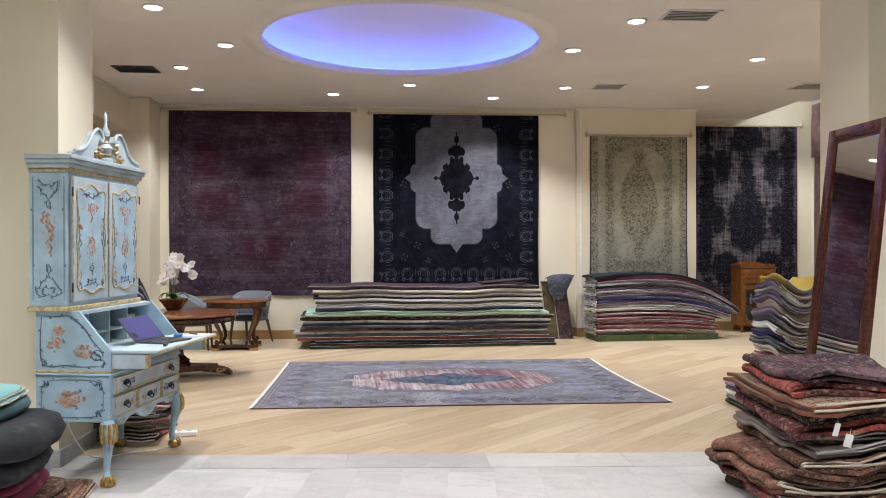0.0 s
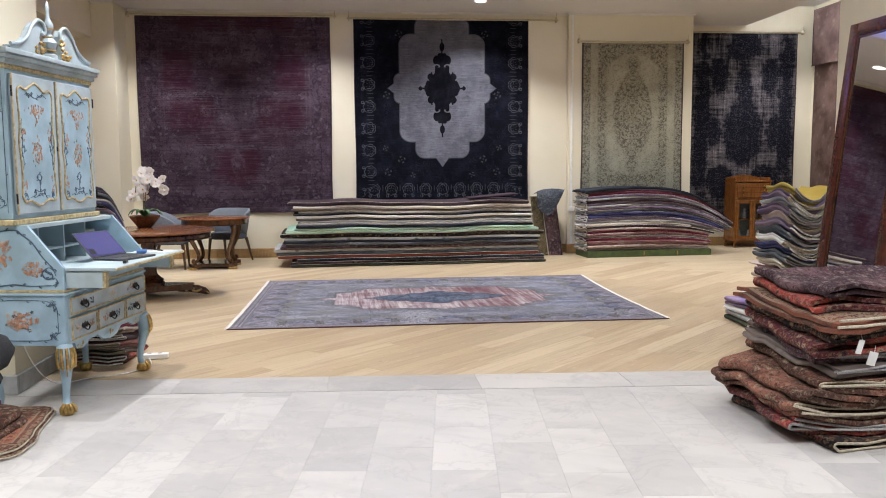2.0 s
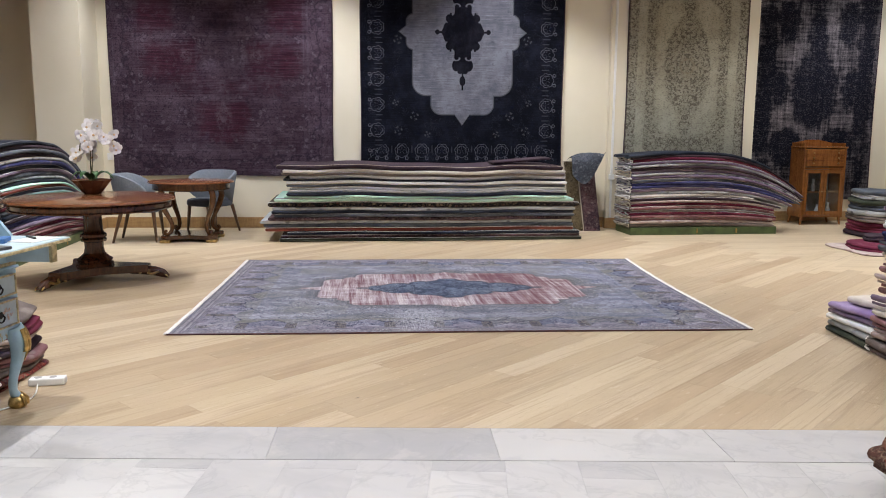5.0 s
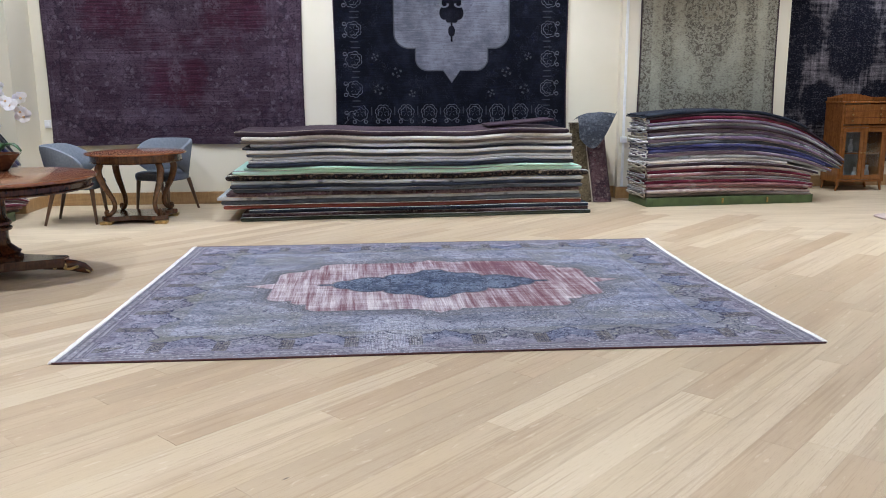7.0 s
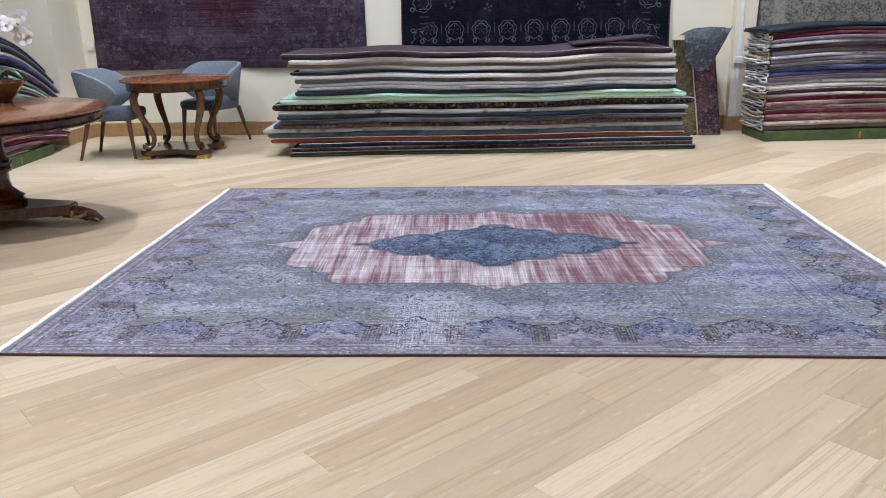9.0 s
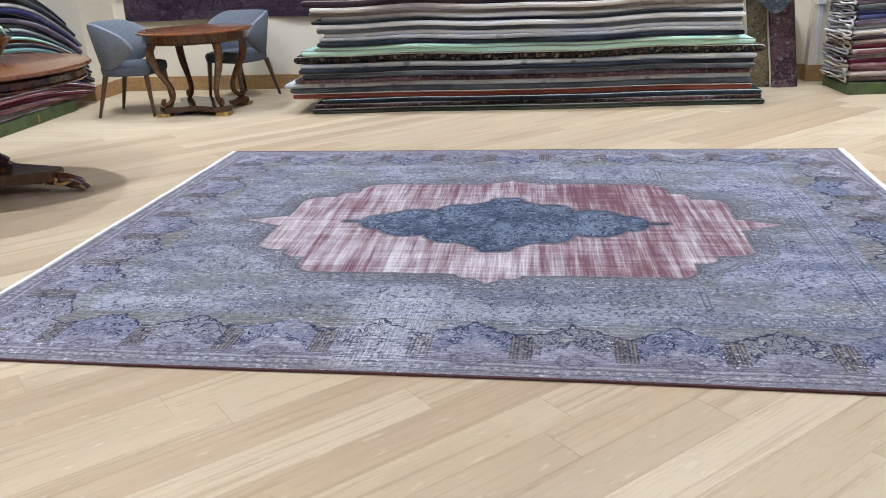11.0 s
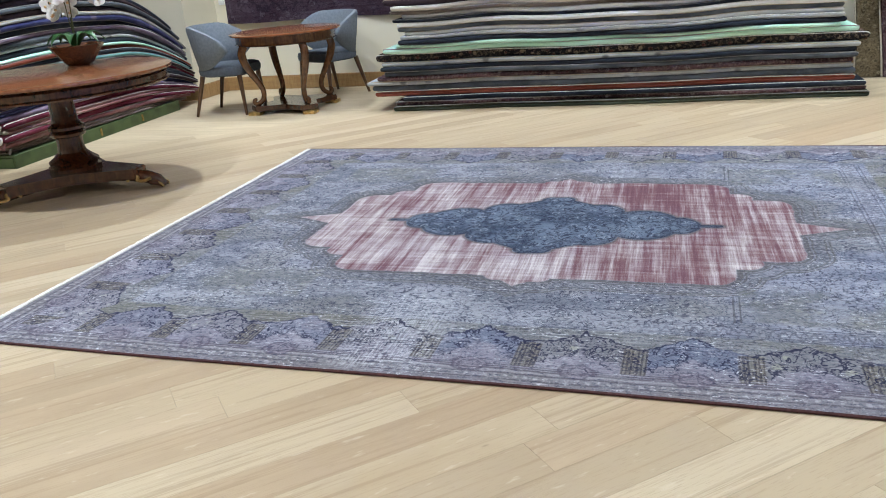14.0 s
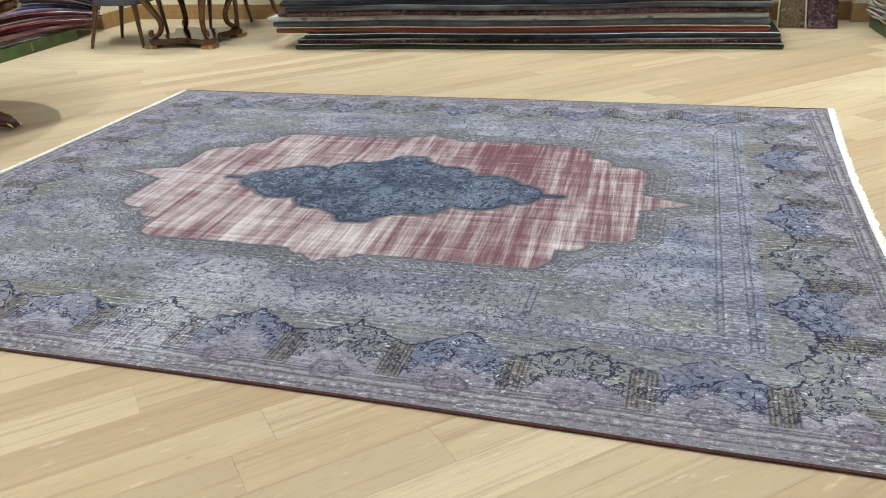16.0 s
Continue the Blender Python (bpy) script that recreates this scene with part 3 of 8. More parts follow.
    squig = abs(w.noise(19, 2, 0.5, w.vec(u, v, 1.0), 1.3) - 0.5)
    navy = (bloom * squig.below(0.024, 0.008)).max(abs(h + 0.150 + wig).below(0.0045, 0.003) * q.above(0.14, 0.02)).max(abs(h + 0.005).below(0.0055, 0.003) * q.above(0.15, 0.02)).max(in_arch * squig.below(0.010, 0.006) * 0.7)
    # pillars between the arches, cut into fine bars
    pil = along.above(0.140, 0.004) * q.above(0.125, 0.006) * q.below(0.30, 0.006)
    bars = ((along * 470.0).sin() + (fleck - 0.5) * 3.0).above(0.0, 0.4)
    col = w.mix(pil * 0.85, col, w.mix(bars, (0.062, 0.052, 0.046), (0.165, 0.150, 0.128)))
    # outer rows: marked edge, fine lines, small rosettes under each arch
    tick = (u * 30.0 * side + v * 30.0 * end).fract()
    col = w.mix(q.below(0.115, 0.004) * 0.6, col, (0.185, 0.170, 0.200))
    col = w.mix(q.line(0.052, 0.010, 0.004) * tick.below(0.45, 0.08) * w.step(fleck, 0.42, 0.58) * 0.5, col, (0.44, 0.425, 0.44))
    col = w.mix((q.line(0.034, 0.004, 0.002).max(q.line(0.070, 0.0035, 0.002)).max(q.line(0.098, 0.003, 0.002)).max(q.line(0.112, 0.003, 0.002)).max(q.line(0.124, 0.0025, 0.002))) * kept * 0.72, col, (0.075, 0.065, 0.085))
    col = w.mix(q.line(0.086, 0.005, 0.003) * kept * 0.5, col, (0.36, 0.35, 0.38))
    rosette = oval(along, q, 0.0, 0.118, 0.058, 0.045) + (w.noise(40, 2) - 0.5) * 0.04
    col = w.mix(rosette.below(0.0, 0.006) * 0.5, col, (0.20, 0.175, 0.215))
    col = w.mix(abs(rosette).below(0.006, 0.004).max(abs(rosette + 0.02).below(0.004, 0.003)) * 0.65, col, (0.065, 0.055, 0.085))
    # inner guard: two pairs of lines with a zigzag row between
    qg = dv * side + (du * 0.82) * end
    g = qg.line(0.428, 0.003, 0.002).max(qg.line(0.444, 0.003, 0.002)).max(qg.line(0.506, 0.003, 0.002)).max(qg.line(0.521, 0.003, 0.002))
    zag = abs(((u * side + v * end) * 62.0).pp(1.0) - (qg - 0.452) * 21.0 + (w.noise(45, 2) - 0.5) * 1.2).below(0.22, 0.10) * qg.above(0.450, 0.003) * qg.below(0.500, 0.003)
    col = w.mix(qg.line(0.475, 0.026, 0.004) * w.step(u, -0.2, 1.3) * 0.25, col, (0.33, 0.335, 0.385))
    # bare threads over everything: bright scar, pale wefts, flecks, dark knots left standing
    scar = rbox(w, abs(u + 0.33), abs(v + 1.27), 0.16, 0.28, 0.08).below(0.0, 0.09) * w.step(weft * 0.5 + warp * 0.5, 0.46, 0.56)
    col = w.mix(scar * 0.7, col, (0.56, 0.56, 0.61))
    out = med.above(0.0, 0.01)
    col = w.mix(w.step(weft, 0.56, 0.66) * (bare * 0.7 + 0.14) * out, col, (0.50, 0.505, 0.56))
    col = w.mix(w.step(warp, 0.58, 0.68) * (bare * 0.3 + 0.08) * out, col, (0.36, 0.37, 0.42))
    col = w.mix(w.step(fleck, 0.57, 0.65) * (bare * 0.80 + 0.24) * out, col, (0.64, 0.65, 0.70))
    col = w.mix(w.step(0.46 - fleck, 0.0, 0.08) * (kept * 0.55 + 0.18) * out, col, (0.036, 0.042, 0.080))
    col = w.mix(w.step(knots, 0.54, 0.66) * 0.22, col, (0.42, 0.42, 0.47))
    col = w.mix(w.step(0.48 - knots, 0.02, 0.12) * 0.30, col, (0.05, 0.05, 0.07))
    seen = w.step(u, -0.2, 1.3) * 0.75 + 0.2
    col = w.mix(g * seen * (kept * 0.35 + 0.30) * (w.step(fleck, 0.38, 0.56) * 0.6 + 0.4), col, (0.062, 0.060, 0.078))
    col = w.mix(zag * seen * (kept * 0.4 + 0.2), col, (0.075, 0.074, 0.10))
    col = w.mix(corner * seen * 0.8, col, (0.065, 0.064, 0.075))
    col = w.mix(navy * worn * w.step(w.noise(5, 4, 0.6, w.vec(u, v, 19.0)), 0.28, 0.46) * 0.92, col, (0.016, 0.019, 0.050))
    return w.done(col, knots + weft * 0.5, 0.35, 0.005)


def palmette(w, s, q, size):
    """Drawn lines of a leafy dome with curled feet; s to the side, q up."""
    th = w.m("ARCTAN2", s, q)
    r = (s * s + q * q).sqrt() / size
    scallop = abs((th * 3.5).sin())
    line = abs(r - 1.0 - scallop * 0.16).below(0.045, 0.03)
    line = line.max(abs(r - 0.66 - abs((th * 3.5 + 0.8).sin()) * 0.14).below(0.05, 0.035) * q.above(-0.4 * size, 0.1 * size))
    line = line.max(abs((th * 2.5).sin()).below(0.14, 0.08) * r.above(0.12, 0.05) * r.below(0.6, 0.06))
    line = line.max(abs(s - size * 0.62).below(size * 0.06, size * 0.04) * abs(q + size * 1.15).below(size * 0.32, size * 0.05))
    line = line.max(abs(((s - size * 0.78) * (s - size * 0.78) + (q + size * 1.25) * (q + size * 1.25)).sqrt() - size * 0.24).below(size * 0.05, size * 0.04))
    return line


def black_carpet_wool():
    w = wool("black_and_grey_carpet_wool")
    x, _, z = w.xyz()
    a = abs(x)
    zc = z - 0.41            # middle of the medallion
    b = abs(zc)
    mid = w.noise(3.0, 6, 0.7)
    fine = w.noise(1.0, 4, 0.72, w.vec(x * 60.0, z * 90.0, 3.0))
    rows = w.noise(1.0, 4, 0.7, w.vec(x * 4.0, z * 70.0, 2.0))
    wob = (w.noise(10, 3) - 0.5) * 0.02
    field = w.mix(w.step(mid * 0.7 + rows * 0.3, 0.42, 0.66), (0.0035, 0.004, 0.0075), (0.0105, 0.0118, 0.020))
    med = rbox(w, a, b, 0.71, 0.88, 0.18).min(rbox(w, a, b, 0.445, 1.15, 0.14)).min(rbox(w, a, b, 0.80, 0.24, 0.10)).min((a * 0.8 + b - 0.72).max(0.74 - a))
    med = med.min((a * 1.4 + b - 1.30).max(1.10 - b)) + wob * 0.3
    grey = w.mix(w.step(mid * 0.6 + rows * 0.4, 0.38, 0.62), (0.082, 0.085, 0.104), (0.158, 0.162, 0.196))
    # uneven lamp light put into the grey: medallion darker towards its top
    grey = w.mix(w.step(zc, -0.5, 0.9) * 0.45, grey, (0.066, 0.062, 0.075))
    grey = w.mix(w.step(w.noise(13, 5, 0.7), 0.58, 0.70) * 0.55, grey, (0.045, 0.046, 0.06))
    grey = w.mix(w.step(rows, 0.60, 0.70) * 0.5, grey, (0.23, 0.235, 0.28))
    col = w.mix(abs(med - 0.006).below(0.009, 0.004) * 0.6, field, (0.095, 0.098, 0.115))
    col = w.mix(med.below(0.0, 0.004), col, grey)
    dia = (a * 1.30 + b - 0.42).max(a - 0.30).min(rbox(w, a, b, 0.12, 0.38, 0.03)).min(oval(a, b, 0.085, 0.46, 0.065, 0.085)).min(rbox(w, a, b, 0.075, 0.58, 0.03)).min(oval(a, b, 0.19, 0.19, 0.055, 0.06)).min(rbox(w, abs(a - 0.175), b, 0.014, 0.27, 0.01))
    dia = dia.min(rbox(w, a, b, 0.40, 0.014, 0.010)).min(oval(a, b, 0.365, 0.0, 0.030, 0.036)).min(oval(a, b, 0.0, 0.68, 0.042, 0.07)).min(rbox(w, a, b, 0.012, 0.81, 0.01)).min(oval(a, b, 0.235, 0.0, 0.05, 0.13)) + wob * 0.7
    dark = w.mix(w.step(mid, 0.4, 0.7), (0.003, 0.003, 0.006), (0.012, 0.012, 0.018))
    col = w.mix(dia.below(0.0, 0.004), col, dark)
    hook = abs(oval(a, b, 0.095, 0.36, 0.05, 0.032)).below(0.008, 0.004) * b.above(0.35, 0.01)
    col = w.mix(hook * 0.8, col, (0.14, 0.145, 0.17))
    # row of palmettes along the sides and the foot
    dx, dz = 1.455 - a, z + 1.50
    foot = w.step(dx - dz, -0.02, 0.02)
    s = abs((x / 0.29 + 20.5).fract() - 0.5) * 0.29 * foot + abs((z / 0.36 + 20.2).fract() - 0.5) * 0.36 * (1.0 - foot)
    q = (dz - 0.235) * foot + (dx - 0.235) * (1.0 - foot)
    line = palmette(w, s, q, 0.088) * w.step(fine, 0.34, 0.50) * w.step(w.noise(7, 3), 0.22, 0.46)
    stem = abs(s - 0.145).below(0.006, 0.005) * abs(q - 0.02 + (w.noise(24, 2) - 0.5) * 0.1).below(0.05, 0.01)
    col = w.mix(line.max(stem * 0.4) * 0.52, col, (0.165, 0.17, 0.205))
    rose = 0.0
    for cx, cz, cr in ((0.69, -0.77, 0.05), (0.50, -1.03, 0.035), (0.92, -0.98, 0.05), (0.96, -0.58, 0.035), (0.93, 0.30, 0.05), (0.72, 1.30, 0.05)):
        th = w.m("ARCTAN2", a - cx, z - cz)
        d = ((a - cx) * (a - cx) + (z - cz) * (z - cz)).sqrt()
        rose = (abs(d - cr).below(0.012, 0.006) * (th * 4.0).sin().above(0.1, 0.3)).max(d.below(0.010, 0.006)).max(rose)
    col = w.mix(rose * w.step(fine, 0.40, 0.56) * 0.4, col, (0.135, 0.14, 0.155))
    vine = abs(w.noise(11, 3, 0.5, w.vec(a, z, 6.0), 1.3) - 0.5).below(0.012, 0.012) * w.step(w.noise(4, 3), 0.46, 0.6)
    col = w.mix(vine * med.above(0.02, 0.02) * 0.22, col, (0.06, 0.063, 0.08))
    col = w.mix(w.step(fine, 0.56, 0.68) * 0.20, col, (0.034, 0.035, 0.046))
    col = w.mix(w.step(0.46 - fine, 0.0, 0.1) * 0.35, col, (0.004, 0.004, 0.007))
    return w.done(col, fine, 0.3, 0.005)


def purple_carpet_wool():
    w = wool("faded_plum_carpet_wool")
    x, _, z = w.xyz()
    a = abs(x)
    fine = w.noise(1.0, 4, 0.75, w.vec(x * 60.0, z * 95.0, 3.0))
    rows = w.noise(1.0, 5, 0.75, w.vec(x * 1.5, z * 60.0))
    band = w.noise(1.0, 4, 0.65, w.vec(x * 0.8, z * 5.0, 4.0))
    mid = w.noise(2.6, 6, 0.7)
    jag = (w.noise(1.0, 5, 0.7, w.vec(x * 7.0, z * 7.0, 5.0)) - 0.5) * 0.34 + (rows - 0.5) * 0.30
    base = w.mix(w.step(mid * 0.4 + rows * 0.25 + band * 0.35, 0.40, 0.62), (0.036, 0.020, 0.031), (0.092, 0.066, 0.090))
    # burgundy left standing in the field
    red = rbox(w, abs(a - 0.72), abs(z - 0.02), 0.36, 0.23, 0.08).min(rbox(w, abs(a - 0.90), abs(z - 0.72), 0.24, 0.30, 0.08)).min(rbox(w, abs(a - 0.18), abs(z + 0.80), 0.17, 0.25, 0.10)).min(oval(a, z, 0.0, -1.0, 0.26, 0.12)).min(rbox(w, a, abs(z - 1.50), 0.95, 0.12, 0.05)).min(rbox(w, a, abs(z + 0.34), 0.85, 0.14, 0.05) + 0.06)
    col = w.mix((red + jag * 1.5).below(0.0, 0.09) * 0.72, base, w.mix(w.step(rows, 0.40, 0.62), (0.026, 0.006, 0.013), (0.066, 0.015, 0.030)))
    # floral tracery mirrored about the middle
    fl = w.noise(10, 3, 0.5, w.vec(a, z, 3.0), 1.4)
    tra = abs(fl - 0.5)
    quiet = red.above(0.02, 0.06)
    col = w.mix(tra.below(0.022, 0.016) * (0.25 + quiet * 0.45), col, (0.016, 0.010, 0.020))
    ro = w.voronoi(8.5, w.vec(a, z, 2.0))
    bud = w.noise(26, 2, 0.5, w.vec(a, z, 1.0), 0.8)
    col = w.mix(ro.below(0.30, 0.06) * bud.above(0.50, 0.04) * (quiet * 0.7 + 0.3) * 0.40, col, (0.150, 0.125, 0.155))
    col = w.mix(abs(ro - 0.33).below(0.02, 0.02) * quiet * 0.5, col, (0.022, 0.016, 0.028))
    # pale sprays down the middle
    spray = oval(a, z, 0.0, -0.80, 0.12, 0.26).min(oval(a, z, 0.20, 0.05, 0.17, 0.16)).min(oval(a, z, 0.48, 0.08, 0.10, 0.12)).min(oval(a, z, 0.0, -0.36, 0.08, 0.12)).min(oval(a, z, 0.22, 1.05, 0.2, 0.2)).min(oval(a, z, 0.0, 1.32, 0.1, 0.22))
    col = w.mix((spray + (bud - 0.5) * 0.32).below(0.0, 0.03) * bud.above(0.46, 0.05) * w.step(mid, 0.38, 0.58) * 0.42, col, (0.140, 0.115, 0.145))
    dots = oval(a, z, 0.06, 0.62, 0.05, 0.05).min(oval(a, z, 0.17, 0.52, 0.05, 0.04)).min(oval(a, z, 0.05, 0.50, 0.03, 0.04))
    col = w.mix((dots + (bud - 0.5) * 0.16).below(0.0, 0.02) * 0.35, col, (0.010, 0.007, 0.012))
    # border: two lines, a vine and rosettes
    bl = (1.545 - a).min(z + 1.58)
    col = w.mix((bl.line(0.06, 0.010, 0.008).max(bl.line(0.34, 0.012, 0.008)).max(bl.line(0.40, 0.008, 0.006))) * w.step(mid, 0.4, 0.6) * 0.30, col, (0.115, 0.098, 0.125))
    vine = abs(bl - 0.20 - (w.noise(5, 2, 0.5, w.vec(a, z, 8.0)) - 0.5) * 0.5).below(0.018, 0.012) * bl.below(0.36, 0.02)
    col = w.mix(vine * 0.6, col, (0.018, 0.013, 0.022))
    # bare wefts
    pale = w.step(rows, 0.57, 0.68) * w.step(band, 0.46, 0.60)
    col = w.mix(pale * 0.55, col, (0.160, 0.128, 0.155))
    col = w.mix(w.step(rows, 0.60, 0.70) * 0.18, col, (0.12, 0.09, 0.12))
    col = w.mix(w.step(fine, 0.55, 0.66) * 0.30, col, (0.120, 0.100, 0.128))
    col = w.mix(w.step(0.47 - fine, 0.0, 0.10) * 0.50, col, (0.012, 0.008, 0.014))
    return w.done(col, fine, 0.3, 0.005)


def green_carpet_wool():
    w = wool("faded_sage_carpet_wool")
    x, _, z = w.xyz()
    a = abs(x)
    knots = weave(w, x, z, 0.7)
    mid = w.noise(2.5, 5, 0.65)
    base = w.mix(w.step(mid, 0.3, 0.7), (0.265, 0.245, 0.185), (0.385, 0.365, 0.285))
    base = w.mix((-z).above(0.25, 0.6) * 0.45, base, (0.17, 0.195, 0.17))
    zc = z - 0.18
    b = abs(zc)
    edge = (0.875 - a).min(z + 1.35)
    band = edge.below(0.14, 0.012)
    inner = edge.above(0.27, 0.02) * (rbox(w, a, b, 0.46, 1.0, 0.34) + (w.noise(6, 4) - 0.5) * 0.18).above(0.0, 0.04)
    medal = ((a * a / 0.115 + b * b / 0.50).sqrt() - 1.0 + (w.noise(8, 3) - 0.5) * 0.35).below(0.0, 0.06)
    fin = oval(a, b, 0.0, 0.82, 0.11, 0.16).below(0.0, 0.04)
    leaf = w.noise(24, 3, 0.55, w.vec(a, z), 1.2)
    leaf2 = w.voronoi(15, w.vec(a, z, 1.0))
    mark = leaf.above(0.53, 0.03).max(leaf2.below(0.12, 0.05))
    zone = band.max(inner).max(medal).max(fin)
    col = w.mix(zone * 0.3, base, (0.155, 0.145, 0.115))
    col = w.mix(zone * mark * 0.75, col, (0.066, 0.054, 0.042))
    col = w.mix(band * abs(leaf - 0.45).below(0.03, 0.02) * 0.7, col, (0.26, 0.25, 0.21))
    rosette = abs(((a * a + b * b).sqrt()) - 0.10).below(0.018, 0.012)
    col = w.mix(rosette * 0.7, col, (0.25, 0.22, 0.16))
    col = w.mix(edge.below(0.02, 0.008) * 0.8, col, (0.05, 0.035, 0.03))
    col = w.mix(w.step(knots, 0.5, 0.68) * 0.22, col, (0.30, 0.30, 0.25))
    col = speck(w, col, x, z, (0.36, 0.36, 0.30), (0.06, 0.055, 0.045), 45.0, 0.4)
    return w.done(col, knots, 0.3, 0.005)


def dark_carpet_wool():
    w = wool("worn_black_plaid_carpet_wool")
    x, _, z = w.xyz()
    a = abs(x)
    knots = weave(w, x, z, 0.7)
    su = w.noise(1.0, 5, 0.75, w.vec(x * 17.0, z * 0.9))
    sv = w.noise(1.0, 5, 0.75, w.vec(x * 1.6, z * 22.0, 3.0))
    patch = w.noise(1.6, 4, 0.6, w.vec(x, z, 5.0))
    lobes = (w.noise(6, 3, 0.6, w.vec(a, z, 4.0), 0.8) - 0.5) * 0.55
    mass = oval(a, abs(z + 0.05), 0.0, 0.0, 0.36, 0.62).min(oval(a, z, 0.0, 0.85, 0.15, 0.30)).min(oval(a, z, 0.0, 1.55, 0.30, 0.24)).min(oval(a, z, 0.50, 1.0, 0.16, 0.32)).min(oval(a, z, 0.80, 0.2, 0.13, 1.6)).min(oval(a, z, 0.58, -0.05, 0.13, 0.24)).min(oval(a, z, 0.45, -0.95, 0.26, 0.30)).min(oval(a, z, 0.0, -1.3, 0.3, 0.3)) + lobes * 0.5
    keep = mass.below(0.0, 0.06)
    bare = su * 0.40 + sv * 0.35 + patch * 0.30 - keep * 0.11
    col = w.mix(w.step(bare, 0.44, 0.62), (0.0055, 0.0055, 0.010), (0.165, 0.148, 0.158))
    col = w.mix(w.step(bare, 0.57, 0.66) * 0.7, col, (0.30, 0.275, 0.285))
    col = w.mix(keep * 0.45, col, (0.006, 0.0065, 0.013))
    curl = abs(w.noise(14, 3, 0.5, w.vec(a, z, 2.0), 1.0) - 0.5)
    col = w.mix(curl.below(0.03, 0.02) * 0.4, col, (0.01, 0.01, 0.018))
    col = w.mix(w.step(knots, 0.5, 0.68) * 0.2, col, (0.09, 0.085, 0.095))
    col = speck(w, col, x, z, (0.15, 0.14, 0.15), (0.005, 0.005, 0.008), 45.0, 0.3)
    return w.done(col, knots, 0.3, 0.005)


def hanging_carpet(name, x0, x1, z0, z1, y, material, label, edge=None, turn=0.0, group="carpets hung on the walls"):
    """A carpet hung flat on a wall by its top edge, with a slight sway."""
    wd, ht = x1 - x0, z1 - z0
    root = empty(name, pose((x0 + x1) / 2, y, (z0 + z1) / 2, 0, 0, turn), label, "carpet", group)
    bm = bmesh.new()
    nx, nz = 44, 44
    g = []
    for j in range(nz + 1):
        row = []
        for i in range(nx + 1):
            s, t = i / nx, j / nz
            sag = (1 - t) * 0.020 * math.sin(s * 9 + wd) + (1 - t) * 0.012 * math.sin(s * 23 + ht) - 0.004
            pinch = 0.010 * math.sin(t * 7 + wd) * (1 - t)
            row.append(bm.verts.new((-wd / 2 + s * wd + pinch * (s - 0.5) * 2, sag - 0.012, -ht / 2 + t * ht + 0.008 * math.sin(s * 11 + ht) * (1 - t) - 0.006 * math.sin(s * 3.1) * t)))
        g.append(row)
    for j in range(nz):
        for i in range(nx):
            bm.faces.new((g[j][i], g[j][i + 1], g[j + 1][i + 1], g[j + 1][i]))
    r = bmesh.ops.extrude_face_region(bm, geom=list(bm.faces))
    for e in r["geom"]:
        if isinstance(e, bmesh.types.BMVert):
            e.co.y += 0.012
    part("woven_field", bm, material, root, smooth=40)
    for sx in (-1, 1):
        bm = bmesh.new()
        pts = [(sx * (wd / 2 + 0.010 * math.sin(t / 12 * 7 + wd) * (1 - t / 12)), -0.010 + (1 - t / 12) * 0.02 * math.sin((0 if sx < 0 else 1) * 9 + wd), -ht / 2 + ht * t / 12) for t in range(13)]
        tube(bm, pts, 0.008, 6)
        part("binding", bm, edge or PLUMEDGE, root, "dark overcast wool edge", smooth=60)
    return root


PLUMEDGE = plain("dark_plum_binding", (0.045, 0.03, 0.04), 0.9, 0.1, 0.2, 80)
MAROON = plain("maroon_binding", (0.075, 0.034, 0.034), 0.9, 0.1, 0.25, 80)
CREAMFRINGE = plain("white_cotton_fringe", (0.80, 0.785, 0.75), 0.9, 0.1, 0.15, 90)

hanging_carpet("hanging_carpet", -3.36, -0.27, 0.76, 3.95, BACK - 0.02, purple_carpet_wool(), "large faded plum carpet with burgundy patches hung on the wall")
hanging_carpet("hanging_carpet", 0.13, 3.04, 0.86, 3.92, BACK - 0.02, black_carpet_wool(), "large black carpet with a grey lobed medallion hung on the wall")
hanging_carpet("hanging_carpet", 3.95, 5.70, 0.80, 3.55, 14.44, green_carpet_wool(), "faded sage green carpet with brown flower sprays hung on the pier")
hanging_carpet("hanging_carpet", 6.28, 8.27, 0.35, 3.90, DARKWALL - 0.02, dark_carpet_wool(), "worn black carpet with grey bare streaks hung on the wall")
ROSE = pile_rug("dusty_rose_brown_wool", (0.12, 0.07, 0.065), (0.26, 0.17, 0.155), (0.30, 0.24, 0.21), 0.5)
BROWNRUG = pile_rug("brown_carpet_wool", (0.075, 0.042, 0.034), (0.15, 0.095, 0.08), (0.18, 0.13, 0.11), 0.5)
BRICKRUG = pile_rug("faded_brick_wool", (0.26, 0.09, 0.075), (0.38, 0.18, 0.145), (0.40, 0.27, 0.21), 0.5)
hanging_carpet("hanging_carpet", 11.4, 15.2, 0.5, 3.35, 0, BROWNRUG, "brown worn carpet hung low on the side wall")
bpy.data.objects["hanging_carpet.004"].matrix_world = pose(RIGHT - 0.02, 13.4, 1.95, 0, 0, -90)
hanging_carpet("hanging_carpet", 11.4, 15.25, 3.28, 4.3, 0, ROSE, "dusty rose carpet lapped over a brown one on the side wall")
bpy.data.objects["hanging_carpet.005"].matrix_world = pose(RIGHT - 0.06, 13.4, 3.80, 0, 0, -90)
hanging_carpet("hanging_carpet", 9.8, 12.8, 0.9, 3.4, 0, BRICKRUG, "faded brick red carpet hung inside the alcove")
bpy.data.objects["hanging_carpet.006"].matrix_world = pose(NICHE + 0.02, 12.2, 2.1, 0, 0, 90)


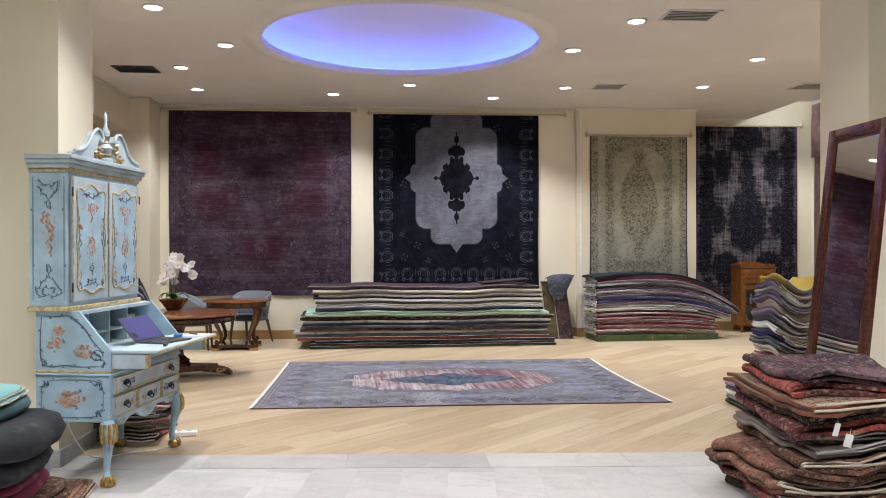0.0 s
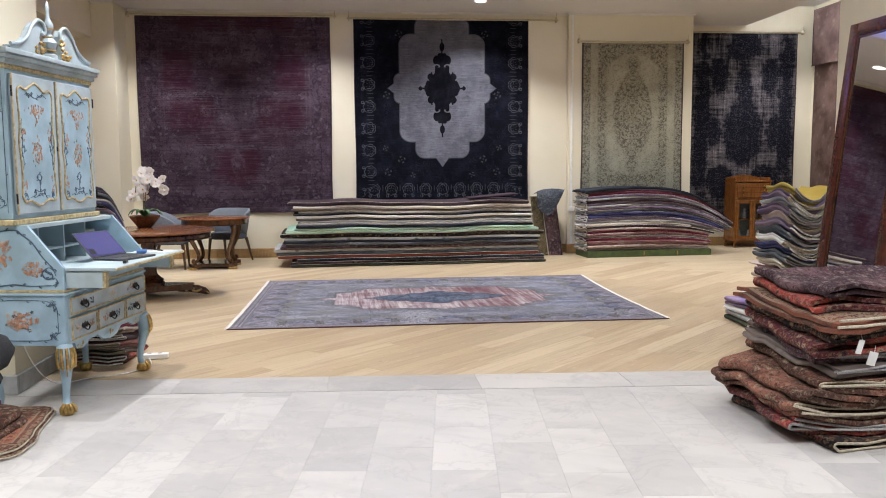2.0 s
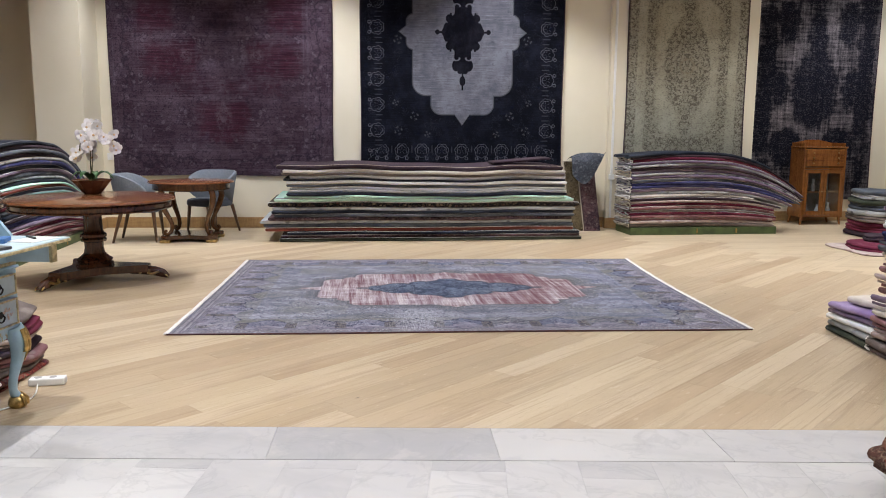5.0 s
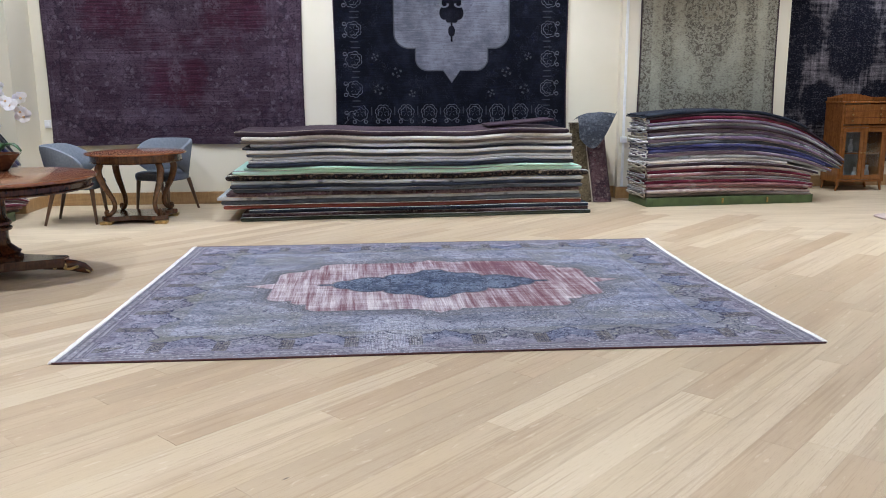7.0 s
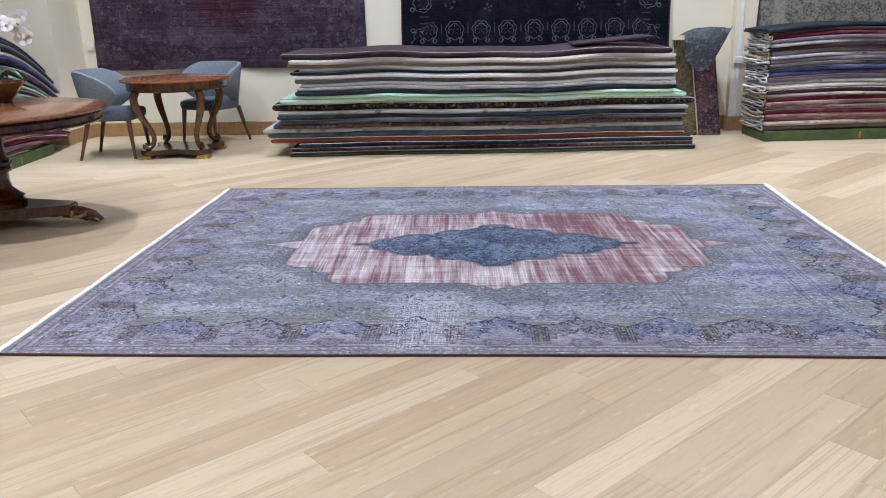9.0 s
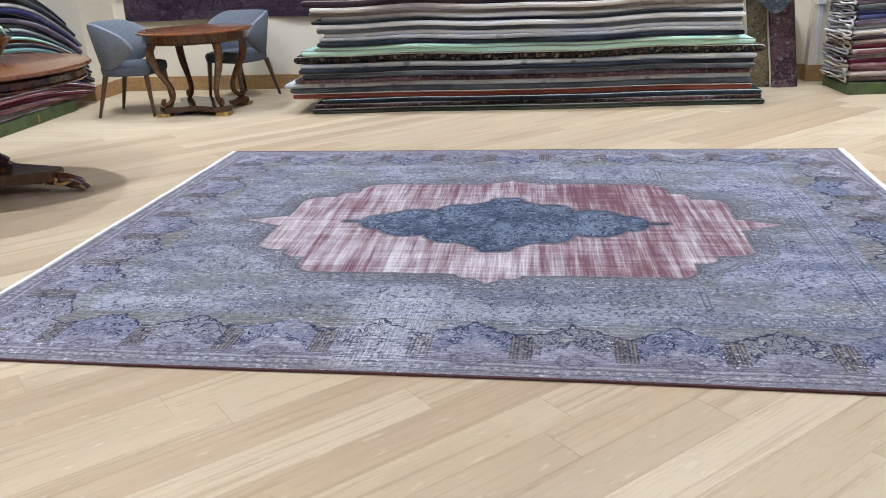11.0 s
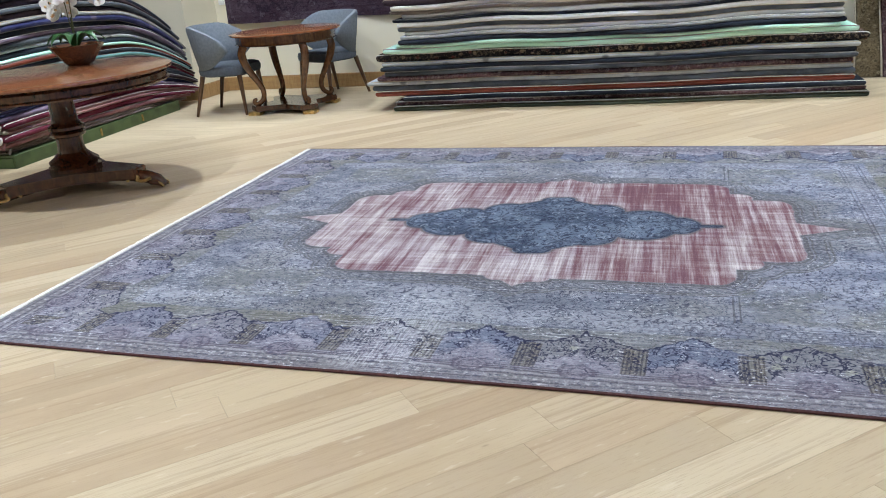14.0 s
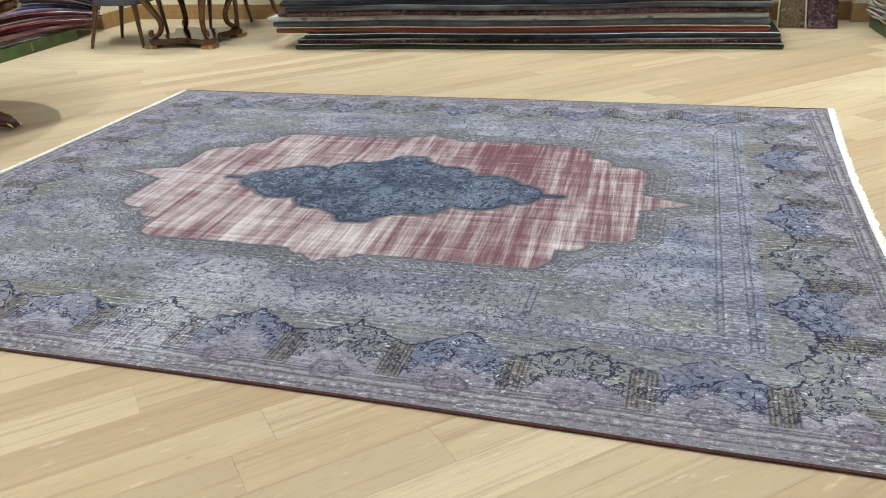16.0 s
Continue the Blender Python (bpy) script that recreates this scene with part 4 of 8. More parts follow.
def rail(x0, x1, y, z):
    root = empty("carpet_rail", pose((x0 + x1) / 2, y, z), "thin cream metal rail carrying a hung carpet", "rail", "rails over the hung carpets")
    bm = bmesh.new()
    tube(bm, [(-(x1 - x0) / 2, 0, 0), ((x1 - x0) / 2, 0, 0)], 0.016, 8)
    part("bar", bm, RAILPAINT, root, smooth=60)
    for sx in (-1, 1):
        bm = bmesh.new()
        px = sx * ((x1 - x0) / 2 - 0.03)
        box(bm, px - 0.012, px + 0.012, -0.02, 0.06, -0.03, 0.05, 0.004)
        tube(bm, [(px, 0, 0.03), (px, 0.0, 0.12)], 0.005, 6)
        part("bracket", bm, RAILPAINT, root)


RAILPAINT = plain("cream_enamel", (0.52, 0.46, 0.32), 0.5)
for x0, x1, y, z in ((-3.5, -0.15, BACK - 0.06, 3.955), (0.02, 3.55, BACK - 0.06, 3.93), (3.85, 5.80, 14.40, 3.57), (6.2, 8.4, DARKWALL - 0.06, 3.91)):
    rail(x0, x1, y, z)

# the carpet on the floor
carpet = empty("floor_carpet", pose(1.1, 10.01, 0), "overdyed blue-grey carpet with a pink medallion lying on the oak floor", "carpet")


def end_bow(x, y):
    """How far the carpet's ends are drawn in between the corners."""
    return (0.052 if x > 0 else -0.010) * (1 - (y / 1.6) ** 2) * (abs(x) / 2.1) ** 3


bm = bmesh.new()
NX, NY = 84, 64
grid = []
for j in range(NY + 1):
    row = []
    for i in range(NX + 1):
        x, y = -2.1 + 4.2 * i / NX, -1.585 + 3.17 * j / NY
        z = 0.010 + 0.0035 * noise.noise((x * 1.3, y * 1.3, 0)) + (0.004 * noise.noise((x * 4, y * 4, 3)) if 0 < j < NY else 0)
        dy = 0.006 * math.sin(x * 2.1 + 1) if j in (0, NY) else 0
        x += (0.012 * noise.noise((0, y * 2, 5)) if i in (0, NX) else 0) - end_bow(x, y)
        row.append(bm.verts.new((x, y + dy, max(z, 0.006))))
    grid.append(row)
for j in range(NY):
    for i in range(NX):
        bm.faces.new((grid[j][i], grid[j][i + 1], grid[j + 1][i + 1], grid[j + 1][i]))
rim = [e for e in bm.edges if e.is_boundary]
r = bmesh.ops.extrude_edge_only(bm, edges=rim)
for e in r["geom"]:
    if isinstance(e, bmesh.types.BMVert):
        e.co.z = 0.001
part("woven_field", bm, floor_carpet_wool(), carpet, smooth=40)
for sy in (-1, 1):
    bm = bmesh.new()
    tube(bm, [(-2.1 + 4.2 * i / 40, sy * 1.588 + 0.006 * math.sin((-2.1 + 4.2 * i / 40) * 2.1 + 1), 0.006) for i in range(41)], 0.006, 6)
    part("edge_binding", bm, MAROON, carpet, "dark maroon overcast edge", smooth=60)
for sx in (-1, 1):
    bm = bmesh.new()
    rnd = random.Random(5 + sx)
    y = -1.58
    while y < 1.58:
        ln = rnd.uniform(0.014, 0.027)
        sk = rnd.uniform(-0.012, 0.012)
        x0 = sx * (2.098 + 0.012 * noise.noise((0, y * 2, 5)) * sx) - end_bow(sx * 2.1, y)
        tube(bm, [(x0 - sx * 0.012, y, 0.011), (x0 + sx * ln * 0.5, y + sk * 0.4, 0.010), (x0 + sx * ln, y + sk, 0.004)], [0.005, 0.006, 0.004], 5)
        y += rnd.uniform(0.0075, 0.011)
    part("fringe", bm, CREAMFRINGE, carpet, "short white cotton fringe", smooth=60)


# ---- folded carpets in stacks ----
DYES = {
    "plum": ("dark plum", (0.030, 0.018, 0.026), (0.060, 0.042, 0.052), None),
    "cream": ("cream", (0.55, 0.50, 0.45), (0.68, 0.64, 0.59), None),
    "beige": ("pinkish beige", (0.36, 0.28, 0.26), (0.50, 0.42, 0.39), (0.20, 0.13, 0.13)),
    "white": ("greyish white", (0.74, 0.76, 0.77), (0.86, 0.87, 0.87), None),
    "slate": ("slate grey", (0.055, 0.063, 0.080), (0.13, 0.145, 0.17), None),
    "ash": ("ash grey", (0.29, 0.305, 0.32), (0.45, 0.465, 0.48), (0.08, 0.08, 0.09)),
    "mint": ("mint green", (0.50, 0.80, 0.67), (0.62, 0.87, 0.75), None),
    "figured": ("figured black and brown", (0.014, 0.012, 0.013), (0.03, 0.026, 0.028), (0.36, 0.27, 0.18)),
    "night": ("blackish blue", (0.013, 0.016, 0.026), (0.035, 0.042, 0.058), None),
    "rust": ("rust orange", (0.19, 0.045, 0.032), (0.26, 0.08, 0.055), (0.12, 0.05, 0.04)),
    "moss": ("dark moss green", (0.035, 0.042, 0.030), (0.08, 0.09, 0.065), None),
    "lilac": ("dusty lilac", (0.13, 0.095, 0.155), (0.24, 0.19, 0.26), (0.26, 0.22, 0.25)),
    "indigo": ("indigo", (0.035, 0.04, 0.13), (0.09, 0.095, 0.22), (0.16, 0.14, 0.20)),
    "rose": ("faded rose", (0.19, 0.085, 0.095), (0.30, 0.17, 0.17), (0.36, 0.28, 0.26)),
    "wine": ("wine red", (0.10, 0.014, 0.034), (0.17, 0.035, 0.062), (0.22, 0.10, 0.12)),
    "taupe": ("taupe", (0.12, 0.095, 0.085), (0.20, 0.165, 0.15), (0.27, 0.235, 0.21)),
    "teal": ("muted teal", (0.055, 0.11, 0.12), (0.12, 0.19, 0.20), None),
    "madder": ("madder red oriental", (0.25, 0.050, 0.040), (0.145, 0.042, 0.032), (0.022, 0.020, 0.028)),
    "umber": ("brown red oriental", (0.17, 0.075, 0.054), (0.13, 0.066, 0.046), (0.34, 0.27, 0.19)),
    "fig": ("dark figured oriental", (0.028, 0.018, 0.017), (0.06, 0.036, 0.032), (0.30, 0.21, 0.13)),
    "yellow": ("mustard yellow", (0.46, 0.34, 0.075), (0.56, 0.44, 0.13), None),
    "char": ("charcoal felt", (0.018, 0.019, 0.022), (0.038, 0.040, 0.045), (0.085, 0.088, 0.095)),
    "mauve": ("mauve figured", (0.085, 0.050, 0.056), (0.1, 0.06, 0.06), (0.25, 0.20, 0.19)),
    "tobacco": ("tobacco brown figured", (0.10, 0.078, 0.045), (0.1, 0.08, 0.05), (0.24, 0.20, 0.13)),
    "violet": ("pale violet", (0.22, 0.15, 0.33), (0.33, 0.26, 0.43), None),
    "pool": ("pale teal", (0.14, 0.30, 0.31), (0.22, 0.40, 0.40), None),
}
TRIBAL = ("madder", "umber", "fig", "figured", "mauve", "tobacco")
WOOL = {k: oriental(v[0].replace(" ", "_") + "_wool", v[1], {"madder": (0.018, 0.016, 0.026), "umber": (0.03, 0.02, 0.018), "fig": (0.012, 0.010, 0.012), "figured": (0.01, 0.009, 0.012), "mauve": (0.022, 0.012, 0.02), "tobacco": (0.03, 0.02, 0.012)}[k], v[3] if k != "madder" else (0.36, 0.28, 0.19), {"madder": (0.05, 0.055, 0.07), "umber": (0.12, 0.03, 0.022), "fig": (0.15, 0.03, 0.025), "figured": (0.16, 0.05, 0.04), "mauve": (0.10, 0.03, 0.04), "tobacco": (0.06, 0.05, 0.03)}[k])
        if k in TRIBAL else pile_rug(v[0].replace(" ", "_") + "_wool", v[1], v[2], v[3]) for k, v in DYES.items()}
EDGECREAM = plain("cream_selvedge", (0.42, 0.37, 0.29), 0.9, 0.1, 0.25, 120)
EDGEWHITE = plain("whitish_woven_edge", (0.68, 0.67, 0.65), 0.9, 0.1, 0.25, 60)
EDGEGREY = plain("grey_cotton_fringe", (0.30, 0.29, 0.29), 0.9, 0.1, 0.3, 120)


def folded_carpet(m, x0, x1, depth, thick, base, fall, dye, seed, folds=1, front=0.0, place="", group="", ends=()):
    """A carpet folded into a long soft bundle: a round fold edge to the front, lying at height base, bent by fall(x)."""
    rnd = random.Random(seed)
    root = empty("folded_carpet", m, DYES[dye][0] + " carpet folded flat, " + place, "carpet", group)
    ph = rnd.uniform(0, 9)
    step = max(10, int((x1 - x0) / 0.09))
    cuts = [x0 + (x1 - x0) * i / step for i in range(1, step)]
    near = [(x0 + thick * f, g) for f, g in ((0.0, 0.35), (0.12, 0.68), (0.35, 0.92))]
    far = [(x1 - thick * f, g) for f, g in ((0.35, 0.92), (0.12, 0.68), (0.0, 0.35))]
    rows = near + [(x, 1.0) for x in cuts if x0 + thick * 0.5 < x < x1 - thick * 0.5] + far
    bm = bmesh.new()
    sections, line = [], []
    for x, g in rows:
        k, dz = fall(x)
        th = thick * k * 0.99
        z0 = base * k + dz + th * (1 - g) / 2
        th *= g
        fy = front + 0.016 * math.sin(x * 2.7 + ph) + 0.014 * noise.noise((x * 3, ph, 0)) + (1 - g) * thick * 0.8
        r = th / (2 * folds)
        prof = [(depth, z0)]
        for f in range(folds):
            c = z0 + r * (2 * f + 1)
            for a in (-85, -55, -20, 20, 55, 85):
                prof.append((fy + 0.006 * (f % 2) + r * 1.15 * (1 - math.cos(radians(a))), c + r * math.sin(radians(a)) + 0.0012 * noise.noise((x * 9, a, ph))))
        prof += [(fy + 0.16, z0 + th), (depth, z0 + th)]
        sections.append([bm.verts.new((x, y, z)) for y, z in prof])
        line.append((x, fy + r * 0.45, z0 + th * 0.93))
    n = len(sections[0])
    for a, b in zip(sections, sections[1:]):
        for k in range(n):
            bm.faces.new((a[k], a[(k + 1) % n], b[(k + 1) % n], b[k]))
    bm.faces.new(sections[0])
    bm.faces.new(sections[-1])
    part("body", bm, WOOL[dye], root, smooth=60)
    if rnd.random() < 0.66:
        bm = bmesh.new()
        tube(bm, line, rnd.uniform(0.0025, 0.0045), 6)
        part("fold_edge", bm, rnd.choice((EDGECREAM, EDGEWHITE, EDGEGREY, EDGEGREY)), root, "pale folded edge", smooth=60)
    for e in ends:
        x = x0 if e == 0 else x1
        k, dz = fall(x)
        z0, th = base * k + dz, thick * k
        sg = -1 if e == 0 else 1
        bm = bmesh.new()
        pts = []
        for f in range(2):
            ys = [depth * 0.92, depth * 0.62, depth * 0.35, front + 0.06, front + 0.02]
            ys = ys if f % 2 == 0 else ys[::-1]
            pts += [(x + sg * (0.012 + 0.035 * rnd.random()), y, z0 + th * (0.25 + 0.5 * f) + 0.011 * math.sin(y * 17 + ph * 0.6) * (0.8 if f != 1 else -0.5)) for y in ys]
        tube(bm, spline(pts, 3), 0.0095, 6)
        part("cut_end", bm, rnd.choice((EDGECREAM, EDGEWHITE, EDGEGREY, WOOL[dye])), root, "pale fringed end", smooth=60)
    return root


def stack(m, rows, depth, fall, place, group, seed, floor=0.0, ends=()):
    z = floor
    for i, (dye, th, x0, x1) in enumerate(rows):
        rnd = random.Random(seed + i)
        folded_carpet(m, x0, x1, depth, th, z, fall, dye, seed + i, 2 if th > 0.047 and i % 3 == 0 else 1, rnd.uniform(0.0, 0.045), place, group, ends)
        z += th
    return z


main_rows = [("moss", 0.054, -0.86, 3.09), ("mauve", 0.042, -0.84, 3.07), ("night", 0.050, -0.76, 3.06), ("rust", 0.056, -1.04, 2.98), ("slate", 0.054, -1.06, 2.98), ("ash", 0.044, -1.10, 2.96), ("mauve", 0.050, -1.0, 2.96), ("slate", 0.050, -0.92, 2.98), ("night", 0.044, -0.95, 2.97),
             ("ash", 0.044, -0.94, 2.99), ("figured", 0.080, -1.0, 3.06), ("mint", 0.054, -0.92, 2.98), ("mint", 0.034, -0.80, 2.84), ("night", 0.046, -0.76, 2.88), ("ash", 0.040, -0.74, 2.86), ("white", 0.040, -0.70, 2.86), ("slate", 0.044, -0.76, 2.86), ("white", 0.042, -0.76, 2.87),
             ("night", 0.034, -0.80, 2.86), ("white", 0.046, -0.72, 2.86), ("taupe", 0.034, -0.82, 2.85), ("cream", 0.046, -0.80, 2.85), ("plum", 0.066, -0.88, 2.82)]
RISE = 0.995 / sum(r[1] for r in main_rows)
main_rows = [(d, t * RISE, x0, x1) for d, t, x0, x1 in main_rows]


def main_fall(x):
    return 1.0 - 0.045 * math.exp(-((x - 0.8) / 0.9) ** 2) + 0.02 * math.sin(x * 2.4 + 0.5) + 0.007 * math.sin(x * 6.1 + 1.0) - 0.05 * max(0, (x - 2.0)) ** 1.5, 0.0


top = stack(pose(0.0, 13.09, 0, 0, 0, 3.0), main_rows, 1.25, main_fall, "in the long stack", "long stack of folded carpets", 100)
folded_carpet(pose(0.0, 13.3, 0, 0, -2.0, 3.0), 1.95, 2.72, 0.5, 0.030, top, lambda x: (0.92 + 0.045 * (x - 1.95), 0.0), "plum", 190, 1, 0.0, "on top of the long stack", "long stack of folded carpets")

right_rows = [("taupe", 0.046, 0.0, 2.14), ("beige", 0.040, 0.0, 2.13), ("rose", 0.030, 0.02, 2.12), ("rose", 0.044, 0.0, 2.15), ("wine", 0.044, -0.01, 2.16), ("taupe", 0.030, 0.0, 2.12), ("rose", 0.046, 0.0, 2.13),
              ("wine", 0.046, 0.01, 2.12), ("beige", 0.030, 0.0, 2.16), ("plum", 0.042, -0.01, 2.22), ("cream", 0.040, 0.0, 1.80), ("ash", 0.040, 0.0, 2.35), ("lilac", 0.044, 0.0, 2.40), ("indigo", 0.046, 0.01, 2.30), ("indigo", 0.040, 0.0, 2.42),
              ("slate", 0.042, 0.0, 2.50), ("lilac", 0.044, 0.0, 2.45), ("ash", 0.030, 0.0, 2.52), ("lilac", 0.042, 0.01, 2.48), ("plum", 0.042, -0.01, 2.56), ("ash", 0.034, 0.0, 2.4), ("lilac", 0.040, 0.0, 2.55), ("wine", 0.040, 0.02, 2.35), ("plum", 0.030, 0.0, 2.45), ("night", 0.042, -0.03, 2.02)]


def right_fall(x):
    d = max(0.0, x - 1.35)
    return 1.0 + 0.045 * math.sin(min(x, 1.6) * 1.9) - 0.34 * d ** 1.9, 0.0


PR = pose(3.86, 13.64, 0, 0, 0, 4.4)
stack(PR, right_rows, 0.62, right_fall, "in the drooping stack", "drooping stack of folded carpets", 300, 0.11, (0,))

left_rows = [("taupe", 0.050, 0.05, 2.60), ("rose", 0.046, 0.0, 2.66), ("wine", 0.052, -0.02, 2.74), ("rose", 0.050, 0.03, 2.80), ("wine", 0.046, 0.0, 2.82), ("lilac", 0.040, -0.03, 2.80), ("indigo", 0.052, 0.0, 2.80), ("plum", 0.046, 0.02, 2.82),
             ("night", 0.046, 0.0, 2.84), ("slate", 0.044, 0.0, 2.80), ("wine", 0.046, 0.0, 2.82), ("plum", 0.040, 0.01, 2.80), ("pool", 0.034, -0.02, 2.70), ("night", 0.040, 0.0, 2.76), ("rust", 0.034, 0.0, 2.72), ("mint", 0.022, 0.0, 2.72), ("night", 0.044, 0.0, 2.76),
             ("ash", 0.030, 0.0, 2.70), ("slate", 0.046, 0.02, 2.74), ("lilac", 0.036, 0.0, 2.70), ("night", 0.046, 0.0, 2.72), ("indigo", 0.046, -0.02, 2.66), ("ash", 0.030, 0.0, 2.70), ("plum", 0.046, 0.0, 2.66), ("slate", 0.040, 0.0, 2.62), ("plum", 0.046, 0.0, 2.60), ("night", 0.042, 0.0, 2.54)]


def left_fall(x):
    d = max(0.0, x - 1.55)
    return 1.0 + 0.03 * math.sin(x * 2.2) - 0.33 * d ** 2.0, 0.0


PL = pose(-3.26, 11.05, 0, 0, 0, 93.0)
stack(PL, left_rows, 0.95, left_fall, "in the alcove stack", "alcove stack of folded carpets", 500, 0.11, (0,))


def low_base(m, ln, dp, label):
    root = empty("stack_base", m, label, "base", "green stack bases")
    part("deck", solid(0.01, ln - 0.01, 0.03, dp, 0.085, 0.105, 0.003), GREENBASE, root)
    part("front_board", solid(0, ln, 0.012, 0.03, 0.0, 0.104, 0.003), GREENBASE, root)
    for x in (0.0, ln - 0.02):
        part("side_board", solid(x, x + 0.02, 0.032, dp, 0.0, 0.083, 0.003), GREENBASE, root)
    for x in (ln * 0.45, ln * 0.72):
        bm = bmesh.new()
        box(bm, x - 0.012, x + 0.012, 0.006, 0.013, 0.02, 0.085, 0.002)
        part("clip", bm, BRASS, root, "small brass corner clip")


low_base(PR, 2.16, 0.6, "low green painted board base under folded carpets")
low_base(PL, 2.36, 0.95, "low green painted board base in the alcove")


def bundle(cx, cy, z, wx, wy, th, ang, dye, seed, lobes=2, wave=0.02, edge=None, arc=(0, 0), lean=0.0, place="", group="", power=3.2, wavef=2.2, rough=1.0, drift=0.04, cord=0.012, sag=0.0):
    """A rug folded into a soft square bundle; the fold rolls go round it."""
    rnd = random.Random(seed)
    root = empty("folded_rug", pose(cx, cy, z, lean, 0, ang), DYES[dye][0] + " rug folded up " + place, "rug", group)
    n, ph = 52, rnd.uniform(0, 30)
    bm = bmesh.new()

    def lift(x, y):
        g = pose(cx, cy, 0, 0, 0, ang) @ Vector((x, y, 0))
        return sag * min(1.0, (2 * x / wx) ** 2) + wave * (noise.noise((g.x * wavef, g.y * wavef, ph * drift)) + 0.35 * noise.noise((g.x * 6, g.y * 6, ph)))

    def rim(a, scale, out, lobe):
        c, s = math.cos(a), math.sin(a)
        d = (abs(c) ** power + abs(s) ** power) ** (-1 / power)
        wob = 1 + rough * (0.05 * noise.noise((c * 1.7 + ph, s * 1.7, lobe * 0.6)) + 0.022 * noise.noise((c * 5 + ph, s * 5, lobe * 1.7)))
        return c * (wx / 2 * d * wob * scale + out), s * (wy / 2 * d * wob * scale + out)

    r = th / (2 * lobes)
    prof = [(0.35, 0.0, 0.0, 0), (0.75, 0.0, 0.0, 0)]
    for f in range(lobes):
        zc = r * (2 * f + 1)
        for a in (-85, -45, 0, 45, 85):
            prof.append((1.0, r * 1.2 * (math.cos(radians(a)) - 1) - (0.02 if f % 2 else 0.0), zc + r * math.sin(radians(a)), f))
    prof += [(0.75, 0.0, th, lobes), (0.35, 0.0, th, lobes)]
    rings = []
    for sc, out, zz, f in prof:
        ring = []
        for i in range(n):
            x, y = rim(2 * math.pi * i / n, sc, out, f)
            ring.append(bm.verts.new((x, y, max(zz + lift(x, y), 0.001 if z <= 0.001 else -9))))
        rings.append(ring)
    for a, b in zip(rings, rings[1:]):
        for i in range(n):
            j = (i + 1) % n
            bm.faces.new((a[i], a[j], b[j], b[i]))
    bm.faces.new(rings[0])
    bm.faces.new(rings[-1])
    part("body", bm, WOOL[dye], root, smooth=60)
    if edge:
        for f in range(lobes):
            bm = bmesh.new()
            pts = []
            a0, a1 = radians(arc[0]), radians(arc[1])
            for i in range(49):
                a = a0 + (a1 - a0) * i / 48
                x, y = rim(a, 1.0, 0.008 - (0.02 if f % 2 else 0.0), f)
                pts.append((x, y, r * (2 * f + 1) + lift(x, y) + rnd.uniform(-0.003, 0.003)))
            tube(bm, pts, min(cord, r * 0.45), 6)
            part("selvedge", bm, edge, root, "pale corded edge", smooth=60)
    return root


